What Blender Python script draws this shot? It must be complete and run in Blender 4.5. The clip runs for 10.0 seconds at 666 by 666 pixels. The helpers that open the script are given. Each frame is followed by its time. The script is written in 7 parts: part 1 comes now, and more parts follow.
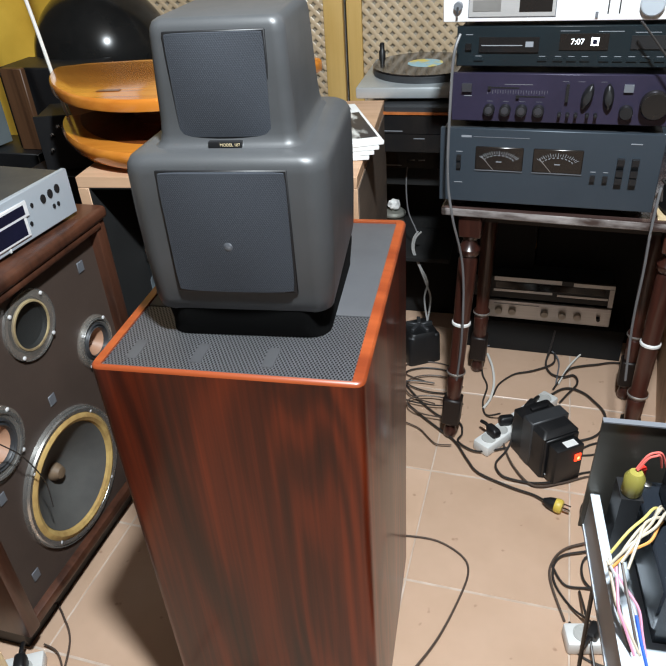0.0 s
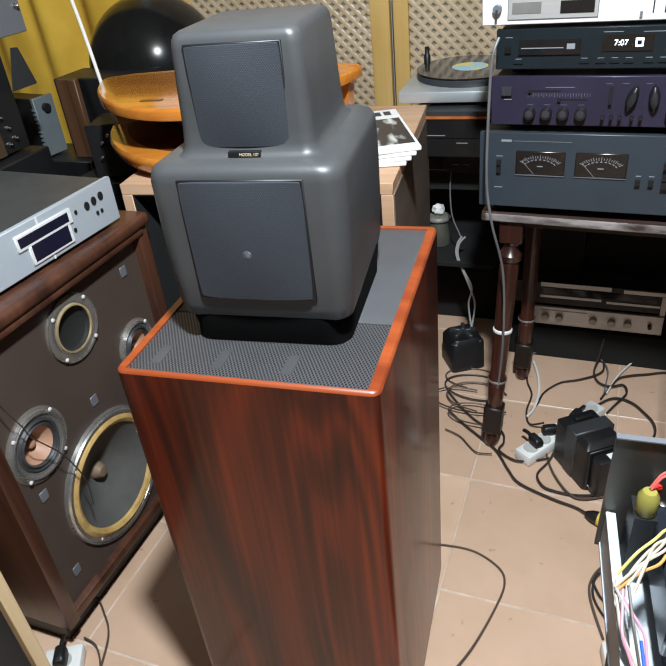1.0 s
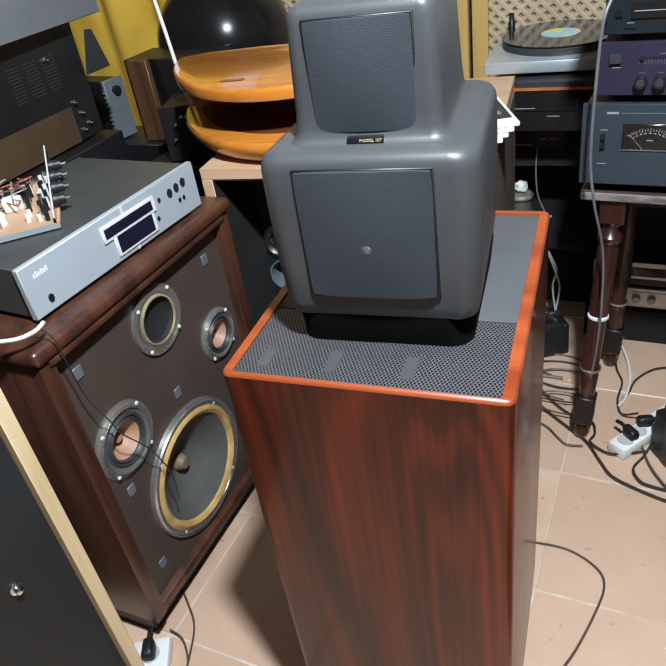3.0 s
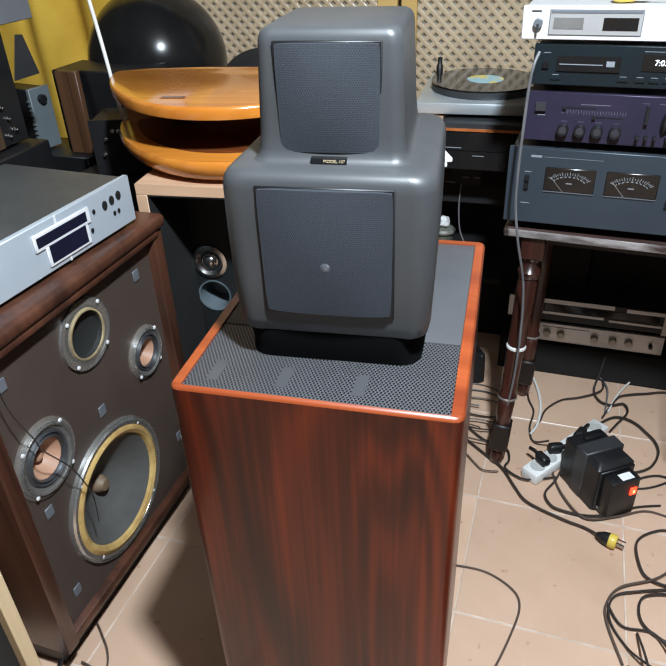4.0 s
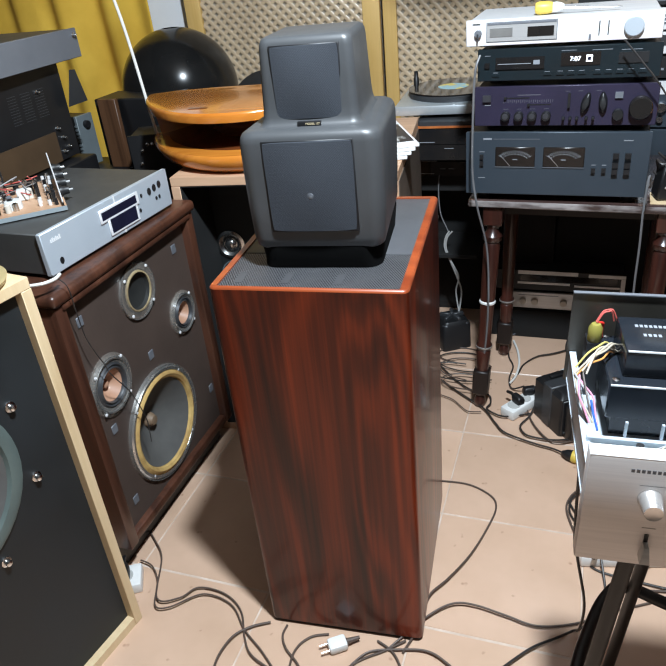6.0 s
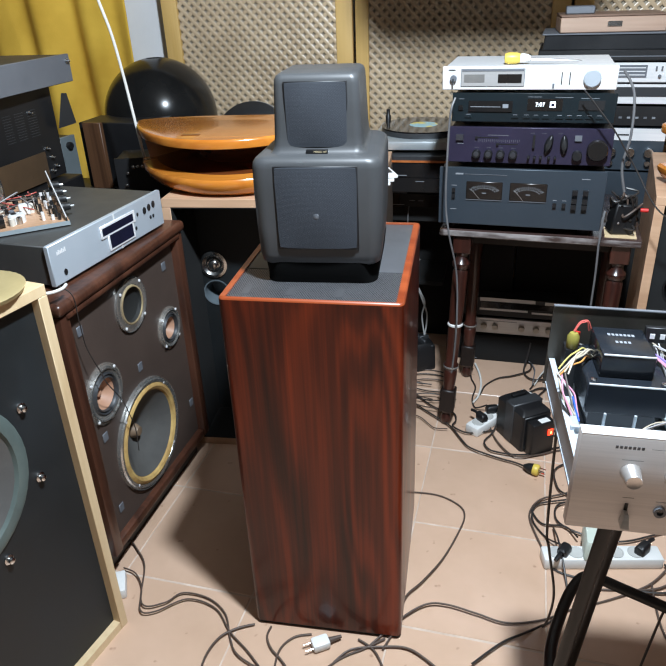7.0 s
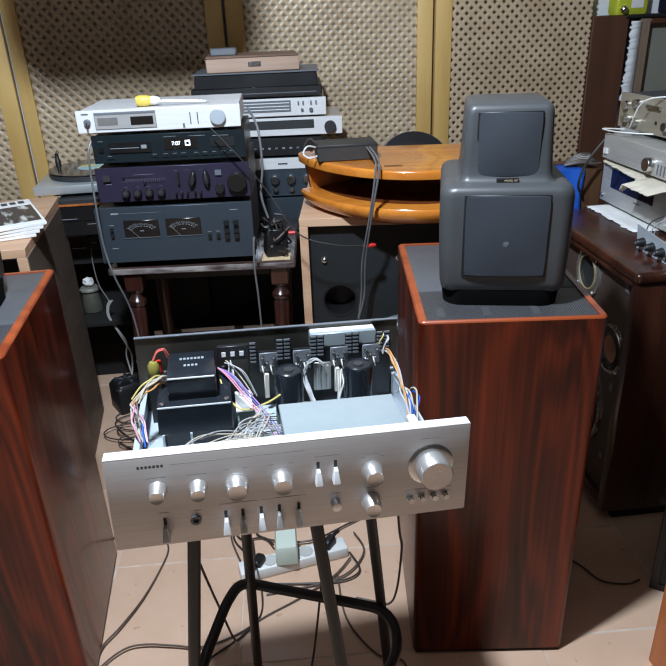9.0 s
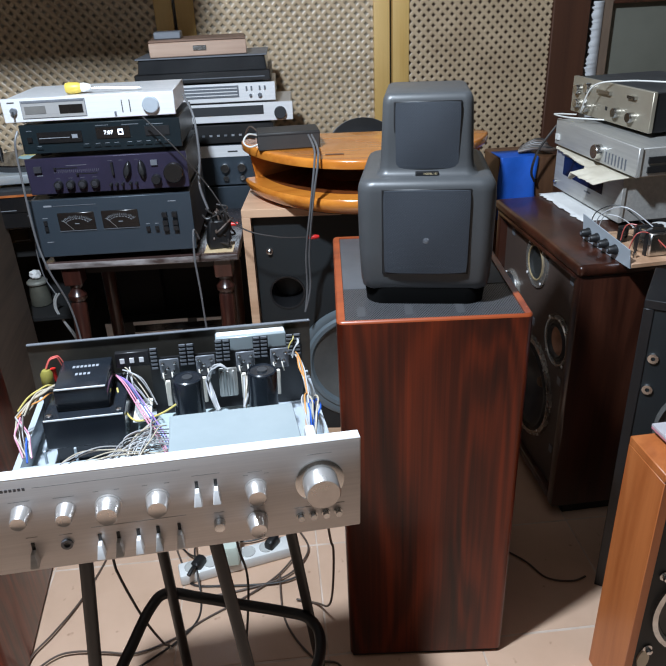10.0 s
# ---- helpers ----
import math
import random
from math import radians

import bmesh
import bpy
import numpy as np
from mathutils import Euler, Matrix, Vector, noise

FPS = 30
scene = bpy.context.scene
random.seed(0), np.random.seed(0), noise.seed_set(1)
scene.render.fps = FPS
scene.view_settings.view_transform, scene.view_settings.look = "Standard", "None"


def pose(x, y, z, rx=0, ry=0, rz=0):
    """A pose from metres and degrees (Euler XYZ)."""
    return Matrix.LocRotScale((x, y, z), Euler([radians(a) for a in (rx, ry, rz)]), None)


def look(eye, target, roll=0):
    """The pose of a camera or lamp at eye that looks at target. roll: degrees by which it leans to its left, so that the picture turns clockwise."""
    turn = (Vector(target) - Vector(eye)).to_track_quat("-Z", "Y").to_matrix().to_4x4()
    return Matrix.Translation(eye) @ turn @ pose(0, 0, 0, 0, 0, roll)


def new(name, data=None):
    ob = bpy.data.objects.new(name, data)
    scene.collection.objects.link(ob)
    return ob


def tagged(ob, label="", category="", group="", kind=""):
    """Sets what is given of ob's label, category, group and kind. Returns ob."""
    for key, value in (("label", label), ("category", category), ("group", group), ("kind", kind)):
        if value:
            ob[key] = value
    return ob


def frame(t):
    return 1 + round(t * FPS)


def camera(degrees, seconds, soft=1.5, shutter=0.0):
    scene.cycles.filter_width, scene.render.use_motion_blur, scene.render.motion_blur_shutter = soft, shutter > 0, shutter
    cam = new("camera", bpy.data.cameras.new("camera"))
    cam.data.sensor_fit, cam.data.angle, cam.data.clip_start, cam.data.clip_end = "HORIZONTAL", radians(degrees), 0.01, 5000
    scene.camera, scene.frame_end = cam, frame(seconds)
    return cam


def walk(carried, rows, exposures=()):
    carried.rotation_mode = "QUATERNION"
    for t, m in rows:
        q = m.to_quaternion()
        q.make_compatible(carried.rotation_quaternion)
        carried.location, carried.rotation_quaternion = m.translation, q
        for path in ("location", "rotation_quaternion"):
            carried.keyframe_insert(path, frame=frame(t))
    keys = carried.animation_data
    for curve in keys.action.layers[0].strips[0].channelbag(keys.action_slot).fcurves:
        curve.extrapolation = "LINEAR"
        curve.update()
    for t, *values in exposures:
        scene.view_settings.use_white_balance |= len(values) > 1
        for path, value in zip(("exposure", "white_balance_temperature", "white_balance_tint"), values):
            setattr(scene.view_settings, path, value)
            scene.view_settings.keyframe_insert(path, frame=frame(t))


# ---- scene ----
cam = camera(51.6, 10.0)
PATH = [
    (0, (0.25, 0.054, 1.333), (-0.275, 1.648, 0.245), -4.0),
    (0.5, (0.267, 0.024, 1.337), (-0.28, 1.629, 0.276), -4.4),
    (1, (0.293, 0.071, 1.335), (-0.388, 1.618, 0.267), -6.3),
    (1.5, (0.287, 0.072, 1.345), (-0.534, 1.55, 0.277), -8.2),
    (2, (0.28, 0.07, 1.342), (-0.583, 1.526, 0.276), -9.7),
    (3.3, (0.172, 0.113, 1.332), (-0.579, 1.585, 0.205), -8.1),
    (3.5, (0.167, 0.104, 1.333), (-0.516, 1.624, 0.227), -5.6),
    (4, (0.147, 0.072, 1.331), (-0.42, 1.669, 0.268), -2.4),
    (4.5, (0.151, 0.022, 1.348), (-0.362, 1.664, 0.328), -2.7),
    (5, (0.234, -0.078, 1.384), (-0.376, 1.596, 0.476), -4.1),
    (5.5, (0.323, -0.189, 1.341), (-0.322, 1.452, 0.397), -5.3),
    (5.7, (0.335, -0.235, 1.338), (-0.321, 1.376, 0.351), -6.2),
    (6.8, (0.258, -0.417, 1.367), (-0.244, 1.283, 0.44), -2.9),
    (7, (0.265, -0.434, 1.366), (-0.226, 1.278, 0.456), -2.4),
    (7.5, (0.33, -0.479, 1.39), (-0.168, 1.268, 0.554), -1.8),
    (8, (0.443, -0.465, 1.368), (0.05, 1.32, 0.555), -3.0),
    (8.5, (0.533, -0.453, 1.373), (0.462, 1.361, 0.533), -1.6),
    (9, (0.591, -0.442, 1.38), (0.7, 1.362, 0.524), -2.4),
    (9.5, (0.619, -0.437, 1.371), (0.748, 1.357, 0.497), -2.2),
    (10, (0.728, -0.391, 1.381), (0.862, 1.389, 0.479), -2.6),
]
walk(cam, [(t, look(eye, target, roll)) for t, eye, target, roll in PATH], [(0.0, 0.05, 6780, 13.5), (1.5, 0.08, 6660, 13), (3.5, 0.16, 6420, 12.5), (4.5, 0.16, 6380, 12.5), (7.5, 0.06, 6240, 13), (8.7, -0.27, 6140, 14), (9.3, -0.26, 6140, 14), (10.0, -0.20, 6140, 14)])


# ---- light ----
world = bpy.data.worlds.new("world")
scene.world = world
world.use_nodes = True
world.node_tree.nodes["Background"].inputs[0].default_value = (0.9, 0.93, 1.0, 1)
world.node_tree.nodes["Background"].inputs[1].default_value = 0.003
LAMP = (0.34, 0.30, 2.28)
bulb = bpy.data.lights.new("ceiling_bulb", "POINT")
bulb.energy, bulb.shadow_soft_size, bulb.color = 286, 0.06, (0.81, 0.93, 1.0)
new("ceiling_bulb", bulb).location = LAMP


# ---- materials ----
def nodes_of(m):
    m.use_nodes = True
    t = m.node_tree
    return t, t.nodes["Principled BSDF"]


def mat(name, a, b=None, rough=0.5, metal=0.0, scale=8.0, stretch=(1, 1, 1), bump=0.0, bump_scale=60.0, detail=4.0, coat=0.0, rvar=0.1, mid=(0.35, 0.65)):
    """A surface whose colour drifts between a and b, with uneven gloss and fine relief."""
    m = bpy.data.materials.new(name)
    t, p = nodes_of(m)
    b = b or tuple(c * 0.8 for c in a)
    co = t.nodes.new("ShaderNodeTexCoord")
    mp = t.nodes.new("ShaderNodeMapping")
    mp.inputs["Scale"].default_value = stretch
    t.links.new(co.outputs["Object"], mp.inputs["Vector"])
    n = t.nodes.new("ShaderNodeTexNoise")
    n.inputs["Scale"].default_value, n.inputs["Detail"].default_value, n.inputs["Roughness"].default_value = scale, detail, 0.6
    t.links.new(mp.outputs[0], n.inputs["Vector"])
    r = t.nodes.new("ShaderNodeValToRGB")
    r.color_ramp.elements[0].position, r.color_ramp.elements[1].position = mid
    r.color_ramp.elements[0].color, r.color_ramp.elements[1].color = (*a, 1), (*b, 1)
    t.links.new(n.outputs["Fac"], r.inputs[0])
    t.links.new(r.outputs[0], p.inputs["Base Color"])
    f = t.nodes.new("ShaderNodeTexNoise")
    f.inputs["Scale"].default_value, f.inputs["Detail"].default_value = bump_scale, 3
    t.links.new(mp.outputs[0], f.inputs["Vector"])
    rr = t.nodes.new("ShaderNodeMapRange")
    rr.inputs["To Min"].default_value, rr.inputs["To Max"].default_value = max(0.02, rough - rvar), min(1, rough + rvar)
    t.links.new(n.outputs["Fac"], rr.inputs[0])
    t.links.new(rr.outputs[0], p.inputs["Roughness"])
    p.inputs["Metallic"].default_value = metal
    p.inputs["Coat Weight"].default_value = coat
    p.inputs["Coat Roughness"].default_value = 0.12
    if bump:
        bp = t.nodes.new("ShaderNodeBump")
        bp.inputs["Strength"].default_value, bp.inputs["Distance"].default_value = bump, 0.002
        t.links.new(f.outputs["Fac"], bp.inputs["Height"])
        t.links.new(bp.outputs[0], p.inputs["Normal"])
    return m


def wood(name, dark, light, rough=0.3, coat=0.3, rings=6.0, along=2, turb=3.0, fine=90.0, run=0.10, grain=0.35):
    """Veneer with long figured streaks along one axis."""
    m = bpy.data.materials.new(name)
    t, p = nodes_of(m)
    co = t.nodes.new("ShaderNodeTexCoord")
    mp = t.nodes.new("ShaderNodeMapping")
    st = [1.0, 1.0, 1.0]
    st[along] = run
    mp.inputs["Scale"].default_value = st
    t.links.new(co.outputs["Object"], mp.inputs["Vector"])
    n = t.nodes.new("ShaderNodeTexNoise")
    n.inputs["Scale"].default_value, n.inputs["Detail"].default_value, n.inputs["Distortion"].default_value = rings, 5, turb
    t.links.new(mp.outputs[0], n.inputs["Vector"])
    g = t.nodes.new("ShaderNodeTexNoise")
    g.inputs["Scale"].default_value, g.inputs["Detail"].default_value = fine, 4
    mp2 = t.nodes.new("ShaderNodeMapping")
    st2 = [1.0, 1.0, 1.0]
    st2[along] = 0.03
    mp2.inputs["Scale"].default_value = st2
    t.links.new(co.outputs["Object"], mp2.inputs["Vector"])
    t.links.new(mp2.outputs[0], g.inputs["Vector"])
    mx = t.nodes.new("ShaderNodeMath")
    mx.operation = "MULTIPLY_ADD"
    t.links.new(g.outputs["Fac"], mx.inputs[0])
    mx.inputs[1].default_value = grain
    t.links.new(n.outputs["Fac"], mx.inputs[2])
    r = t.nodes.new("ShaderNodeValToRGB")
    e = r.color_ramp.elements
    e[0].position, e[1].position = 0.305 + grain / 2, 0.665 + grain / 2
    e[0].color, e[1].color = (*dark, 1), (*light, 1)
    mid = r.color_ramp.elements.new(0.485 + grain / 2)
    mid.color = (*[d * 0.45 + l * 0.55 for d, l in zip(dark, light)], 1)
    t.links.new(mx.outputs[0], r.inputs[0])
    t.links.new(r.outputs[0], p.inputs["Base Color"])
    p.inputs["Roughness"].default_value = rough
    p.inputs["Coat Weight"].default_value = coat
    p.inputs["Coat Roughness"].default_value = 0.2
    bp = t.nodes.new("ShaderNodeBump")
    bp.inputs["Strength"].default_value, bp.inputs["Distance"].default_value = 0.15, 0.001
    t.links.new(g.outputs["Fac"], bp.inputs["Height"])
    t.links.new(bp.outputs[0], p.inputs["Normal"])
    return m


def glow(name, colour, strength):
    m = bpy.data.materials.new(name)
    t, p = nodes_of(m)
    p.inputs["Base Color"].default_value = (*colour, 1)
    p.inputs["Emission Color"].default_value = (*colour, 1)
    p.inputs["Emission Strength"].default_value = strength
    return m


def dotted(name, base, hole, pitch, size, rough=0.5, metal=0.5, axes=(0, 1)):
    """Sheet metal or cloth with a staggered grid of small holes."""
    m = bpy.data.materials.new(name)
    t, p = nodes_of(m)
    co = t.nodes.new("ShaderNodeTexCoord")
    sp = t.nodes.new("ShaderNodeSeparateXYZ")
    t.links.new(co.outputs["Object"], sp.inputs[0])

    def wave(axis, per):
        a = t.nodes.new("ShaderNodeMath")
        a.operation = "MULTIPLY"
        a.inputs[1].default_value = 2 * math.pi / per
        t.links.new(sp.outputs[axis], a.inputs[0])
        c = t.nodes.new("ShaderNodeMath")
        c.operation = "COSINE"
        t.links.new(a.outputs[0], c.inputs[0])
        return c

    u, v = wave(axes[0], pitch), wave(axes[1], pitch * 1.73)
    pr = t.nodes.new("ShaderNodeMath")
    pr.operation = "MULTIPLY"
    t.links.new(u.outputs[0], pr.inputs[0])
    t.links.new(v.outputs[0], pr.inputs[1])
    gt = t.nodes.new("ShaderNodeMapRange")
    gt.inputs["From Min"].default_value, gt.inputs["From Max"].default_value = size - 0.12, size + 0.12
    t.links.new(pr.outputs[0], gt.inputs[0])
    n = t.nodes.new("ShaderNodeTexNoise")
    n.inputs["Scale"].default_value = 14
    t.links.new(co.outputs["Object"], n.inputs["Vector"])
    sh = t.nodes.new("ShaderNodeMix")
    sh.data_type = "RGBA"
    sh.inputs["A"].default_value, sh.inputs["B"].default_value = (*base, 1), (*[c * 0.75 for c in base], 1)
    t.links.new(n.outputs["Fac"], sh.inputs["Factor"])
    mx = t.nodes.new("ShaderNodeMix")
    mx.data_type = "RGBA"
    t.links.new(gt.outputs[0], mx.inputs["Factor"])
    t.links.new(sh.outputs["Result"], mx.inputs["A"])
    mx.inputs["B"].default_value = (*hole, 1)
    t.links.new(mx.outputs["Result"], p.inputs["Base Color"])
    p.inputs["Roughness"].default_value, p.inputs["Metallic"].default_value = rough, metal
    bp = t.nodes.new("ShaderNodeBump")
    bp.inputs["Strength"].default_value, bp.inputs["Distance"].default_value, bp.invert = 0.6, 0.001, True
    t.links.new(gt.outputs[0], bp.inputs["Height"])
    t.links.new(bp.outputs[0], p.inputs["Normal"])
    return m




def rosewood(name, dark, mid, light):
    """Crown-cut rosewood veneer: flame figure with thin dark streaks along z."""
    m = bpy.data.materials.new(name)
    t, p = nodes_of(m)
    co = t.nodes.new("ShaderNodeTexCoord")

    def noise(scale, run, detail, distortion, at=(0, 0, 0)):
        mp = t.nodes.new("ShaderNodeMapping")
        mp.inputs["Scale"].default_value = (1, 1, run)
        mp.inputs["Location"].default_value = at
        t.links.new(co.outputs["Object"], mp.inputs["Vector"])
        n = t.nodes.new("ShaderNodeTexNoise")
        n.inputs["Scale"].default_value, n.inputs["Detail"].default_value, n.inputs["Distortion"].default_value = scale, detail, distortion
        t.links.new(mp.outputs[0], n.inputs["Vector"])
        return n.outputs["Fac"]

    def calc(op, a, b):
        q = t.nodes.new("ShaderNodeMath")
        q.operation = op
        for k, v in enumerate((a, b)):
            if isinstance(v, (int, float)):
                q.inputs[k].default_value = v
            else:
                t.links.new(v, q.inputs[k])
        return q.outputs[0]

    broad = noise(11.0, 0.10, 3, 0.35)
    fold = noise(5.0, 0.16, 2, 0.3, (3.1, 1.7, 0.4))
    # contour lines of one slow field give the nested arches of the figure
    arch = calc("SINE", calc("MULTIPLY", fold, 75.0), 0.0)
    fine = noise(120.0, 0.02, 3, 0.0)
    tone = calc("ADD", calc("ADD", calc("MULTIPLY", broad, 0.55), 0.255), calc("MULTIPLY", arch, 0.058))
    tone = calc("ADD", tone, calc("MULTIPLY", calc("SUBTRACT", fine, 0.5), 0.30))
    r = t.nodes.new("ShaderNodeValToRGB")
    e = r.color_ramp.elements
    e[0].position, e[1].position = 0.36, 0.74
    e[0].color, e[1].color = (*dark, 1), (*light, 1)
    c = e.new(0.50)
    c.color = (*mid, 1)
    t.links.new(tone, r.inputs[0])
    t.links.new(r.outputs[0], p.inputs["Base Color"])
    p.inputs["Roughness"].default_value = 0.36
    p.inputs["Specular IOR Level"].default_value = 0.25
    p.inputs["Coat Weight"].default_value = 0.32
    p.inputs["Coat Roughness"].default_value = 0.14
    bp = t.nodes.new("ShaderNodeBump")
    bp.inputs["Strength"].default_value, bp.inputs["Distance"].default_value = 0.12, 0.001
    t.links.new(fine, bp.inputs["Height"])
    t.links.new(bp.outputs[0], p.inputs["Normal"])
    return m


ROSE = rosewood("rosewood", (0.015, 0.0023, 0.0011), (0.060, 0.0074, 0.0019), (0.200, 0.025, 0.0046))
ROSE_EDGE = wood("rosewood_edge", (0.19, 0.032, 0.009), (0.34, 0.070, 0.019), rough=0.35, along=0)
WALNUT = wood("walnut", (0.034, 0.013, 0.008), (0.096, 0.036, 0.020), rough=0.35, coat=0.2)
DARKWOOD = wood("dark_varnished_wood", (0.016, 0.006, 0.005), (0.066, 0.019, 0.012), rough=0.28, coat=0.4)
DEEPWOOD = wood("near_black_wood", (0.005, 0.003, 0.002), (0.011, 0.005, 0.004), rough=0.5, coat=0.0)
# near-black for linings and rack bodies; also fills gaps that lie in shade
VOID = mat("near_black_fill", (0.004, 0.004, 0.004), (0.006, 0.006, 0.006), rough=0.9)
# black neck, made darker still to hold the shadow under the head
NECK = mat("shaded_neck_black", (0.0022, 0.0022, 0.0022), (0.003, 0.003, 0.003), rough=0.9)
NECK.node_tree.nodes["Principled BSDF"].inputs["Specular IOR Level"].default_value = 0.08
HORNWOOD = wood("orange_varnish", (0.50, 0.15, 0.018), (0.68, 0.25, 0.035), rough=0.2, coat=0.6, along=0, rings=4)
HORNWOOD.node_tree.nodes["Principled BSDF"].inputs["Coat Roughness"].default_value = 0.12
HORNWOOD.node_tree.nodes["Bump"].inputs["Strength"].default_value = 0.03
HORNDARK = wood("brown_varnish", (0.075, 0.019, 0.005), (0.16, 0.042, 0.011), rough=0.25, coat=0.5, along=0, rings=4)
CHIP = wood("pale_veneer", (0.42, 0.24, 0.14), (0.60, 0.38, 0.24), rough=0.5, coat=0.0, along=0, rings=5)
PINE = wood("pale_pine", (0.56, 0.40, 0.22), (0.70, 0.54, 0.33), rough=0.5, coat=0.0, rings=5)
BOXWOOD = wood("pinkish_box_wood", (0.34, 0.22, 0.16), (0.50, 0.35, 0.26), rough=0.5, coat=0.0, rings=5, along=0)
DOORWOOD = wood("honey_door_frame", (0.58, 0.36, 0.11), (0.70, 0.46, 0.17), rough=0.45, coat=0.1, rings=4)
ORANGEWOOD = wood("orange_teak", (0.36, 0.10, 0.025), (0.50, 0.16, 0.045), rough=0.4, coat=0.1)
LATTICE = mat("lattice_wood", (0.58, 0.44, 0.29), (0.43, 0.315, 0.20), rough=0.30, scale=5, bump=0.2)
PALEBACK = mat("cream_backing", (0.40, 0.34, 0.26), (0.32, 0.27, 0.20), rough=0.6)
BACKING = mat("brown_backing", (0.10, 0.06, 0.035), (0.07, 0.04, 0.025), rough=0.8)
HEADGREY = mat("moulded_grey_plastic", (0.056, 0.058, 0.061), (0.046, 0.048, 0.050), rough=0.42, bump=0.03, bump_scale=500)
GLINT = mat("pale_cap_glint", (0.17, 0.18, 0.20), (0.05, 0.056, 0.066), rough=0.6, scale=200)
GRILLE = dotted("grille_cloth", (0.032, 0.038, 0.049), (0.019, 0.023, 0.030), 0.0026, 0.35, rough=0.75, metal=0.0, axes=(0, 2))
PERF = dotted("perforated_metal", (0.17, 0.17, 0.18), (0.008, 0.008, 0.009), 0.0046, 0.1, rough=0.45, metal=0.6)
TABGREY = mat("clip_grey", (0.060, 0.060, 0.063), (0.045, 0.045, 0.048), rough=0.5)
TOPGREY = mat("grey_top_panel", (0.080, 0.082, 0.088), (0.066, 0.067, 0.072), rough=0.42, bump=0.1)
BLACK = mat("black_paint", (0.008, 0.008, 0.009), (0.011, 0.011, 0.012), rough=0.45)
BLACKGLOSS = mat("black_gloss", (0.010, 0.010, 0.011), (0.016, 0.014, 0.013), rough=0.10, rvar=0.04)
BAFFLE = mat("black_baffle", (0.007, 0.009, 0.010), (0.011, 0.014, 0.016), rough=0.6, scale=4)
BROWNBAFFLE = mat("dark_brown_baffle", (0.075, 0.052, 0.042), (0.055, 0.038, 0.031), rough=0.5, scale=3, bump=0.15)
SILVER = mat("brushed_silver", (0.64, 0.63, 0.62), (0.57, 0.56, 0.55), rough=0.36, metal=0.55, stretch=(0.2, 8, 8), scale=30)
SILVERPAINT = mat("silver_paint", (0.50, 0.55, 0.60), (0.44, 0.49, 0.54), rough=0.4, metal=0.3, scale=3)
WHITESILVER = mat("pale_silver", (0.88, 0.88, 0.88), (0.80, 0.80, 0.81), rough=0.33, metal=0.25, stretch=(0.2, 6, 6), scale=20)
FLANGE = mat("cast_aluminium_flange", (0.62, 0.61, 0.58), (0.45, 0.44, 0.42), rough=0.26, metal=0.85, scale=25)
CLEARRING = mat("clear_plastic_ring", (0.42, 0.38, 0.33), (0.30, 0.27, 0.24), rough=0.16, scale=18, rvar=0.06)
CLEARRING.node_tree.nodes["Principled BSDF"].inputs["Alpha"].default_value = 0.26
MESHBLACK = dotted("black_mesh", (0.016, 0.017, 0.016), (0.004, 0.004, 0.004), 0.003, 0.2, rough=0.7, metal=0.0, axes=(0, 2))
AGEDRING = mat("aged_cream_ring", (0.42, 0.33, 0.18), (0.22, 0.16, 0.09), rough=0.5, scale=30)
CHROME = mat("worn_chrome", (0.75, 0.75, 0.74), (0.55, 0.55, 0.54), rough=0.22, metal=1.0, scale=30)
STEELBLUE = mat("slate_blue_metal", (0.050, 0.066, 0.084), (0.040, 0.054, 0.070), rough=0.42, metal=0.35, scale=3)
PURPLE = mat("violet_black_metal", (0.040, 0.034, 0.066), (0.030, 0.026, 0.050), rough=0.32, metal=0.3)
CDBLACK = mat("blue_black_plastic", (0.010, 0.017, 0.021), (0.008, 0.013, 0.016), rough=0.3)
DARKGREY = mat("dark_grey_metal", (0.05, 0.052, 0.056), (0.038, 0.04, 0.044), rough=0.45, metal=0.3, scale=4)
MIDGREY = mat("mid_grey_metal", (0.17, 0.18, 0.20), (0.14, 0.15, 0.17), rough=0.45, metal=0.2, scale=4)
FOAM = mat("aged_foam_surround", (0.56, 0.38, 0.13), (0.34, 0.20, 0.065), rough=0.8, scale=20, bump=0.4)
CAPBROWN = mat("brown_paper_cap", (0.20, 0.135, 0.085), (0.13, 0.085, 0.05), rough=0.6, scale=20)
CONE = mat("grey_paper_cone", (0.10, 0.098, 0.092), (0.075, 0.073, 0.07), rough=0.6, scale=10, bump=0.3)
COPPER = mat("copper_cone", (0.44, 0.25, 0.16), (0.33, 0.17, 0.105), rough=0.5, scale=10)
WHITE = mat("white_plastic", (0.78, 0.78, 0.76), (0.66, 0.66, 0.64), rough=0.4)
PAPER = mat("white_paper", (0.82, 0.82, 0.80), (0.70, 0.70, 0.69), rough=0.8)
CURTAIN = mat("yellow_cloth", (0.80, 0.50, 0.06), (0.62, 0.36, 0.035), rough=0.85, scale=3, bump=0.3, bump_scale=200)
PLASTER = mat("white_plaster", (0.74, 0.75, 0.77), (0.68, 0.69, 0.71), rough=0.8, scale=3, bump=0.2)
GROUT = mat("grout", (0.66, 0.54, 0.45), (0.50, 0.375, 0.29), rough=0.9, scale=12)
CABLE = mat("black_cable", (0.022, 0.019, 0.018), (0.035, 0.03, 0.028), rough=0.4)
CABLEGREY = mat("grey_brown_cable", (0.10, 0.07, 0.055), (0.075, 0.052, 0.042), rough=0.45)
CABLEWHITE = mat("white_cable", (0.75, 0.74, 0.70), (0.65, 0.64, 0.60), rough=0.4)
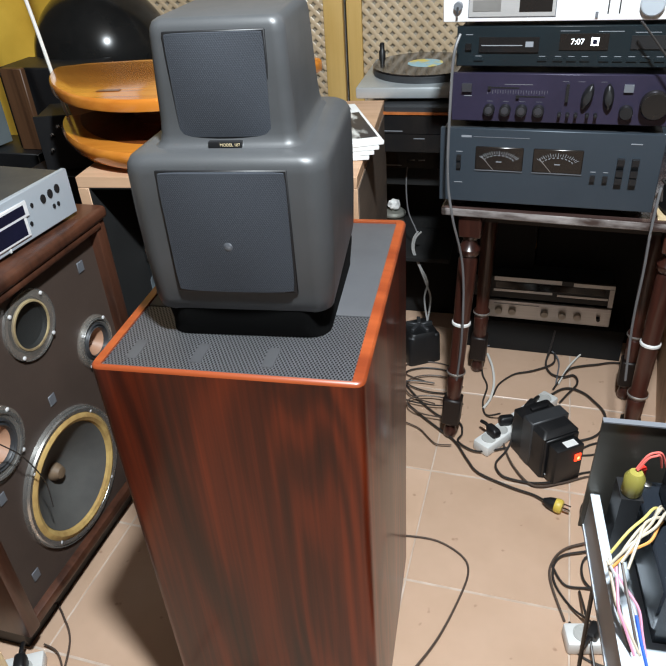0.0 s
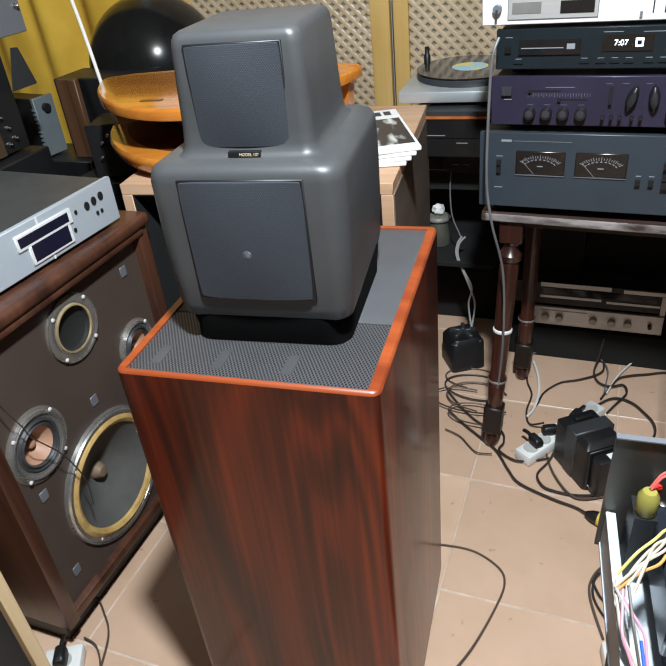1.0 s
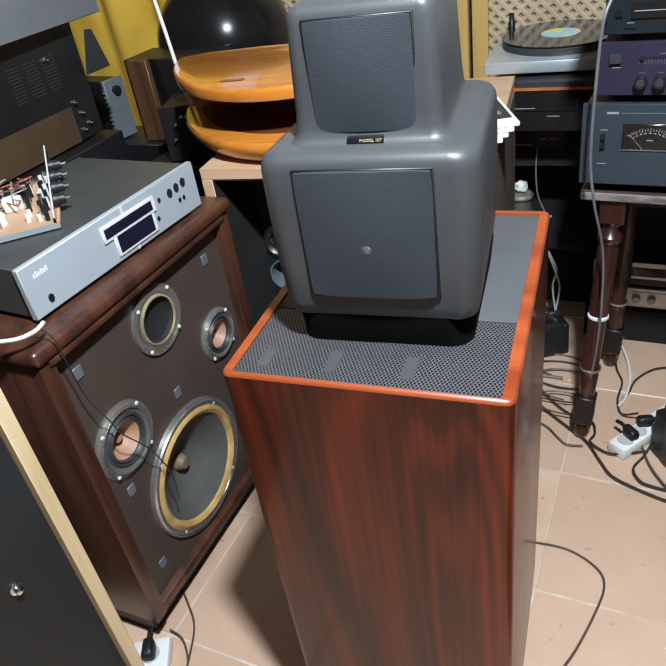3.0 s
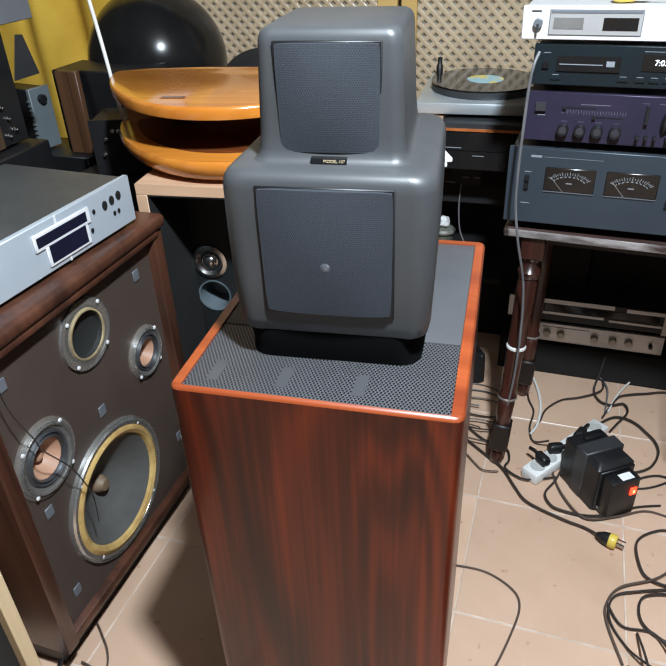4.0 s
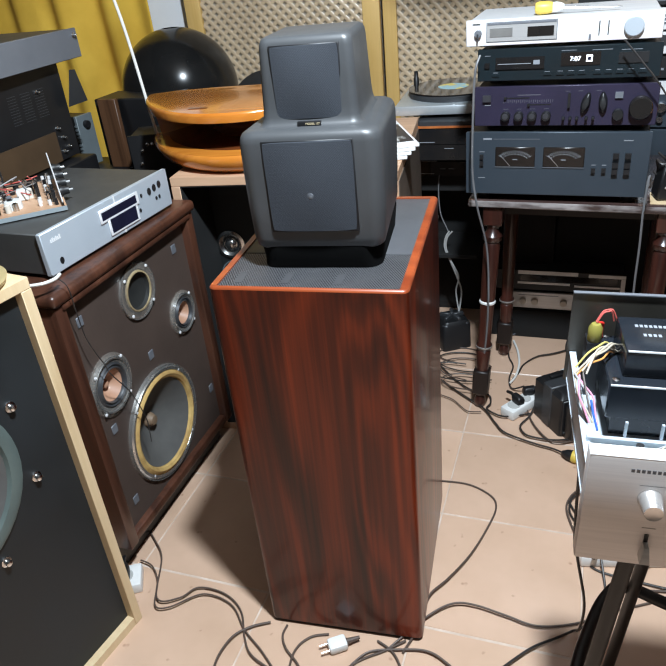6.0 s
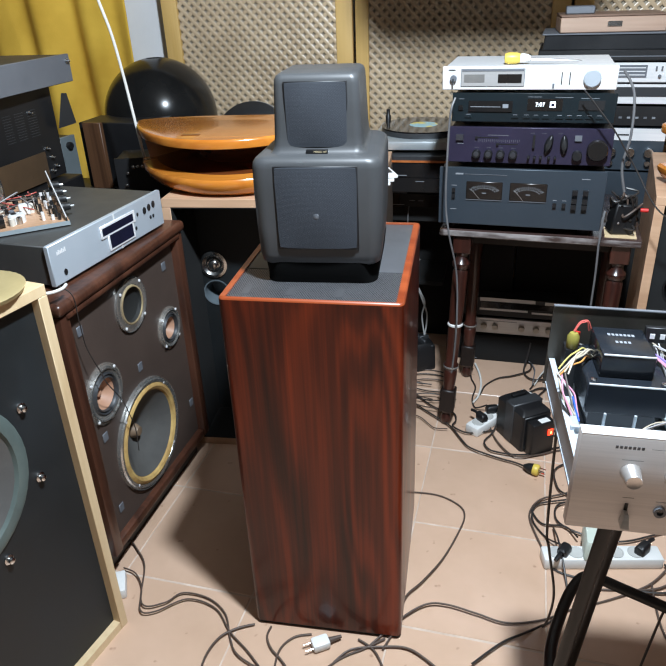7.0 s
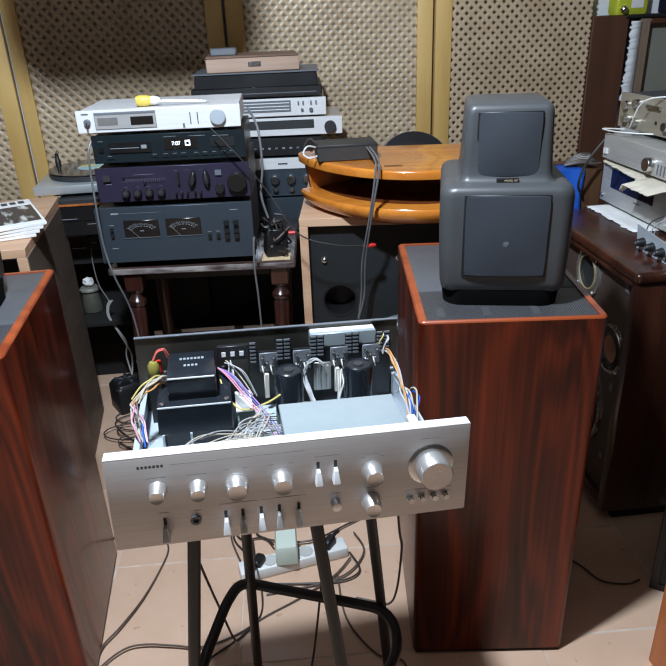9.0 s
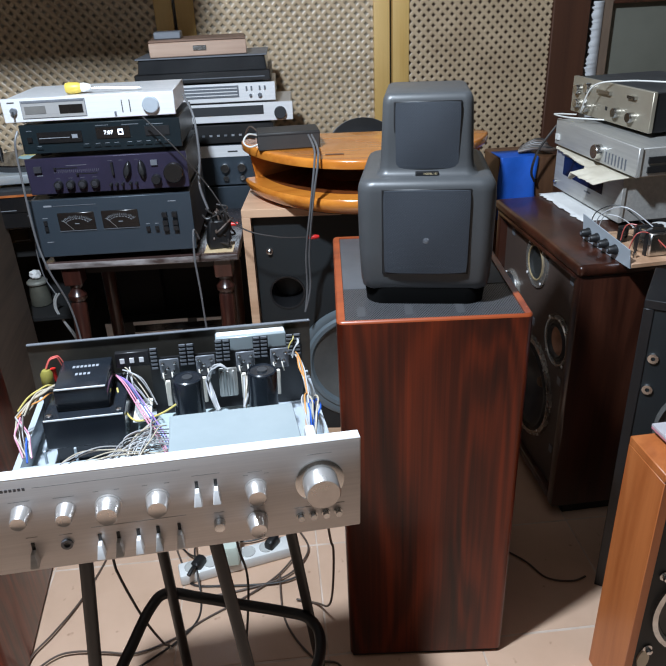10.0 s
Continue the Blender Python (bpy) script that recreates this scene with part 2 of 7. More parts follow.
RED = mat("red_plastic", (0.65, 0.03, 0.02), (0.5, 0.02, 0.02), rough=0.35)
YELLOW = mat("yellow_plastic", (0.74, 0.56, 0.10), (0.62, 0.45, 0.07), rough=0.4)
BLUE = mat("blue_cloth", (0.008, 0.10, 0.52), (0.007, 0.07, 0.38), rough=0.7, scale=8, bump=0.3)
GLASSDARK = mat("smoked_window", (0.012, 0.012, 0.03), (0.01, 0.01, 0.022), rough=0.12)
INK = mat("black_ink", (0.03, 0.03, 0.03), (0.05, 0.05, 0.05), rough=0.6)
GOLDPRINT = mat("gilt_print", (0.55, 0.45, 0.28), (0.45, 0.36, 0.22), rough=0.4)
PRINT = mat("pale_print", (0.27, 0.285, 0.31), (0.20, 0.215, 0.24), rough=0.6)
OLIVE = mat("olive_can", (0.15, 0.15, 0.12), (0.10, 0.10, 0.08), rough=0.4, metal=0.4)
GREENBOARD = mat("grey_green_board", (0.34, 0.40, 0.42), (0.28, 0.34, 0.36), rough=0.6)
COVER = mat("pale_grey_cover", (0.36, 0.41, 0.43), (0.31, 0.36, 0.38), rough=0.35, metal=0.3)


# ---- building blocks ----
def bm_new():
    return bmesh.new()


def box(bm, x0, x1, y0, y1, z0, z1, r=0.0, seg=2, m=None):
    """A box between two corners, its edges rounded by r."""
    g = bmesh.ops.create_cube(bm, size=1.0)["verts"]
    for v in g:
        v.co = Vector(((x0 + x1) / 2 + v.co.x * (x1 - x0), (y0 + y1) / 2 + v.co.y * (y1 - y0), (z0 + z1) / 2 + v.co.z * (z1 - z0)))
    if r:
        es = list({e for v in g for e in v.link_edges})
        out = bmesh.ops.bevel(bm, geom=es, offset=r, segments=seg, affect="EDGES", profile=0.5)
        g = list({v for f in out["faces"] for v in f.verts} | {v for v in g if v.is_valid})
    if m:
        bmesh.ops.transform(bm, matrix=m, verts=g)
    return bm


def turned(bm, profile, at=(0, 0, 0), axis="z", seg=24, m=None, sx=1.0, sy=1.0, caps=True):
    """A turned form: (radius, height) pairs about an axis."""
    q = {"z": Matrix.Identity(4), "x": pose(0, 0, 0, 0, 90, 0), "-x": pose(0, 0, 0, 0, -90, 0), "y": pose(0, 0, 0, -90, 0, 0), "-y": pose(0, 0, 0, 90, 0, 0)}[axis]
    q = Matrix.Translation(at) @ q
    if m:
        q = m @ q
    rings = []
    for r, h in profile:
        if r < 1e-5:
            rings.append([bm.verts.new(q @ Vector((0, 0, h)))])
        else:
            rings.append([bm.verts.new(q @ Vector((sx * r * math.cos(2 * math.pi * i / seg), sy * r * math.sin(2 * math.pi * i / seg), h))) for i in range(seg)])
    for a, b in zip(rings, rings[1:]):
        for i in range(seg):
            j = (i + 1) % seg
            vs = [a[i % len(a)], a[j % len(a)], b[j % len(b)], b[i % len(b)]]
            vs = list(dict.fromkeys(vs))
            if len(vs) > 2:
                bm.faces.new(vs)
    for ring, flip in ((rings[0], True), (rings[-1], False)):
        if caps and len(ring) > 2:
            bm.faces.new(ring[::-1] if flip else ring)
    return bm


def smooth_path(pts, n=8):
    pts = [Vector(p) for p in pts]
    out = []
    for i in range(len(pts) - 1):
        p0, p1, p2, p3 = pts[max(i - 1, 0)], pts[i], pts[i + 1], pts[min(i + 2, len(pts) - 1)]
        for k in range(n):
            t = k / n
            out.append(0.5 * ((2 * p1) + (p2 - p0) * t + (2 * p0 - 5 * p1 + 4 * p2 - p3) * t * t + (3 * p1 - p0 - 3 * p2 + p3) * t ** 3))
    out.append(pts[-1])
    return out


def tube(bm, pts, r, seg=8, n=8, smooth=True):
    """A round rod or cable that follows points."""
    p = smooth_path(pts, n) if smooth else [Vector(q) for q in pts]
    up = Vector((0, 0, 1))
    rings = []
    last = None
    for i, c in enumerate(p):
        d = (p[min(i + 1, len(p) - 1)] - p[max(i - 1, 0)]).normalized()
        side = d.cross(up)
        if side.length < 0.05:
            side = d.cross(Vector((1, 0, 0)))
        side.normalize()
        if last and side.dot(last) < 0:
            side = -side
        last = side
        top = side.cross(d)
        rings.append([bm.verts.new(c + r * (math.cos(2 * math.pi * k / seg) * side + math.sin(2 * math.pi * k / seg) * top)) for k in range(seg)])
    for a, b in zip(rings, rings[1:]):
        for k in range(seg):
            bm.faces.new((a[k], a[(k + 1) % seg], b[(k + 1) % seg], b[k]))
    bm.faces.new(rings[0][::-1])
    bm.faces.new(rings[-1])
    return bm


def finish(ob, bm, material, angle=40):
    bmesh.ops.recalc_face_normals(bm, faces=bm.faces)
    bm.to_mesh(ob.data)
    bm.free()
    if material:
        ob.data.materials.append(material)
    ob.data.shade_smooth()
    ob.data.set_sharp_from_angle(angle=radians(angle))
    return ob


def part(name, bm, material, parent, label="", at=None):
    ob = new(name, bpy.data.meshes.new(name))
    finish(ob, bm, material)
    ob.parent = parent
    if at is not None:
        ob.matrix_basis = at
    return tagged(ob, label) if label else ob


def thing(name, m, label, category, group="", kind=""):
    ob = new(name)
    ob.empty_display_size = 0.05
    ob.matrix_basis = m
    return tagged(ob, label, category, group, kind)


def solid(name, bm, material, label, category, group="", kind="", at=None):
    ob = new(name, bpy.data.meshes.new(name))
    finish(ob, bm, material)
    if at is not None:
        ob.matrix_basis = at
    return tagged(ob, label, category, group, kind)


def lettering(name, text, size, material, parent, m, label=""):
    cu = bpy.data.curves.new(name, "FONT")
    cu.body, cu.size, cu.align_x, cu.align_y, cu.extrude = text, size, "CENTER", "CENTER", 0.0003
    tmp = new(name + "_tmp", cu)
    me = bpy.data.meshes.new_from_object(tmp.evaluated_get(bpy.context.evaluated_depsgraph_get()))
    bpy.data.objects.remove(tmp)
    ob = new(name, me)
    me.materials.clear()
    me.materials.append(material)
    ob.parent, ob.matrix_basis = parent, m
    return tagged(ob, label) if label else ob


# ---- the room ----
floor_bed = solid("floor", box(bm_new(), -2.3, 3.0, -2.2, 3.6, -0.06, -0.0014), GROUT, "pale grout bed under terracotta floor tiles", "floor", kind="structure")
# warm colour of the unseen walls and ceiling, kept dark to limit bounced light
LOWBOUNCE = mat("low_bounce_warm", (0.085, 0.066, 0.050), (0.066, 0.052, 0.040), rough=0.8, scale=2)
WALL_O, WALL_A = Vector((-0.378, 2.51, 0)), 4.0
WALL_M = Matrix.Translation(WALL_O) @ pose(0, 0, 0, 0, 0, WALL_A)
solid("wall_back", box(bm_new(), -2.0, 3.35, 0.10, 0.20, 0, 2.8), PLASTER, "white plastered wall behind the lattice doors", "wall", kind="structure", at=WALL_M)
solid("wall_left", box(bm_new(), -2.3, -2.2, -2.2, 3.6, 0, 2.8), LOWBOUNCE, "unseen side wall, coloured dark to hold down bounced light", "wall", kind="structure")
solid("wall_right", box(bm_new(), 2.9, 3.0, -2.2, 3.6, 0, 2.8), LOWBOUNCE, "unseen side wall, coloured dark to hold down bounced light", "wall", kind="structure")
solid("wall_front", box(bm_new(), -2.2, 2.9, -2.2, -2.1, 0, 2.8), LOWBOUNCE, "unseen front wall, coloured dark to hold down bounced light", "wall", kind="structure")
solid("ceiling", box(bm_new(), -2.3, 3.0, -2.2, 3.6, 2.8, 2.9), LOWBOUNCE, "unseen ceiling, coloured dark to hold down bounced light", "ceiling", kind="structure")


def lattice_door(name, s0, s1, label, left=0.075, right=0.075, behind=None):
    """A wardrobe door: stiles and rails round a panel of crossed slats, along the wall from s0 to s1."""
    d = thing(name, WALL_M @ Matrix.Translation((s0, 0, 0)), label, "door", "lattice wardrobe doors", "structure")
    w, z0, z1 = s1 - s0, 0.06, 2.25
    part("stile", box(bm_new(), 0.002, left, 0, 0.035, z0, z1, 0.004), DOORWOOD, d)
    if right > 0.01:
        part("stile", box(bm_new(), w - right, w - 0.002, 0, 0.035, z0, z1, 0.004), DOORWOOD, d)
    for a, b in ((z0, z0 + 0.09), (z1 - 0.09, z1)):
        part("rail", box(bm_new(), left, w - right, 0.001, 0.034, a, b), DOORWOOD, d)
    part("back_panel", box(bm_new(), left, w - right, 0.0205, 0.0245, z0 + 0.09, z1 - 0.09), behind or PALEBACK, d)
    a0, a1, b0, b1 = left, w - right, z0 + 0.09, z1 - 0.09
    step, wide = 0.0395, 0.0076
    for layer, sgn in ((0, 1), (1, -1)):
        y0, y1 = ((0.0085, 0.0130), (0.0090, 0.0132))[layer]
        k = -3.0
        while k < (a1 - a0) + (b1 - b0):
            # the line x + sgn * z = const, cut to the panel
            c = k
            if sgn > 0:
                p0 = (max(0, c - (b1 - b0)), min(c, b1 - b0))
                p1 = (min(c, a1 - a0), max(0, c - (a1 - a0)))
            else:
                c2 = c - (b1 - b0)
                p0 = (max(0, c2), max(0, -c2))
                p1 = (min(a1 - a0, c2 + (b1 - b0)), min(b1 - b0, (a1 - a0) - c2))
            k += step
            if p1[0] - p0[0] < 0.03 or c < 0:
                continue
            ln = math.hypot(p1[0] - p0[0], p1[1] - p0[1])
            bm = bm_new()
            h = wide
            prof = [(-h, y1), (-h, y0 + 0.0015), (-h * 0.6, y0), (h * 0.6, y0), (h, y0 + 0.0015), (h, y1)]
            u = Vector(((p1[0] - p0[0]) / ln, 0, (p1[1] - p0[1]) / ln))
            nrm = Vector((-u.z, 0, u.x))
            ends = [[bm.verts.new(Vector((a0 + e[0], 0, b0 + e[1])) + nrm * q + Vector((0, yy, 0))) for q, yy in prof] for e in (p0, p1)]
            for i in range(len(prof) - 1):
                bm.faces.new((ends[0][i], ends[0][i + 1], ends[1][i + 1], ends[1][i]))
            part("lattice_slat", bm, LATTICE, d)
    return d


lattice_door("door_1", -0.875, -0.064, "honey wood wardrobe door with beige lattice panel", 0.07, 0.07)
lattice_door("door_2", -0.056, 0.772, "honey wood wardrobe door with beige lattice panel", 0.055, 0.07)
lattice_door("door_3", 0.780, 1.626, "honey wood wardrobe door with beige lattice panel", 0.072, 0.068)
lattice_door("door_4", 1.634, 2.325, "honey wood wardrobe door with brown-backed lattice panel", 0.072, 0.006, BACKING)


# ---- loudspeakers ----
def loft(bm, rows, n=6):
    """A smooth body through level rounded rectangles (z, x0, x1, y0, y1, corner)."""
    rings = []
    for z, x0, x1, y0, y1, r in rows:
        ring = []
        for cx, cy, a in ((x1 - r, y1 - r, 0), (x0 + r, y1 - r, 90), (x0 + r, y0 + r, 180), (x1 - r, y0 + r, 270)):
            for k in range(n + 1):
                t = radians(a + 90 * k / n)
                ring.append(bm.verts.new((cx + r * math.cos(t), cy + r * math.sin(t), z)))
        rings.append(ring)
    for a, b in zip(rings, rings[1:]):
        for i in range(len(a)):
            j = (i + 1) % len(a)
            bm.faces.new((a[i], a[j], b[j], b[i]))
    bm.faces.new(rings[0][::-1])
    bm.faces.new(rings[-1])
    return bm


def tower(m, label, turn=0.0, seat=0.21, sink=0.0):
    """Tall rosewood column with a two-storey moulded head on its slatted top."""
    s = thing("tower_speaker", m, label, "speaker", "pair of rosewood tower speakers")
    w, d, h = 0.1725, 0.460, 0.857
    body = loft(bm_new(), [(0.012, -w, w, 0, d, 0.012), (h - 0.0055, -w, w, 0, d, 0.012)], 3)
    part("cabinet", body, ROSE, s)
    part("plinth", box(bm_new(), -w + 0.006, w - 0.006, 0.006, d - 0.006, 0, 0.014), BLACK, s)
    e = 0.015
    rim = bm_new()

    def rounded(k, z, r):
        # a level loop k inside the cabinet's outline, its front edge narrower than the sides
        f = k * 0.35 if k > 0.01 else k
        x0, x1, y0, y1 = -w + k, w - k, f, d - k
        loop = []
        for cx, cy, a0 in ((x1 - r, y1 - r, 0), (x0 + r, y1 - r, 90), (x0 + r, y0 + r, 180), (x1 - r, y0 + r, 270)):
            loop += [rim.verts.new((cx + r * math.cos(radians(a0 + 30 * q)), cy + r * math.sin(radians(a0 + 30 * q)), z)) for q in range(4)]
        return loop

    loops = [rounded(0, h - 0.0054, 0.012), rounded(0.0005, h - 0.0035, 0.0115), rounded(0.003, h - 0.001, 0.009), rounded(e, h, 0.002), rounded(e, h - 0.008, 0.002)]
    for p_, q_ in zip(loops, loops[1:]):
        for k in range(16):
            j = (k + 1) % 16
            rim.faces.new((p_[k], p_[j], q_[j], q_[k]))
    part("top_rim", rim, ROSE_EDGE, s, "bright orange-red chamfered wooden rim")
    part("vent_grille", box(bm_new(), -w + e, w - e, e * 0.35, 0.148, h - 0.008, h - 0.003), PERF, s, "perforated dark metal vent")
    for x in (-0.127, -0.042, 0.050):
        part("vent_bar", box(bm_new(), x - 0.0075, x + 0.0075, 0.024, 0.066, h - 0.003, h - 0.0026), TABGREY, s)
    part("top_panel", box(bm_new(), -w + e, w - e, 0.150, d - e, h - 0.008, h - 0.002, 0.002), TOPGREY, s)
    hm = pose(0.003, seat, -sink, 0, 0, turn) @ pose(0, -0.2, 0)
    part("head_plinth", loft(bm_new(), [(h - 0.002, -0.106, 0.106, 0.093, 0.32, 0.026), (h + 0.012, -0.108, 0.108, 0.089, 0.325, 0.040), (h + 0.042, -0.111, 0.111, 0.087, 0.325, 0.036), (h + 0.07, -0.100, 0.100, 0.092, 0.31, 0.03)]), NECK, s, "black recessed neck", at=hm)
    lower = [(h + 0.036, -0.107, 0.107, 0.092, 0.330, 0.020), (h + 0.041, -0.1125, 0.1125, 0.0865, 0.336, 0.022), (h + 0.056, -0.1155, 0.1155, 0.083, 0.340, 0.024), (h + 0.110, -0.1180, 0.1180, 0.0815, 0.343, 0.026), (h + 0.170, -0.1190, 0.1190, 0.0810, 0.344, 0.027),
             (h + 0.216, -0.1185, 0.1185, 0.0812, 0.343, 0.027), (h + 0.2250, -0.1170, 0.1170, 0.0822, 0.342, 0.027), (h + 0.2315, -0.1130, 0.1130, 0.0852, 0.338, 0.026), (h + 0.2350, -0.107, 0.107, 0.0905, 0.332, 0.024), (h + 0.2368, -0.099, 0.099, 0.098, 0.324, 0.020)]

    def narrowing(bm):
        # the housings draw in a little towards the back
        for v in bm.verts:
            v.co.x *= 1 - 0.045 * max(0.0, v.co.y - 0.09) / 0.24
        return bm

    lo = part("lower_housing", narrowing(loft(bm_new(), lower, 8)), HEADGREY, s, at=hm)
    upper = [(h + 0.2350, -0.093, 0.093, 0.106, 0.318, 0.022), (h + 0.2375, -0.087, 0.087, 0.1125, 0.312, 0.019), (h + 0.2420, -0.0830, 0.0830, 0.1165, 0.307, 0.017), (h + 0.2500, -0.0810, 0.0810, 0.1190, 0.303, 0.0155), (h + 0.266, -0.0795, 0.0795, 0.1205, 0.300, 0.015), (h + 0.300, -0.0780, 0.0780, 0.1220, 0.296, 0.0145),
             (h + 0.352, -0.0760, 0.0760, 0.1255, 0.290, 0.014), (h + 0.3600, -0.0750, 0.0750, 0.1268, 0.288, 0.014), (h + 0.3660, -0.0722, 0.0722, 0.1295, 0.285, 0.0135), (h + 0.3690, -0.067, 0.067, 0.135, 0.279, 0.011)]
    up = part("upper_housing", narrowing(loft(bm_new(), upper, 8)), HEADGREY, s, at=hm)
    for own, x, z0, z1, y in ((lo, 0.0735, h + 0.073, h + 0.2205, 0.0815), (up, 0.0540, h + 0.2475, h + 0.3560, 0.1225)):
        tilt = 0.004 if own is up else 0.0
        mm = Matrix.Translation((0, y + tilt / 2, 0))
        part("grille_gap", box(bm_new(), -x - 0.0026, x + 0.0014, -0.0020, 0.003, z0 - 0.0036, z1 + 0.0015, 0.001, 1), BLACK, own, at=mm)
        g = bm_new()
        nx, nz = 14, 14
        grid = []
        for k in range(nz + 1):
            v = 2 * k / nz - 1
            row = []
            for i in range(nx + 1):
                u = 2 * i / nx - 1
                # soft corners, the lower edge a little narrower, the face gently domed
                gx = x * u * (1 - 0.022 * abs(v) ** 8) * (1 - 0.010 * (1 - v))
                gz = (z0 + z1) / 2 + (z1 - z0) / 2 * v * (1 - 0.018 * abs(u) ** 8)
                row.append(g.verts.new((gx, -0.0050 - 0.007 * (1 - u * u) * (1 - 0.6 * v * v), gz)))
            grid.append(row)
        for k in range(nz):
            for i in range(nx):
                g.faces.new((grid[k][i], grid[k][i + 1], grid[k + 1][i + 1], grid[k + 1][i]))
        edge = [grid[0][i] for i in range(nx)] + [grid[k][nx] for k in range(nz)] + [grid[nz][i] for i in range(nx, 0, -1)] + [grid[k][0] for k in range(nz, 0, -1)]
        back = [g.verts.new((v.co.x * 0.99, 0.0, v.co.z)) for v in edge]
        for i in range(len(edge)):
            j = (i + 1) % len(edge)
            g.faces.new((edge[j], edge[i], back[i], back[j]))
        part("grille", g, GRILLE, own, "dark blue-grey mesh grille", at=mm)
        if own is lo:
            # pale dot painting the glint of the driver cap behind the cloth
            part("cap_glint", turned(bm_new(), [(0.0070, 0.0110), (0.005, 0.01215), (0, 0.01235)], (0.0, 0.0, z0 + (z1 - z0) * 0.42), "-y", 18, caps=False), GLINT, own, at=mm)
    badge = part("badge", box(bm_new(), -0.0195, 0.0195, 0.1105, 0.122, h + 0.2368, h + 0.2440, 0.0008), BLACK, lo, "small black name badge")
    lettering("badge_text", "MODEL 107", 0.0046, GOLDPRINT, badge, pose(0.006, 0.1102, h + 0.2404, 90, 0, 0))
    return s


tower(pose(-0.0865, 0.639, 0, 0, 0, 5.0), "tall rosewood tower speaker with grey two-storey moulded head", 2.3, 0.196)
tower(pose(0.9875, 0.668, 0, 0, 0, -4.6), "tall rosewood tower speaker with grey two-storey moulded head", -7.0, 0.178, 0.010)


def holed_board(x0, x1, z0, z1, y0, y1, holes):
    """A board with round holes cut right through it."""
    bm = bm_new()
    loops = []
    for y in (y0, y1):
        edges, rims = [], []
        for pts in [[(x0, z0), (x1, z0), (x1, z1), (x0, z1)]] + [[(hx + hr * math.cos(2 * math.pi * k / 32), hz + hr * math.sin(2 * math.pi * k / 32)) for k in range(32)] for hx, hz, hr in holes]:
            vs = [bm.verts.new((x, y, z)) for x, z in pts]
            rims.append(vs)
            edges += [bm.edges.new((vs[k], vs[(k + 1) % len(vs)])) for k in range(len(vs))]
        bmesh.ops.triangle_fill(bm, edges=edges, use_beauty=True, use_dissolve=False, normal=(0, -1, 0))
        loops.append(rims)
    for p, q in zip(*loops):
        for k in range(len(p)):
            j = (k + 1) % len(p)
            bm.faces.new((p[k], p[j], q[j], q[k]))
    return bm


def driver(parent, name, x, z, r, cone, label, y=0.0, kind="cone", roll=None):
    """A round drive unit set in a baffle that faces -y."""
    edge = 0.90 if kind == "woofer" else 0.80
    rim = turned(bm_new(), [(r * (edge - 0.02), 0.004), (r * edge, 0.010), (r * (edge + 0.05), 0.011), (r * (edge + 0.07), 0.007), (r * (edge + 0.09), 0.009), (r * (edge + 0.10), 0.0)], (x, y, z), "-y", 40, caps=False)
    if kind == "tweeter":
        rim = turned(bm_new(), [(r * 0.97, 0.0), (r * 0.975, 0.006), (r * 0.995, 0.006), (r, 0.0)], (x, y, z), "-y", 40, caps=False)
    d = part(name, rim, FLANGE, parent, label)
    if kind != "woofer":
        part("clear_ring", turned(bm_new(), [(r * 0.68, 0.005), (r * 0.72, 0.0075), (r * 0.92, 0.0075), (r * 0.985, 0.005), (r * 1.0, 0.0005)], (x, y, z), "-y", 40, caps=False), CLEARRING, d, "clear plastic ring")
    for k in range(4):
        a = radians(45 + 90 * k)
        part("screw", turned(bm_new(), [(0.0042, 0.0), (0.0042, 0.002), (0.002, 0.0032), (0, 0.0032)], (x + 0.915 * r * math.cos(a), y - 0.008, z + 0.915 * r * math.sin(a)), "-y", 10), WHITESILVER, d)
    if kind == "woofer":
        part("surround", turned(bm_new(), [(r * 0.905, 0.005), (r * 0.88, 0.011), (r * 0.83, 0.014), (r * 0.78, 0.010), (r * 0.755, 0.0), (r * 0.73, -0.003)], (x, y, z), "-y", 44, caps=False), roll or FOAM, d, "" if roll else "perished yellow foam surround")
        part("cone", turned(bm_new(), [(r * 0.76, 0.001), (r * 0.5, -0.024), (r * 0.20, -0.052), (0, -0.052)][::-1], (x, y - 0.003, z), "-y", 44, caps=False), cone, d)
        part("dust_cap", turned(bm_new(), [(r * 0.14, -0.054), (r * 0.12, -0.040), (r * 0.08, -0.028), (0, -0.026)], (x, y, z), "-y", 24, caps=False), CAPBROWN, d)
    elif kind == "mid":
        part("cone", turned(bm_new(), [(0, -0.035), (r * 0.14, -0.034), (r * 0.18, -0.030), (r * 0.51, 0.0)], (x, y - 0.004, z), "-y", 28, caps=False), COPPER, d, "copper-coloured paper cone")
        part("surround", turned(bm_new(), [(r * 0.495, -0.002), (r * 0.50, 0.003), (r * 0.54, 0.008), (r * 0.59, 0.004), (r * 0.64, 0.008), (r * 0.70, 0.003), (r * 0.79, 0.005)], (x, y - 0.002, z), "-y", 32, caps=False), DARKGREY, d)
        part("dust_cap", turned(bm_new(), [(r * 0.16, -0.03), (r * 0.12, -0.016), (0, -0.010)], (x, y - 0.004, z), "-y", 16, caps=False), COPPER, d)
    else:
        part("horn_mouth", turned(bm_new(), [(0, -0.012), (r * 0.35, -0.012), (r * 0.60, -0.006), (r * 0.645, 0.003)], (x, y - 0.003, z), "-y", 28, caps=False), MESHBLACK, d, "black mesh disc")
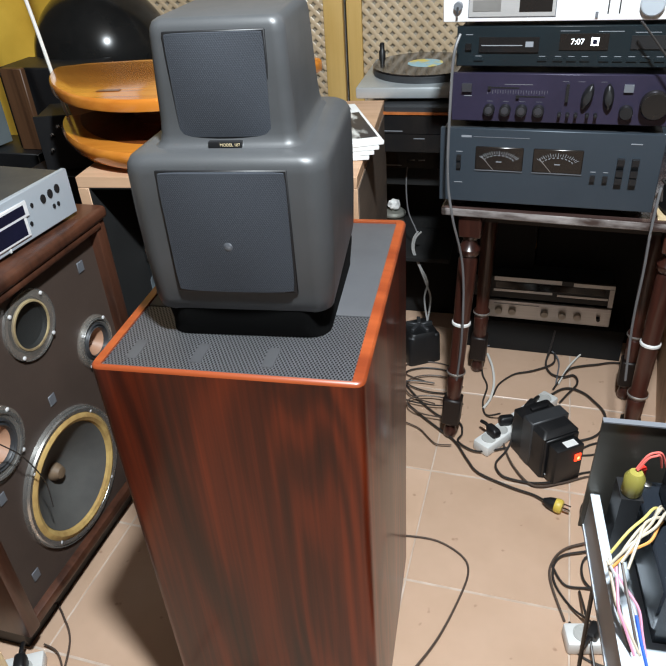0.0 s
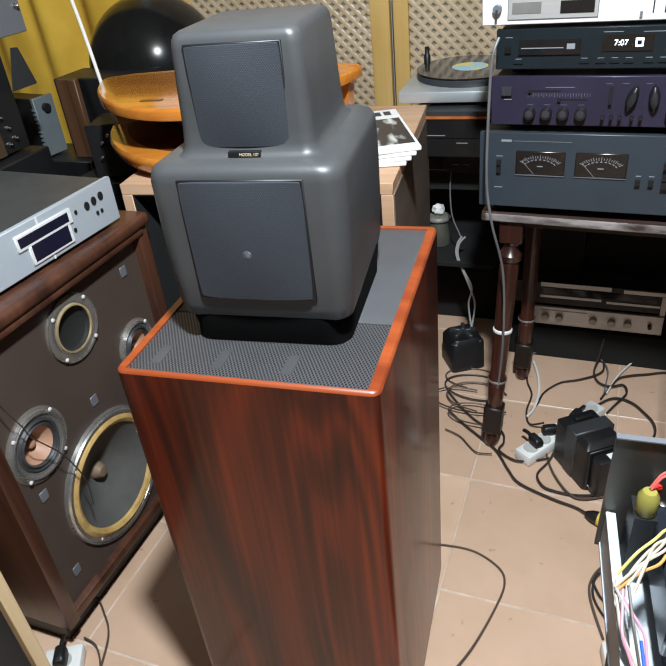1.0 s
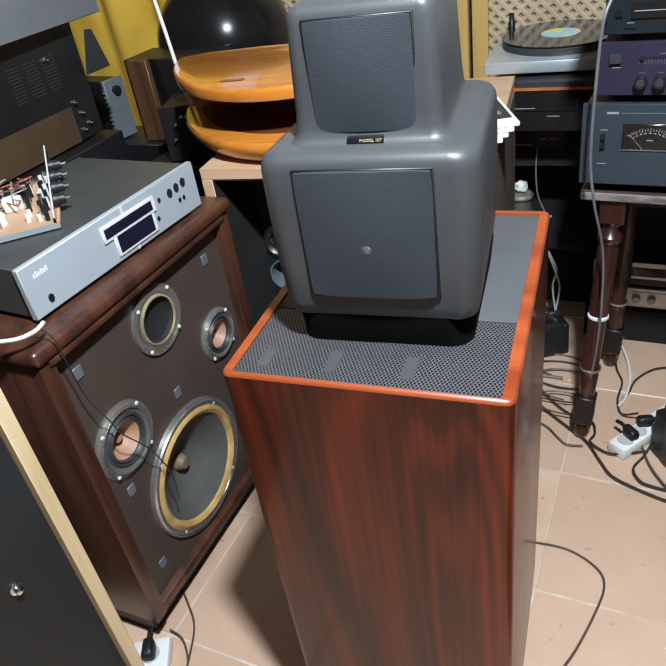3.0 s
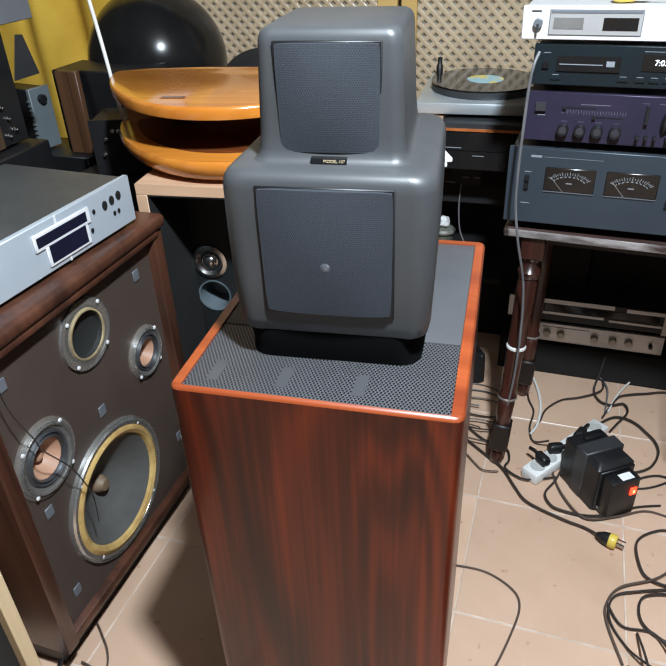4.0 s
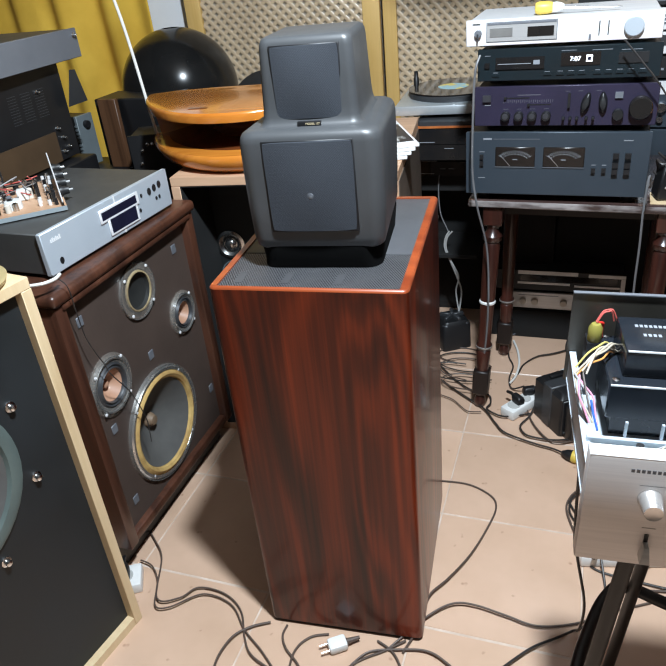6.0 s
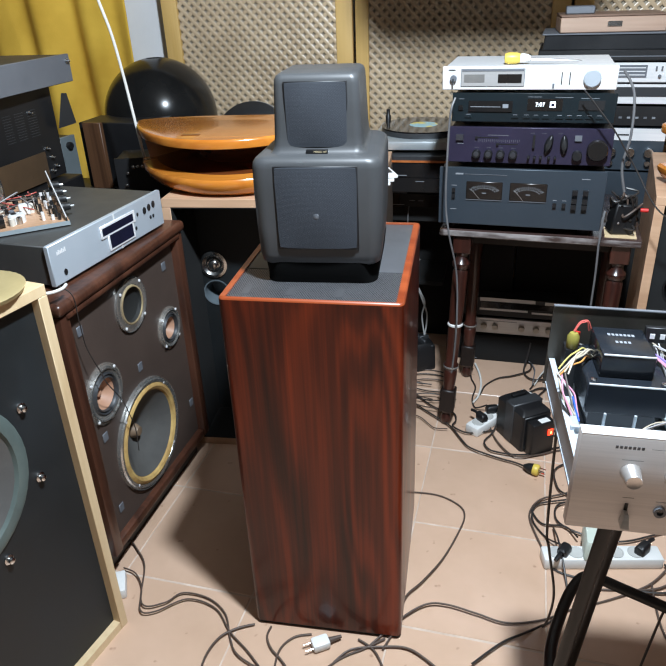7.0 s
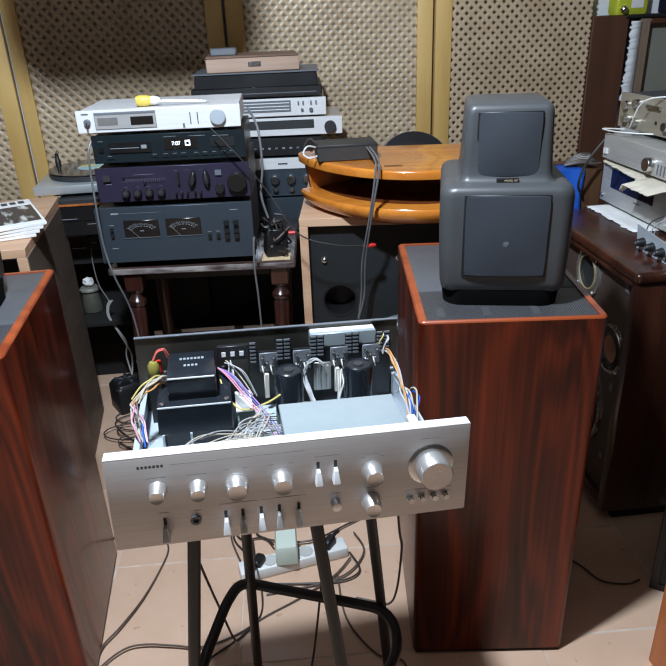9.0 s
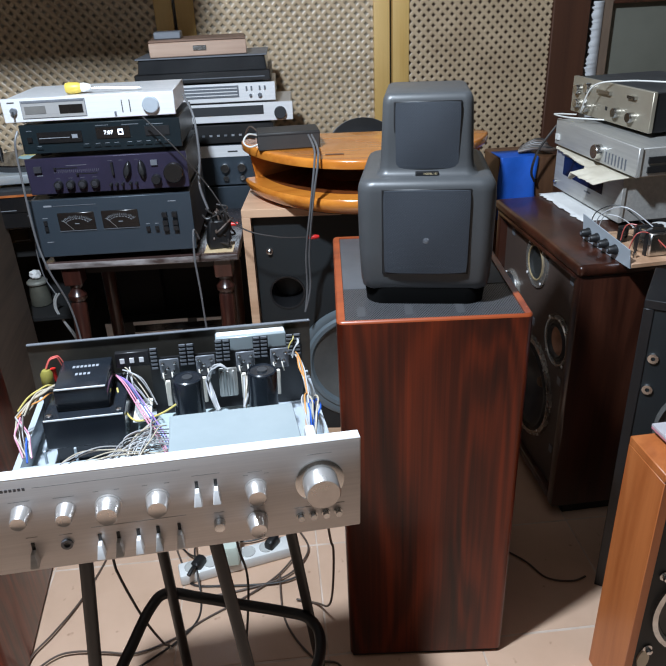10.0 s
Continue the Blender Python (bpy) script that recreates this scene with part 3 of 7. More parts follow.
        part("mouth_ring", turned(bm_new(), [(r * 0.635, -0.002), (r * 0.65, 0.007), (r * 0.70, 0.007), (r * 0.72, 0.002)], (x, y - 0.002, z), "-y", 36, caps=False), AGEDRING, d, "aged cream ring")
    return d


REDWALNUT = wood("dark_red_walnut", (0.020, 0.006, 0.0035), (0.062, 0.019, 0.010), rough=0.28, coat=0.4, rings=5)


def vintage_speaker(m, flip, h0, h1, label, group):
    """Walnut floor speaker, its grille taken off, with four drive units on a brown baffle. Built with x across the front."""
    s = thing("floor_speaker", m, label, "speaker", group)
    w, d = 0.575, 0.36
    case = REDWALNUT if flip else WALNUT
    X = (lambda x: -x) if flip else (lambda x: x)

    def bx(x0, x1, *rest, **kw):
        a, b = sorted((X(x0), X(x1)))
        return box(bm_new(), a, b, *rest, **kw)

    dz = h1 - 0.786 + (0.03 if flip else 0)
    part("carcass", bx(0.034, w - 0.034, 0.10, d, h0, h1 - 0.030), BLACK, s)
    a_, b_ = sorted((X(0.034), X(w - 0.034)))
    part("baffle", holed_board(a_, b_, h0 + 0.026, h1 - 0.030, -0.004, 0.008, [(X(x), z + dz, r) for x, z, r in ((0.295, 0.652, 0.056), (0.460, 0.505, 0.050), (0.117, 0.494, 0.063), (0.270, 0.274, 0.128))]), BROWNBAFFLE, s, "dark brown bare baffle board")
    part("side_panel", bx(0, 0.034, -0.026, d, h0, h1 - 0.030, 0.005), case, s)
    part("side_panel", bx(w - 0.034, w, -0.026, d, h0, h1 - 0.030, 0.005), case, s)
    part("top_moulding", bx(-0.008, w + 0.008, -0.036, d + 0.005, h1 - 0.030, h1, 0.012, 4), case, s)
    part("bead_moulding", bx(0.020, w - 0.020, -0.031, -0.004, h1 - 0.044, h1 - 0.030, 0.004, 2), case, s)
    part("bottom_moulding", bx(0.034, w - 0.034, -0.022, 0.02, h0, h0 + 0.026, 0.004), case, s)
    part("plinth", bx(0.02, w - 0.02, 0.02, d - 0.01, 0, h0), BLACK, s)
    y = -0.004
    driver(s, "tweeter", X(0.295), 0.652 + dz, 0.072, None, "round tweeter with clear plastic flange", y, "tweeter")
    driver(s, "upper_midrange", X(0.460), 0.505 + dz, 0.062, COPPER, "copper-coned midrange driver with chrome flange", y, "mid")
    driver(s, "midrange", X(0.117), 0.494 + dz, 0.078, COPPER, "copper-coned midrange driver with chrome flange", y, "mid")
    # flipped copy: cone and surround darkened to paint in the tower's shadow
    driver(s, "woofer", X(0.270), 0.274 + dz, 0.158, DARKGREY if flip else CONE, "large woofer coloured dark to stand for shade" if flip else "large woofer with yellowed foam surround", y, "woofer", BLACK if flip else None)
    for x, z in ((0.483, 0.682), (0.080, 0.683), (0.286, 0.474), (0.086, 0.388), (0.086, 0.165), (0.520, 0.215)):
        part("grille_tab", bx(x - 0.010, x + 0.010, y - 0.003, y, z + dz - 0.012, z + dz + 0.012, 0.001, 1), MIDGREY, s)
    return s


LEFT_M = pose(-0.675, 0.672, 0, 0, 0, 90)
vintage_speaker(LEFT_M, False, 0.075, 0.786, "walnut floor speaker without grille showing four drivers", "pair of walnut floor speakers")
RIGHT_M = pose(1.457, 1.062, 0, 0, 0, -88)
vintage_speaker(RIGHT_M, True, 0.04, 0.77, "walnut floor speaker in shade with devices piled on top", "pair of walnut floor speakers")


def carcass_speaker(name, m, w, d, h, wood_m, label, group="", t=0.025, inset=0.03, holes=()):
    """Open-fronted board box with a black baffle set back in it."""
    s = thing(name, m, label, "speaker", group)
    part("side_board", box(bm_new(), 0, t, 0, d, 0.0, h - t, 0.001, 1), wood_m, s)
    part("side_board", box(bm_new(), w - t, w, 0, d, 0.0, h - t, 0.001, 1), wood_m, s)
    part("top_board", box(bm_new(), 0, w, 0, d, h - t, h, 0.0015, 1), wood_m, s)
    part("bottom_board", box(bm_new(), t, w - t, 0.001, d, 0.0, t), wood_m, s)
    part("baffle", holed_board(t, w - t, t, h - t, inset, inset + 0.02, holes), BAFFLE, s, "matt black baffle board")
    part("back_board", box(bm_new(), t, w - t, d - 0.02, d, t, h - t), wood_m, s)
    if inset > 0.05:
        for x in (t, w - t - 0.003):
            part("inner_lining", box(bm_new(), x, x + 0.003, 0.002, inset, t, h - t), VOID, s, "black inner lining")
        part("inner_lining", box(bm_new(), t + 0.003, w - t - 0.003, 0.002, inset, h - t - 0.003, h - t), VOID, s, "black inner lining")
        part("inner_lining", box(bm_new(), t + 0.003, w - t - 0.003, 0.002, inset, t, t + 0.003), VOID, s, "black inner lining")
    return s


def bolt(parent, x, z, y, r=0.007, name="bolt"):
    part(name, turned(bm_new(), [(r * 1.5, 0), (r * 1.5, 0.003), (r * 0.9, 0.004), (r * 0.9, 0.012), (r * 0.5, 0.014), (0, 0.014)], (x, y, z), "-y", 10), CHROME, parent)


ZINC = mat("zinc_plate", (0.46, 0.45, 0.43), (0.34, 0.33, 0.32), rough=0.35, metal=0.7)
UPGREY = mat("blue_grey_plastic", (0.13, 0.16, 0.18), (0.10, 0.125, 0.14), rough=0.45)
C1_M, C1_H = pose(-0.711, 1.267, 0, 0, 0, 7.0), 0.838
c1 = carcass_speaker("horn_cabinet", C1_M, 0.615, 0.58, C1_H, CHIP, "pale veneered speaker cabinet with black baffle and chrome tweeter", "pair of horn speaker cabinets", inset=0.18, holes=[(0.070, 0.475, 0.040)])
# thin sheet over the pale side board, darkened for the shade on that side
part("side_shade", box(bm_new(), 0.615, 0.6175, 0.004, 0.577, 0.0, 0.811), wood("shade_brown_veneer", (0.085, 0.062, 0.047), (0.15, 0.108, 0.080), rough=0.55, coat=0.0, along=1), c1, "side veneer coloured grey-brown to stand for shade")
tw = part("tweeter", turned(bm_new(), [(0.045, 0.0), (0.045, 0.006), (0.036, 0.008), (0.026, 0.0), (0.022, -0.002)], (0.070, 0.18, 0.573), "-y", 28, caps=False), CHROME, c1, "polished chrome dome tweeter")
part("dome", turned(bm_new(), [(0.022, -0.002), (0.019, 0.008), (0.012, 0.014), (0, 0.016)], (0.070, 0.18, 0.573), "-y", 20), CHROME, tw)
part("bass_port", turned(bm_new(), [(0.044, 0.0), (0.044, 0.003), (0.040, 0.002), (0.037, -0.02), (0.036, -0.07), (0, -0.07)], (0.070, 0.18, 0.475), "-y", 28, caps=False), UPGREY, c1)
C2_M, C2_H = pose(0.624, 1.563, 0, 0, 0, -6.0), 0.811
c2 = carcass_speaker("horn_cabinet", C2_M, 0.60, 0.55, C2_H, CHIP, "pale veneered speaker cabinet with black baffle and loose wires", "pair of horn speaker cabinets", holes=[(0.335, 0.278, 0.168), (0.115, 0.535, 0.050)])
bolt(c2, 0.07, 0.672, 0.03)
bolt(c2, 0.30, 0.672, 0.03)
part("bass_port", turned(bm_new(), [(0.056, 0.0), (0.055, 0.003), (0.050, 0.002), (0.047, -0.02), (0.046, -0.08), (0, -0.08)], (0.115, 0.03, 0.535), "-y", 28, caps=False), BLACK, c2)
w2 = part("woofer", turned(bm_new(), [(0.205, 0.0), (0.205, 0.006), (0.195, 0.010), (0.180, 0.006), (0.172, 0.012), (0.160, 0.010), (0.152, 0.0)], (0.335, 0.03, 0.278), "-y", 48, caps=False), UPGREY, c2, "large woofer with a grey metal rim")
part("cone", turned(bm_new(), [(0, -0.055), (0.05, -0.05), (0.154, 0.001)], (0.335, 0.03, 0.278), "-y", 40, caps=False), CONE, w2)


def wooden_horn(m, label, a=0.372):
    """Wide curved wooden horn lying on its cabinet: x across, the mouth bulging towards -y."""
    s = thing("wooden_horn", m, label, "horn speaker", "pair of wooden horns")
    b, H = 0.325, 0.172

    def ring(t, rho):
        return a * rho * math.cos(t), -b * rho * abs(math.sin(t)) ** 1.45

    def sweep(profile, t0, t1, n=40):
        bm = bm_new()
        cols = []
        for i in range(n + 1):
            t = radians(t0 + (t1 - t0) * i / n)
            cols.append([bm.verts.new((*ring(t, r), z)) for r, z in profile])
        for p, q in zip(cols, cols[1:]):
            for j in range(len(profile) - 1):
                bm.faces.new((p[j], p[j + 1], q[j + 1], q[j]))
        return bm

    lip = sweep([(0.80, 0.0), (0.90, 0.004), (0.96, 0.016), (0.995, 0.036), (1.0, 0.048), (0.985, 0.056), (0.93, 0.058), (0.85, 0.061)], 10, 170)
    part("lower_lip", lip, HORNWOOD, s, "orange varnished curved lower lip")
    part("throat", sweep([(0.852, 0.0605), (0.75, 0.066), (0.62, 0.076), (0.5, 0.084), (0.48, 0.092), (0.5, 0.104), (0.66, 0.118), (0.82, 0.132), (0.95, 0.141), (0.99, 0.1455)], 10, 170), HORNDARK, s, "dark brown horn throat")
    top = bm_new()
    outline = [ring(radians(4 * i), 1.0) for i in range(46)] + [(-a * 0.985, 0.012), (-a * 0.80, 0.040), (-a * 0.4, 0.058), (a * 0.4, 0.058), (a * 0.80, 0.040), (a * 0.985, 0.012)]
    levels = ((0.975, 0.144), (0.997, 0.146), (1.0, 0.150), (1.0, H - 0.008), (0.996, H - 0.003), (0.985, H))
    rows = [[top.verts.new((x * k, y * k, z)) for x, y in outline] for k, z in levels]
    for p, q in zip(rows, rows[1:]):
        for i in range(len(p)):
            j = (i + 1) % len(p)
            top.faces.new((p[i], p[j], q[j], q[i]))
    top.faces.new(rows[-1])
    top.faces.new(rows[0][::-1])
    part("top_board", top, HORNWOOD, s, "orange varnished curved top board")
    part("maker_plate", box(bm_new(), -0.112, -0.062, -0.252, -0.238, H, H + 0.0015), HORNDARK, s)
    for sg in (1, -1):
        w = bm_new()
        pts = [ring(radians(14), 0.985), ring(radians(10), 0.985), ring(radians(5), 0.985), ring(0, 0.95), (a * 0.80, 0.034), (a * 0.6, 0.045), (a * 0.50, 0.045), (a * 0.62, 0.0)]
        lo_ = [w.verts.new((x * sg * 0.86, y * 0.93, 0.0)) for x, y in pts]
        mi_ = [w.verts.new((x * sg * 0.93, y * 0.97, 0.055)) for x, y in pts]
        hi_ = [w.verts.new((x * sg * 0.97, y, 0.1445)) for x, y in pts]
        for p, q in ((lo_, mi_), (mi_, hi_)):
            for i in range(len(pts)):
                j = (i + 1) % len(pts)
                w.faces.new((p[i], p[j], q[j], q[i]))
        w.faces.new(lo_)
        w.faces.new(hi_)
        part("side_wall", w, HORNWOOD, s)
    part("back_wall", box(bm_new(), -a * 0.50, a * 0.50, 0.010, 0.045, 0.0, 0.1445), HORNDARK, s)
    tip = pose(0, 0.085, 0.125, -38, 0, 0)
    drv = part("compression_driver", turned(bm_new(), [(0.045, 0.0), (0.085, 0.010), (0.108, 0.018), (0.112, 0.026), (0.112, 0.060), (0.106, 0.068), (0.090, 0.072), (0.060, 0.086), (0.03, 0.090), (0, 0.090)], (0, 0, 0), "y", 40, m=tip), BLACK, s, "round black compression driver")
    part("driver_ring", turned(bm_new(), [(0.1122, 0.030), (0.1165, 0.033), (0.1165, 0.040), (0.1122, 0.043)], (0, 0, 0), "y", 40, m=tip, caps=False), MIDGREY, drv, "grey metal ring")
    return s


wooden_horn(pose(-0.582, 1.600, C1_H + 0.001, 0, 0, 8.7) @ Matrix.Diagonal((1, 1, 0.94, 1)), "orange varnished wooden horn lying on a pale cabinet", 0.330)
wooden_horn(pose(1.007, 1.712, C2_H + 0.001, 0, 0, -6.0) @ Matrix.Diagonal((1, 1, 0.93, 1)), "orange varnished wooden horn under a small black box")

# the open-edged black speaker nearest the walkway
BL_M = pose(-0.660, -0.038, 0, 0, 0, 81)
bl = carcass_speaker("bass_cabinet", BL_M, 0.60, 0.45, 0.89, PINE, "black-fronted bass cabinet with pale pine edges", "", 0.022, 0.020, [(0.30, 0.60, 0.144)])
wf = part("woofer", turned(bm_new(), [(0.175, 0.0), (0.175, 0.008), (0.165, 0.012), (0.150, 0.010), (0.145, 0.0)], (0.30, 0.020, 0.60), "-y", 40, caps=False), mat("green_grey_rubber", (0.10, 0.13, 0.12), (0.07, 0.09, 0.085), rough=0.5), bl, "large woofer with grey-green rubber surround")
part("cone", turned(bm_new(), [(0, -0.05), (0.05, -0.045), (0.146, 0.003)], (0.30, 0.020, 0.60), "-y", 36, caps=False), CONE, wf)
for k in range(8):
    t = radians(22 + 45 * k)
    bolt(bl, 0.30 + 0.21 * math.cos(t), 0.60 + 0.21 * math.sin(t), 0.020)


# ---- equipment ----
def device(name, m, w, h, d, body_m, front_m, label, category="amplifier", foot=0.012, front_h=None, thick=0.012, group=""):
    """A rack unit: case, front panel and feet; the front faces -y, x from 0 to w."""
    s = thing(name, m, label, category, group)
    part("case", box(bm_new(), 0.006, w - 0.006, thick, d, foot, h - 0.002, 0.002, 1), body_m, s)
    part("front_panel", box(bm_new(), 0, w, 0, thick, foot, h, 0.0015, 1), front_m, s)
    for x in (0.04, w - 0.04):
        for y in (0.05, d - 0.05):
            part("foot", turned(bm_new(), [(0.016, 0), (0.018, foot)], (x, y, 0), "z", 12), BLACK, s)
    return s


def knob(parent, x, z, r, ln, material, y=0.0, name="knob", label="", seg=24):
    return part(name, turned(bm_new(), [(r, 0.0), (r, ln * 0.85), (r * 0.9, ln), (0, ln)], (x, y, z), "-y", seg), material, parent, label)


def plate(parent, name, x0, x1, z0, z1, material, y=0.0, t=0.001, label="", r=0.0):
    return part(name, box(bm_new(), x0, x1, y - t, y, z0, z1, r, 1), material, parent, label)


# the turned-leg table
# apron wood, its colour blackened for the shade under the tabletop
SHADEWOOD = mat("shade_dark_wood", (0.010, 0.007, 0.006), (0.016, 0.010, 0.008), rough=0.5)
TAB_X0, TAB_X1, TAB_Y0, TAB_Y1, TAB_Z = 0.038, 0.606, 1.515, 1.985, 0.690
TAB_M = pose(0.315, 1.553, 0, 0, 0, -2.8) @ pose(-0.315, -1.515, 0)
table = thing("turned_leg_table", TAB_M, "dark varnished side table with turned legs and worn edge", "table")
part("tabletop", box(bm_new(), TAB_X0, TAB_X1, TAB_Y0, TAB_Y1, TAB_Z - 0.024, TAB_Z, 0.006, 2), wood("worn_tabletop", (0.022, 0.010, 0.008), (0.075, 0.045, 0.040), rough=0.2, coat=0.9, along=0, rings=9), table)
part("front_edge", box(bm_new(), TAB_X0 + 0.004, TAB_X1 - 0.004, TAB_Y0 - 0.002, TAB_Y0 + 0.003, TAB_Z - 0.020, TAB_Z - 0.003, 0.0015, 2), mat("worn_table_edge", (0.34, 0.31, 0.30), (0.05, 0.032, 0.028), rough=0.35, scale=30, stretch=(0.35, 1, 1.5)), table, "pale worn front edge")
part("apron", box(bm_new(), TAB_X0 + 0.03, TAB_X1 - 0.03, TAB_Y0 + 0.10, TAB_Y0 + 0.12, TAB_Z - 0.075, TAB_Z - 0.024), SHADEWOOD, table)
part("apron", box(bm_new(), TAB_X0 + 0.03, TAB_X1 - 0.03, TAB_Y1 - 0.05, TAB_Y1 - 0.03, TAB_Z - 0.09, TAB_Z - 0.024), SHADEWOOD, table)
for x in (TAB_X0 + 0.03, TAB_X1 - 0.05):
    part("apron", box(bm_new(), x, x + 0.02, TAB_Y0 + 0.12, TAB_Y1 - 0.05, TAB_Z - 0.075, TAB_Z - 0.024), SHADEWOOD, table)
LEG = [(0.012, 0.0), (0.020, 0.006), (0.023, 0.018), (0.018, 0.034), (0.014, 0.040), (0.024, 0.050), (0.029, 0.075), (0.024, 0.105), (0.027, 0.110), (0.027, 0.118), (0.021, 0.124), (0.024, 0.16), (0.026, 0.20),
       (0.022, 0.205), (0.0285, 0.214), (0.0285, 0.224), (0.022, 0.232), (0.024, 0.30), (0.027, 0.45), (0.028, 0.545), (0.023, 0.556), (0.032, 0.564), (0.033, 0.576), (0.024, 0.586), (0.019, 0.598), (0.028, 0.612), (0.030, 0.618)]
for fx, fy, tx, ty in ((0.083, 1.506, 0.106, 1.552), (0.541, 1.528, 0.554, 1.556), (0.108, 1.837, 0.116, 1.852), (0.546, 1.805, 0.552, 1.840)):
    lean = pose(fx, fy, 0, -math.degrees(math.atan((ty - fy) / 0.62)), math.degrees(math.atan((tx - fx) / 0.62)), 0)
    leg = part("leg", turned(bm_new(), [(r * 0.85, z) for r, z in LEG], (0, 0, 0), "z", 20), DARKWOOD, table, at=lean)
    part("leg_block", box(bm_new(), tx - 0.027, tx + 0.027, ty - 0.027, ty + 0.027, 0.610, TAB_Z - 0.024, 0.003, 1), DARKWOOD, table)
    part("foot_block", box(bm_new(), -0.0245, 0.0245, -0.0245, 0.0245, 0.052, 0.135, 0.004, 1), DEEPWOOD, leg, "dark worn foot block")
    part("ring", turned(bm_new(), [(0.023, 0.0), (0.0275, 0.004), (0.0275, 0.008), (0.023, 0.012)], (0, 0, 0.566), "z", 20), ZINC, leg, "pale worn ring")
    part("ring", turned(bm_new(), [(0.020, 0.0), (0.0255, 0.004), (0.0255, 0.008), (0.020, 0.012)], (0, 0, 0.212), "z", 20), ZINC, leg, "pale worn ring")
    if fy < 1.7:
        part("cable_tie", turned(bm_new(), [(0.0215, 0.0), (0.0245, 0.003), (0.0245, 0.008), (0.0215, 0.011)], (0, 0, 0.362), "z", 20), WHITE, leg)

# the tower of units on the table
FAINTPRINT = mat("dim_grey_print", (0.15, 0.15, 0.17), (0.11, 0.11, 0.13), rough=0.6)
KNOBCAP = mat("dim_knob_metal", (0.085, 0.085, 0.095), (0.065, 0.065, 0.075), rough=0.3, metal=0.5)
METERFACE = mat("brown_black_meter", (0.018, 0.014, 0.012), (0.012, 0.010, 0.009), rough=0.25)
pa = device("power_amplifier", TAB_M @ pose(0.035, 1.504, TAB_Z, 0, 0, 1), 0.454, 0.188, 0.37, DARKGREY, STEELBLUE, "slate-blue power amplifier with two level meters", "amplifier", 0.022)
for x0, x1 in ((0.078, 0.180), (0.200, 0.302)):
    mt = part("level_meter", box(bm_new(), x0, x1, -0.002, 0.001, 0.098, 0.150, 0.002, 1), METERFACE, pa, "black level meter with white scale")
    plate(mt, "meter_frame", x0, x1, 0.0965, 0.098, MIDGREY, -0.002)
    cx, cz = (x0 + x1) / 2, 0.098
    for k in range(19):
        t = radians(150 - 6.7 * k)
        ln = (0.0042, 0.0022, 0.0030)[k % 3]
        tick = box(bm_new(), -0.0005, 0.0005, -0.0006, 0, -ln, ln, m=pose(cx + 0.052 * math.cos(t) * 0.85, -0.002, cz + 0.016 + 0.024 * math.sin(t), 0, 90 - math.degrees(t), 0))
        part("scale_tick", tick, PRINT, mt)
    for k in range(9):
        t = radians(146 - 14 * k)
        part("scale_figure", box(bm_new(), -0.0022, 0.0022, -0.0006, 0, -0.0009, 0.0009, m=pose(cx + 0.042 * math.cos(t) * 0.85, -0.002, cz + 0.013 + 0.021 * math.sin(t), 0, 90 - math.degrees(t), 0)), PRINT, mt)
    plate(mt, "scale_caption", cx - 0.006, cx + 0.006, 0.1165, 0.1185, PRINT, -0.002, 0.0005)
    part("needle", box(bm_new(), -0.0005, 0.0005, -0.001, 0, 0, 0.038, m=pose(cx - 0.012, -0.002, cz + 0.002, 0, -42, 0)), ZINC, mt)
plate(pa, "maker_mark", 0.046, 0.068, 0.1685, 0.1730, PRINT, 0, 0.0004)
plate(pa, "caption", 0.072, 0.19, 0.1698, 0.1710, MIDGREY)
plate(pa, "caption", 0.39, 0.412, 0.166, 0.168, PRINT)
for x in (0.038,):
    plate(pa, "switch", x, x + 0.009, 0.118, 0.130, BLACK, 0, 0.006)
    plate(pa, "switch", x, x + 0.009, 0.100, 0.112, BLACK, 0, 0.006)
    plate(pa, "caption", x - 0.002, x + 0.012, 0.136, 0.1375, PRINT)
    plate(pa, "caption", x - 0.004, x + 0.014, 0.066, 0.0675, PRINT)
for x in (0.325, 0.350):
    plate(pa, "push_button", x - 0.005, x + 0.005, 0.086, 0.098, BLACK, 0, 0.008)
    plate(pa, "caption", x - 0.005, x + 0.005, 0.104, 0.1055, PRINT)
for x in (0.376, 0.404):
    for z in (0.124, 0.100, 0.084):
        plate(pa, "slider", x - 0.007, x + 0.007, z, z + 0.013, BLACK, 0, 0.012)

ia = device("integrated_amplifier", TAB_M @ pose(0.056, 1.509, TAB_Z + 0.189, 0, 0, 1), 0.436, 0.112, 0.34, BLACK, PURPLE, "violet-black integrated amplifier with many knobs", "amplifier", 0.014)
plate(ia, "power_button", 0.022, 0.042, 0.076, 0.092, KNOBCAP, 0, 0.008)
plate(ia, "caption", 0.026, 0.042, 0.066, 0.0672, PRINT)
for k in range(24):
    plate(ia, "scale_tick", 0.074 + 0.0052 * k, 0.0748 + 0.0052 * k, 0.071 + 0.002 * (k % 2), 0.079, FAINTPRINT, 0, 0.0004)
plate(ia, "slide_slot", 0.074, 0.138, 0.0825, 0.0850, BLACK, 0, 0.0006)
plate(ia, "slide_slot", 0.132, 0.190, 0.0655, 0.0680, BLACK, 0, 0.0006)
for x, z in ((0.078, 0.0838), (0.136, 0.0668)):
    plate(ia, "slide_knob", x - 0.003, x + 0.003, z - 0.003, z + 0.003, BLACK, 0, 0.006)
plate(ia, "printed_line", 0.108, 0.164, 0.0900, 0.0912, FAINTPRINT, 0, 0.0004)
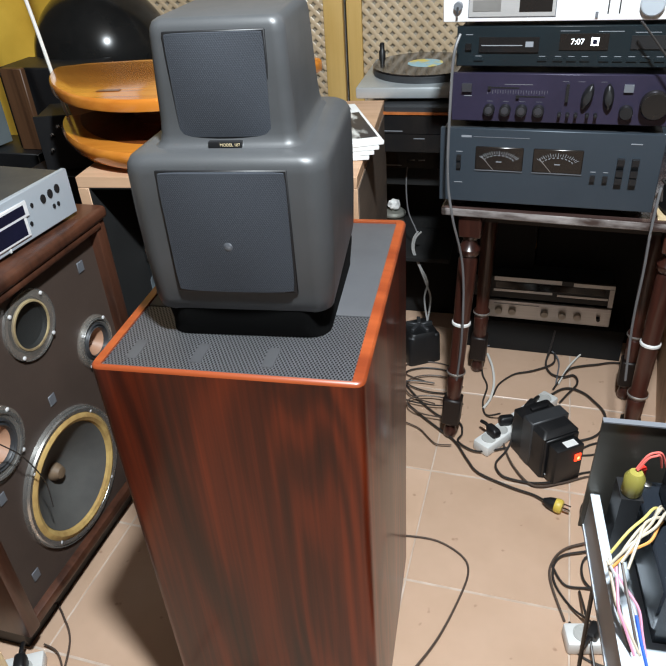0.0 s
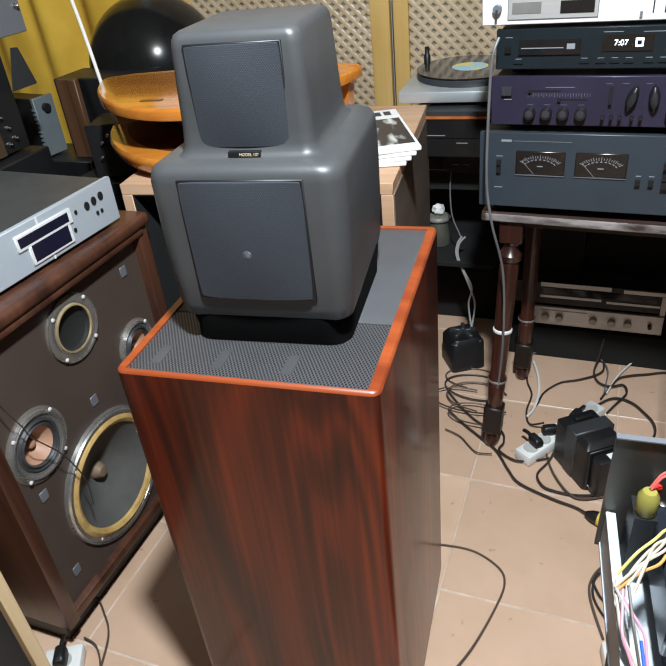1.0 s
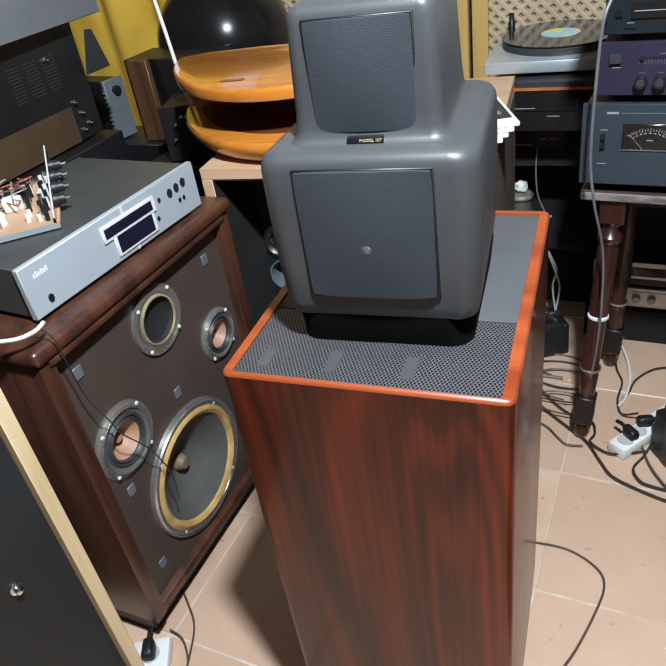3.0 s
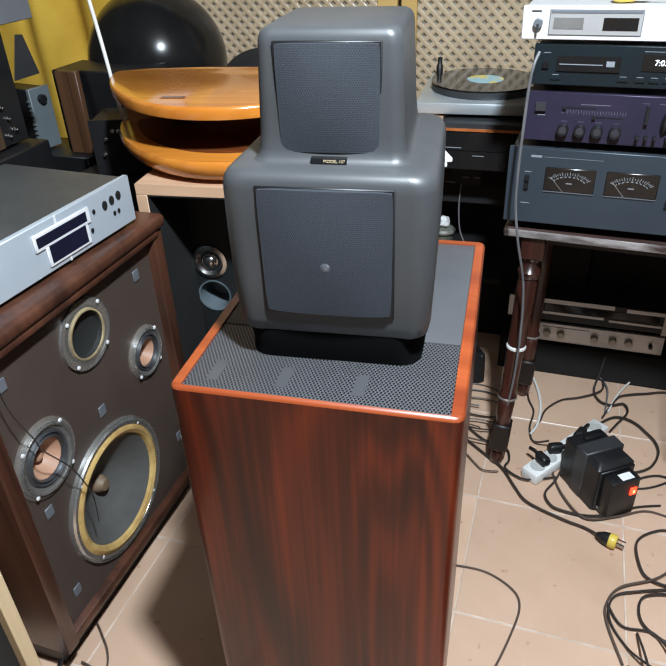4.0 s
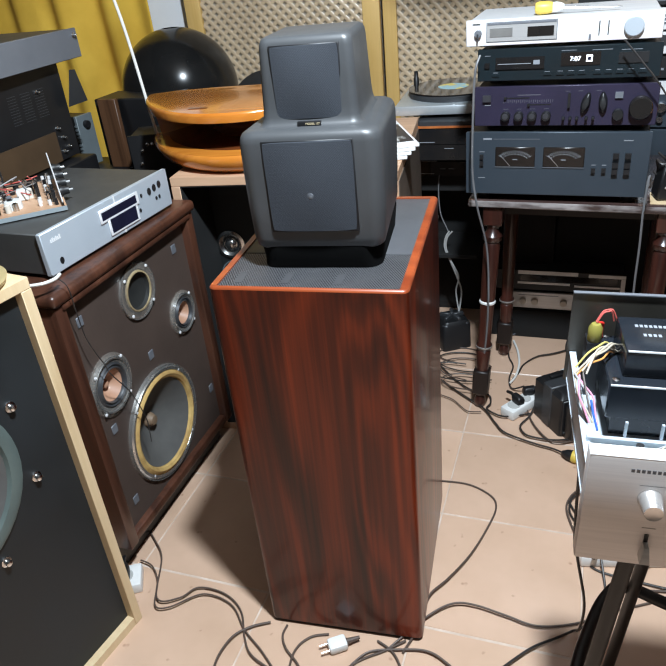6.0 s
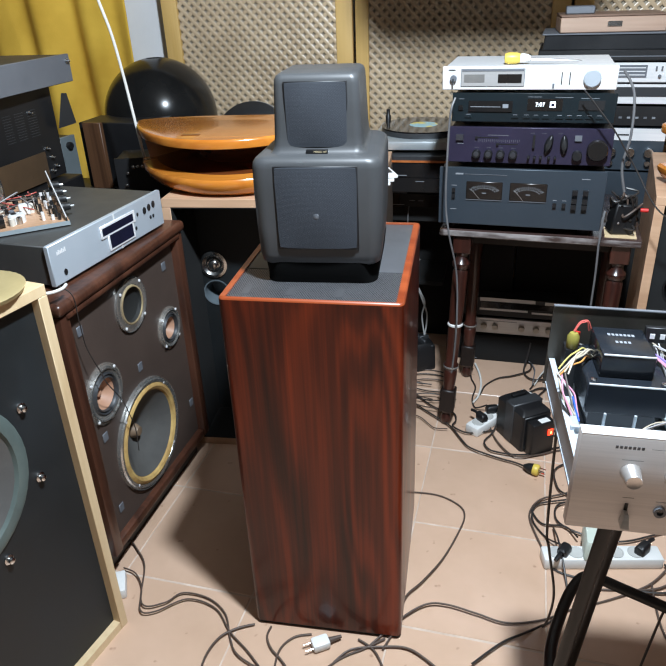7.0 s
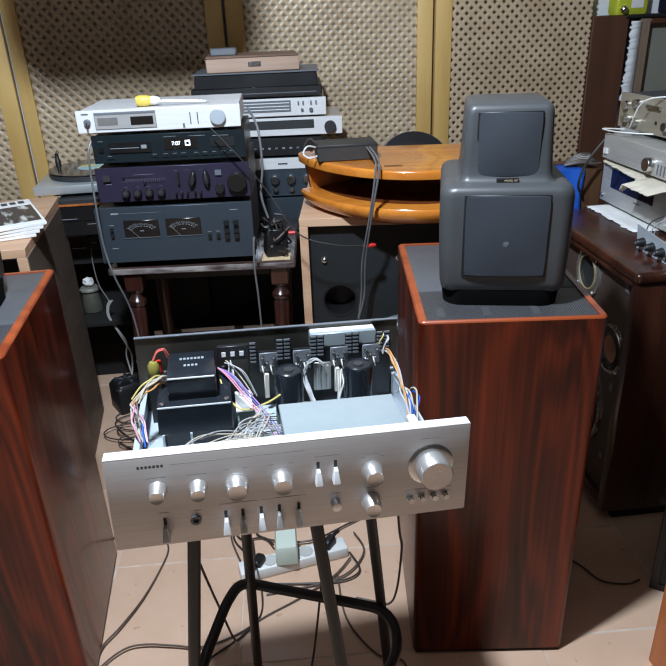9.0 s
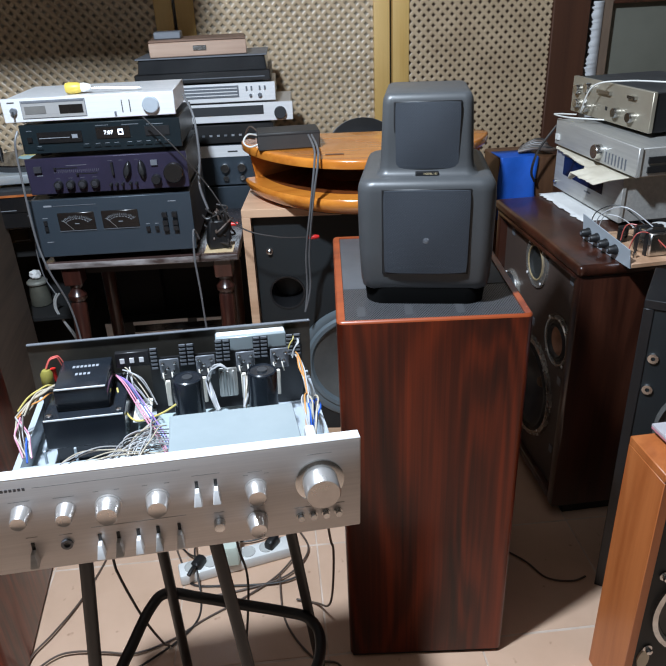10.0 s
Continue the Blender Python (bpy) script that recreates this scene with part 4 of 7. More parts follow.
for x in (0.080, 0.113, 0.146, 0.180):
    kb = knob(ia, x, 0.040, 0.0115, 0.016, BLACK)
    part("knob_cap", turned(bm_new(), [(0.0075, 0.0), (0.0070, 0.0012), (0, 0.0016)], (x, -0.016, 0.041), "-y", 18), KNOBCAP, kb, "dim metal cap")
    plate(ia, "caption", x - 0.006, x + 0.006, 0.056, 0.0567, FAINTPRINT, 0, 0.0004)
for x in (0.222, 0.238, 0.254, 0.276, 0.292):
    part("lever", turned(bm_new(), [(0.004, 0), (0.003, 0.010), (0.0035, 0.016), (0, 0.017)], (x, 0, 0.034), "-y", 8), BLACK, ia)
plate(ia, "slide_lever", 0.230, 0.236, 0.060, 0.094, BLACK, 0, 0.010)
for x in (0.272, 0.312):
    kb = bm_new()
    rim_ = []
    for dep, sc in ((0.0, 1.0), (-0.012, 0.92), (-0.017, 0.62)):
        rim_.append([kb.verts.new((sc * 0.0105 * math.sin(radians(a)) * abs(math.sin(radians(a))) ** 0.35, dep, sc * 0.0255 * math.cos(radians(a)))) for a in range(0, 360, 15)])
    for p, q in zip(rim_, rim_[1:]):
        for i in range(24):
            kb.faces.new((p[i], p[(i + 1) % 24], q[(i + 1) % 24], q[i]))
    kb.faces.new(rim_[-1])
    part("selector_knob", kb, BLACK, ia, "pointed black selector knob", at=pose(x, 0, 0.070, 0, 16 if x < 0.3 else -4, 0))
plate(ia, "push_button", 0.338, 0.356, 0.080, 0.094, MIDGREY, 0, 0.006)
knob(ia, 0.348, 0.042, 0.013, 0.018, BLACK)
knob(ia, 0.398, 0.058, 0.027, 0.024, BLACKGLOSS, 0, "volume_knob", "large black volume knob")
for x0 in (0.222, 0.252, 0.294):
    plate(ia, "caption", x0, x0 + 0.012, 0.0975, 0.0982, FAINTPRINT, 0, 0.0004)

cdp = device("cd_player", TAB_M @ pose(0.063, 1.507, TAB_Z + 0.303, 0, 0, 1), 0.424, 0.088, 0.30, CDBLACK, CDBLACK, "blue-black disc player with lit white time display", "cd player", 0.012)
plate(cdp, "disc_drawer", 0.045, 0.162, 0.040, 0.068, BLACKGLOSS, 0, 0.004, "glossy black disc drawer")
plate(cdp, "drawer_line", 0.050, 0.130, 0.052, 0.0535, PRINT, -0.004)
plate(cdp, "disc_mark", 0.136, 0.151, 0.050, 0.060, PRINT, -0.004)
win = plate(cdp, "display_window", 0.200, 0.290, 0.044, 0.074, METERFACE, 0, 0.002, "dark display window with glowing digits")
LIT = glow("white_segment_glow", (0.85, 0.92, 1.0), 2.2)
lettering("display_digits", "7:07", 0.0145, LIT, win, pose(0.233, -0.0025, 0.059, 90, 0, 0), "glowing white digits")
plate(win, "display_icon", 0.258, 0.272, 0.052, 0.067, LIT, -0.002, 0.0005)
plate(win, "display_icon_core", 0.261, 0.269, 0.055, 0.063, GLASSDARK, -0.0025, 0.0006)
plate(cdp, "button_panel", 0.330, 0.395, 0.046, 0.070, BLACK, 0, 0.003)
for x in (0.045, 0.17, 0.20, 0.225, 0.25, 0.285, 0.31, 0.335, 0.36, 0.385):
    plate(cdp, "button", x - 0.009, x + 0.009, 0.0235, 0.0285, CDBLACK, 0, 0.003)
    plate(cdp, "caption", x - 0.006, x + 0.006, 0.0315, 0.0325, PRINT, 0, 0.0004)
for x0, x1, z in ((0.018, 0.032, 0.072), (0.20, 0.235, 0.078), (0.27, 0.315, 0.077), (0.335, 0.38, 0.075), (0.34, 0.38, 0.058)):
    plate(cdp, "caption", x0, x1, z, z + 0.0010, PRINT, 0, 0.0004)
plate(cdp, "power_button", 0.018, 0.030, 0.044, 0.056, BLACKGLOSS, 0, 0.005)

tu = device("tuner", TAB_M @ pose(0.035, 1.500, TAB_Z + 0.3935, 0, 0, 2), 0.446, 0.066, 0.28, WHITESILVER, WHITESILVER, "slim pale silver tuner with dark dial window", "tuner", 0.006)
knob(tu, 0.030, 0.036, 0.0085, 0.012, MIDGREY)
plate(tu, "knob_lever", 0.028, 0.032, 0.022, 0.036, DARKGREY, -0.012, 0.003)
plate(tu, "dial_border", 0.0495, 0.2155, 0.0145, 0.0595, MIDGREY, 0, 0.0015)
plate(tu, "dial_frame", 0.051, 0.214, 0.016, 0.0575, SILVER, 0, 0.0025)
plate(tu, "dial_bar", 0.052, 0.213, 0.0535, 0.0575, MIDGREY, -0.0025)
plate(tu, "dial_window", 0.058, 0.112, 0.026, 0.046, ZINC, -0.0025, 0.001)
plate(tu, "display_window", 0.147, 0.208, 0.024, 0.046, METERFACE, -0.0025, 0.001)
plate(tu, "button", 0.287, 0.292, 0.012, 0.022, MIDGREY, 0, 0.004)
for x in (0.309, 0.329):
    plate(tu, "slot", x - 0.0012, x + 0.0012, 0.018, 0.050, BLACK, 0, 0.0006)
knob(tu, 0.384, 0.035, 0.0215, 0.012, SILVERPAINT, 0, "tuning_knob", "large grey tuning knob", 32)
plate(tu, "maker_mark", 0.016, 0.034, 0.055, 0.058, INK)

sd = thing("screwdriver", TAB_M @ pose(0.19, 1.555, TAB_Z + 0.3935 + 0.066 + 0.014, 0, 0, 6), "yellow and clear handled screwdriver on the tuner", "screwdriver")
part("handle", turned(bm_new(), [(0, 0), (0.012, 0.002), (0.015, 0.012), (0.014, 0.034), (0.011, 0.042)], (0, 0, 0), "x", 12), YELLOW, sd, "yellow ribbed handle")
part("collar", turned(bm_new(), [(0.011, 0.042), (0.012, 0.05), (0.009, 0.062), (0.006, 0.068)], (0, 0, 0), "x", 12), WHITE, sd)
part("shaft", turned(bm_new(), [(0.003, 0.068), (0.003, 0.19), (0.001, 0.2)], (0, 0, 0), "x", 8, m=pose(0, 0, 0, 0, 2.6, 0)), CHROME, sd)


# ---- open amplifier on its stool ----
AMP_M = pose(0.349, 0.248, 0.7745, -1.5, 1.9, 5.6) @ Matrix.Scale(0.962, 4)
KNOBSILVER = mat("satin_knob_silver", (0.74, 0.71, 0.69), (0.64, 0.61, 0.59), rough=0.30, metal=0.8, scale=30)
PANELSILVER = mat("brushed_panel_silver", (0.68, 0.635, 0.61), (0.61, 0.57, 0.55), rough=0.36, metal=0.25, stretch=(0.2, 8, 8), scale=30)
CERAMIC = mat("cream_ceramic", (0.66, 0.62, 0.54), (0.56, 0.52, 0.45), rough=0.6)
oa = thing("open_amplifier", AMP_M, "silver integrated amplifier with its lid off on a stool", "amplifier")
AW, AH, AD = 0.474, 0.138, 0.345
part("front_panel", box(bm_new(), 0, AW, -0.008, 0.010, 0, AH, 0.0025, 2), PANELSILVER, oa, "brushed silver front panel")
part("chassis_floor", box(bm_new(), 0.014, AW - 0.018, 0.011, AD, 0.004, 0.008), SILVERPAINT, oa)
for x in (0.015, AW - 0.022):
    part("chassis_side", box(bm_new(), x, x + 0.003, 0.012, AD, 0.008, 0.052), SILVERPAINT, oa)
    part("side_rail", box(bm_new(), x - 0.001, x + 0.008, 0.012, AD - 0.002, 0.052, 0.0535), SILVERPAINT, oa)
back = part("back_panel", box(bm_new(), 0.010, AW - 0.008, AD, AD + 0.003, 0.004, 0.147), mat("brown_grey_steel", (0.085, 0.078, 0.066), (0.050, 0.046, 0.040), rough=0.35, metal=0.6), oa, "dull steel back panel")
part("folded_edge", box(bm_new(), 0.010, AW - 0.008, AD - 0.003, AD + 0.004, 0.147, 0.1485), MIDGREY, back)
part("top_edge", box(bm_new(), 0.0005, AW - 0.0005, -0.0075, 0.0105, AH - 0.003, AH + 0.001, 0.0008, 1), mat("pale_aluminium_edge", (0.86, 0.86, 0.85), (0.78, 0.78, 0.78), rough=0.35, metal=0.25), oa, "pale polished top edge")
for k in range(7):
    plate(oa, "maker_mark", 0.040 + 0.0048 * k, 0.0432 + 0.0048 * k, 0.1215, 0.1255, MIDGREY, -0.008, 0.0004)
for x, z, r, ln in ((0.062, 0.090, 0.0120, 0.020), (0.112, 0.087, 0.0118, 0.020), (0.161, 0.086, 0.0160, 0.022), (0.219, 0.086, 0.0150, 0.022), (0.339, 0.083, 0.0145, 0.022), (0.338, 0.033, 0.0140, 0.022)):
    part("knob", turned(bm_new(), [(r, 0), (r, 0.003), (r * 0.93, 0.004), (r * 0.90, ln * 0.55), (r * 0.84, ln * 0.6), (r * 0.80, ln), (r * 0.73, ln + 0.0015), (r * 0.66, ln + 0.0010), (0, ln + 0.0010)], (x, -0.008, z), "-y", 28), KNOBSILVER, oa, "turned silver knob")
vk = part("volume_knob", turned(bm_new(), [(0.0225, 0.004), (0.0222, 0.029), (0.0205, 0.031), (0, 0.0308)], (0.420, -0.008, 0.082), "-y", 40), KNOBSILVER, oa, "large silver volume knob")
part("knob_skirt", turned(bm_new(), [(0.0315, 0), (0.0315, 0.0025), (0.0285, 0.0045), (0.0226, 0.0045)], (0.420, -0.008, 0.082), "-y", 40, caps=False), CHROME, vk, "chrome skirt ring")


def toggle(x, z, tip):
    """Flat lever below its slot, widening towards the tip."""
    plate(oa, "lever_slot", x - 0.0020, x + 0.0020, z, z + 0.013, BLACK, -0.008)
    bm = box(bm_new(), -0.0050, 0.0050, -0.0225, -0.0080, -0.016, 0.003, 0.0008, 1)
    for v in bm.verts:
        if v.co.z > -0.006:
            v.co.x *= 0.52
            v.co.y = -0.008 + (v.co.y + 0.008) * 0.75
        v.co += Vector((x, 0, z))
    part("lever", bm, tip, oa)


for x in (0.267, 0.290):
    toggle(x, 0.091, WHITESILVER)
for x, mt in ((0.066, SILVER), (0.144, WHITESILVER), (0.166, SILVER), (0.190, WHITESILVER), (0.214, SILVER), (0.240, WHITESILVER)):
    toggle(x, 0.031, mt)
part("headphone_jack", turned(bm_new(), [(0.0072, 0), (0.0072, 0.003), (0.004, 0.003), (0.0035, -0.001), (0, -0.001)], (0.105, -0.008, 0.036), "-y", 16), MIDGREY, oa)
part("knob", turned(bm_new(), [(0.0075, 0), (0.0065, 0.012), (0, 0.013)], (0.290, -0.008, 0.037), "-y", 16), CHROME, oa)
for k in range(4):
    part("push_button", turned(bm_new(), [(0.0055, 0), (0.0055, 0.002), (0.0042, 0.002), (0.0042, 0.008), (0, 0.008)], (0.394 + 0.0165 * k, -0.008, 0.029), "-y", 14), CHROME, oa)
FAINT = mat("faint_grey_print", (0.34, 0.32, 0.31), (0.28, 0.27, 0.26), rough=0.5, metal=0.2)
for x0, x1, z in ((0.050, 0.074, 0.106), (0.100, 0.124, 0.105), (0.146, 0.152, 0.107), (0.170, 0.176, 0.107), (0.203, 0.209, 0.107), (0.229, 0.235, 0.107), (0.262, 0.296, 0.112), (0.324, 0.330, 0.103), (0.350, 0.356, 0.103), (0.330, 0.348, 0.107), (0.060, 0.073, 0.052), (0.098, 0.113, 0.050), (0.136, 0.250, 0.055), (0.284, 0.297, 0.052), (0.330, 0.348, 0.054), (0.405, 0.436, 0.122), (0.386, 0.452, 0.042), (0.080, 0.250, 0.1235)):
    plate(oa, "caption", x0, x1, z, z + 0.0007, FAINT, -0.008, 0.0003)
# power transformer: shroud over a wider iron core, corner screws, edge highlights painted as pale strips
TFBLACK = mat("black_steel_shroud", (0.010, 0.013, 0.018), (0.014, 0.017, 0.022), rough=0.20)
tf = part("transformer", box(bm_new(), 0.066, 0.142, 0.221, 0.318, 0.090, 0.128, 0.003, 2), TFBLACK, oa, "black boxed power transformer with printed number")
part("edge_highlight", box(bm_new(), 0.068, 0.140, 0.2203, 0.2225, 0.1266, 0.1284), WHITESILVER, tf, "pale strip painting an edge highlight")
core = part("transformer_core", box(bm_new(), 0.048, 0.164, 0.200, 0.332, 0.040, 0.090, 0.002, 1), TFBLACK, oa, "black iron core")
part("edge_highlight", box(bm_new(), 0.050, 0.162, 0.1993, 0.2010, 0.0885, 0.0905), WHITESILVER, core, "pale strip painting an edge highlight")
part("lower_shroud", box(bm_new(), 0.058, 0.154, 0.212, 0.322, 0.008, 0.040), TFBLACK, core)
for x in (0.057, 0.155):
    for y in (0.210, 0.324):
        part("screw", turned(bm_new(), [(0.0048, 0), (0.0048, 0.003), (0.002, 0.0042), (0, 0.0042)], (x, y, 0.090), "z", 12), CHROME, core)
for k in range(7):
    part("stamped_digit", box(bm_new(), 0.085 + 0.0058 * k, 0.0890 + 0.0058 * k, 0.287, 0.294, 0.128, 0.1284), PRINT, tf)
for k in range(4):
    part("stamped_digit", box(bm_new(), 0.092 + 0.0060 * k, 0.0958 + 0.0060 * k, 0.262, 0.269, 0.128, 0.1284), PRINT, tf)
part("crossbar", box(bm_new(), 0.018, 0.232, 0.128, 0.134, 0.048, 0.060, 0.001, 1), SILVERPAINT, oa)
for x in (0.060, 0.100):
    part("post", box(bm_new(), x, x + 0.003, 0.134, 0.138, 0.060, 0.080), SILVERPAINT, oa)
for x in (0.258, 0.373):
    cp = part("capacitor", turned(bm_new(), [(0.0235, 0.01), (0.0235, 0.113), (0.0228, 0.1165), (0.0205, 0.118), (0.0190, 0.116), (0, 0.1165)], (x, 0.240, 0), "z", 32), TFBLACK, oa, "tall glossy black filter capacitor")
    part("capacitor_cap", turned(bm_new(), [(0.0085, 0.1165), (0.0080, 0.1185), (0, 0.119)], (x, 0.240, 0), "z", 16), DARKGREY, cp)
hs = part("heat_sink", box(bm_new(), 0.198, 0.448, 0.318, 0.323, 0.010, 0.116), BLACK, oa, "black heat sink with grey slotted louvres")
for x0, n, zt in ((0.200, 1, 0.136), (0.246, 2, 0.138), (0.304, 2, 0.139), (0.366, 2, 0.139), (0.421, 2, 0.138)):
    part("louvre_plate", box(bm_new(), x0, x0 + 0.0125 * n, 0.3155, 0.3175, 0.096, zt), BLACK, hs)
    for c in range(n):
        for k in range(6):
            part("fin", box(bm_new(), x0 + 0.0125 * c + 0.0008, x0 + 0.0125 * c + 0.0105, 0.3125, 0.3155, zt - 0.0025 - 0.0068 * k, zt + 0.0004 - 0.0068 * k), MIDGREY, hs)
part("terminal_strip", box(bm_new(), 0.146, 0.199, 0.312, 0.322, 0.108, 0.134, 0.001, 1), BLACK, oa)
for k in range(3):
    part("terminal", box(bm_new(), 0.153 + 0.015 * k, 0.160 + 0.015 * k, 0.3105, 0.312, 0.116, 0.124), WHITESILVER, oa)
for x in (0.215, 0.272, 0.336, 0.392):
    tr = part("power_transistor", box(bm_new(), x, x + 0.030, 0.293, 0.296, 0.090, 0.125, 0.001, 1), MIDGREY, oa, "grey bracket plate with solder joints")
    for dx, dz in ((0.007, 0.102), (0.021, 0.104), (0.012, 0.110), (0.024, 0.118), (0.005, 0.119)):
        part("solder_pin", turned(bm_new(), [(0.0030, 0), (0.0026, 0.004), (0, 0.0055)], (x + dx, 0.293, dz), "-y", 8), CHROME, tr)
    part("resistor", box(bm_new(), x + 0.006, x + 0.014, 0.283, 0.290, 0.045, 0.090, 0.001, 1), CERAMIC, oa, "cream ceramic resistor")
    for dx in (0.004, 0.018):
        part("lead", tube(bm_new(), [(x + dx, 0.290, 0.103), (x + dx + 0.001, 0.284, 0.096), (x + dx + 0.003, 0.286, 0.088)], 0.0012, 6, 4), CERAMIC, tr)
icp = part("metal_package", box(bm_new(), 0.306, 0.336, 0.288, 0.292, 0.048, 0.101, 0.002, 1), ZINC, oa, "ribbed metal package")
for k in range(3):
    part("rib", box(bm_new(), 0.309 + 0.009 * k, 0.314 + 0.009 * k, 0.282, 0.288, 0.052, 0.098, 0.0015, 1), ZINC, icp)
part("fuse_cover", box(bm_new(), 0.306, 0.422, 0.322, 0.3445, 0.112, 0.139, 0.001, 1), COVER, oa, "blue-grey fuse cover")
part("fuse_label", box(bm_new(), 0.308, 0.420, 0.328, 0.344, 0.139, 0.1405), WHITE, oa, "white label strip")
part("screening_cover", box(bm_new(), 0.232, 0.408, 0.030, 0.155, 0.098, 0.103, 0.001, 1), COVER, oa, "pale blue-grey screening plate")
part("screening_wall", box(bm_new(), 0.234, 0.406, 0.151, 0.154, 0.008, 0.098), COVER, oa)
part("circuit_board", box(bm_new(), 0.03, 0.225, 0.012, 0.122, 0.048, 0.050), GREENBOARD, oa)
part("circuit_board", box(bm_new(), 0.17, 0.40, 0.17, 0.30, 0.020, 0.022), GREENBOARD, oa)
part("white_tag", box(bm_new(), 0.170, 0.197, 0.232, 0.300, 0.052, 0.054), WHITE, oa)
part("red_sleeve", turned(bm_new(), [(0.0045, 0), (0.0045, 0.022), (0, 0.023)], (0.048, 0.322, 0.092), "z", 12), RED, oa)
part("green_capacitor", turned(bm_new(), [(0.007, 0), (0.0095, 0.004), (0.0095, 0.022), (0.006, 0.028), (0, 0.028)], (0.040, 0.310, 0.09), "z", 16), mat("olive_sleeve", (0.26, 0.23, 0.05), (0.20, 0.17, 0.04), rough=0.4), oa)
part("component_stand", box(bm_new(), 0.030, 0.050, 0.300, 0.330, 0.008, 0.092), BLACK, oa)
part("white_block", box(bm_new(), 0.418, 0.432, 0.080, 0.108, 0.052, 0.092, 0.002, 1), WHITE, oa)
rng = random.Random(4)
for k in range(30):
    x, y = rng.uniform(0.035, 0.215), rng.uniform(0.02, 0.115)
    h = rng.uniform(0.006, 0.022)
    part("small_component", turned(bm_new(), [(0.0045, 0), (0.0045, h), (0, h)], (x, y, 0.050), "z", 8), rng.choice((CHROME, BLACK, BLACK, MIDGREY, BLUE)), oa)
HUES = [(0.46, 0.40, 0.31), (0.62, 0.28, 0.08), (0.56, 0.46, 0.14), (0.44, 0.44, 0.45), (0.60, 0.12, 0.10), (0.60, 0.26, 0.36), (0.10, 0.12, 0.28), (0.34, 0.33, 0.33), (0.10, 0.08, 0.07), (0.30, 0.18, 0.50)]
WIRES = [mat("wire_sleeve", c, tuple(v * 0.85 for v in c), rough=0.4) for c in HUES]


def loom(n, a, b, lift, spread, picks, name="wire", r=0.0011):
    for k in range(n):
        j = lambda q: Vector(q) + Vector((rng.uniform(-1, 1), rng.uniform(-1, 1), rng.uniform(-0.5, 0.5))) * spread
        p, q = j(a), j(b)
        mid = (p + q) / 2 + Vector((rng.uniform(-1, 1) * spread, rng.uniform(-1, 1) * spread, lift + rng.uniform(0, spread)))
        part(name, tube(bm_new(), [p, p.lerp(mid, 0.5) + Vector((0, 0, lift * 0.5)), mid, q.lerp(mid, 0.5) + Vector((0, 0, lift * 0.4)), q], r, 6, 5), rng.choice(picks), oa)


# left bundle: out of the transformer's side, down over the rail
loom(8, (0.062, 0.285, 0.095), (0.014, 0.225, 0.090), 0.012, 0.009, [WIRES[0], WIRES[0], WIRES[1], WIRES[2], WIRES[3]], r=0.0013)
loom(7, (0.014, 0.225, 0.090), (0.028, 0.165, 0.055), 0.000, 0.007, [WIRES[0], WIRES[3], WIRES[8], WIRES[5]], r=0.0013)
loom(1, (0.030, 0.19, 0.075), (0.030, 0.15, 0.055), 0.0, 0.004, [BLUE], r=0.0014)
loom(2, (0.066, 0.318, 0.118), (0.042, 0.312, 0.120), 0.014, 0.003, [WIRES[4], WIRES[1]])
# thin grey wires across the small board
loom(18, (0.045, 0.055, 0.062), (0.215, 0.105, 0.075), 0.008, 0.022, [WIRES[3], WIRES[7], WIRES[8], WIRES[0]], r=0.0008)
loom(16, (0.150, 0.080, 0.070), (0.222, 0.125, 0.085), 0.010, 0.020, [WIRES[7], WIRES[8], WIRES[3]], r=0.0008)
loom(8, (0.175, 0.060, 0.065), (0.215, 0.170, 0.080), 0.016, 0.014, [WIRES[3], WIRES[0], WIRES[7]], r=0.0010)
# pink and violet bundle, one yellow lead
for k, w_ in enumerate((WIRES[5], WIRES[5], WIRES[6], WIRES[9])):
    part("wire", tube(bm_new(), [(0.140 + 0.002 * k, 0.312 - 0.003 * k, 0.100), (0.158 + 0.003 * k, 0.275, 0.100), (0.185 + 0.004 * k, 0.205, 0.092), (0.214 + 0.004 * k, 0.135, 0.080), (0.224 + 0.003 * k, 0.115, 0.066)], 0.0011, 6, 6), w_, oa)
part("wire", tube(bm_new(), [(0.148, 0.275, 0.092), (0.158, 0.235, 0.080), (0.180, 0.200, 0.074), (0.215, 0.195, 0.084), (0.240, 0.200, 0.095)], 0.0015, 6, 6), WIRES[2], oa)
loom(7, (0.165, 0.308, 0.105), (0.195, 0.270, 0.060), 0.006, 0.012, [WIRES[3], WIRES[7], WIRES[0]], r=0.0010)
loom(4, (0.288, 0.285, 0.085), (0.318, 0.280, 0.104), 0.012, 0.004, [WIRES[3]], r=0.0015)
loom(4, (0.288, 0.285, 0.085), (0.300, 0.255, 0.045), -0.006, 0.004, [WIRES[3]], r=0.0015)
loom(4, (0.352, 0.285, 0.085), (0.345, 0.255, 0.045), 0.0, 0.006, [WIRES[3], WIRES[0]], r=0.0015)
loom(9, (0.425, 0.100, 0.075), (0.438, 0.200, 0.075), 0.020, 0.010, [WIRES[1], WIRES[3], WIRES[3], WIRES[0], BLUE], r=0.0014)
loom(5, (0.440, 0.200, 0.080), (0.432, 0.300, 0.110), 0.012, 0.006, [WIRES[0], WIRES[3], WIRES[1]], r=0.0013)
loom(3, (0.440, 0.318, 0.125), (0.425, 0.300, 0.105), 0.010, 0.006, [WIRES[2], WIRES[3]])

stool = thing("metal_stool", pose(0, 0, 0), "black tubular metal stool under the open amplifier", "stool")
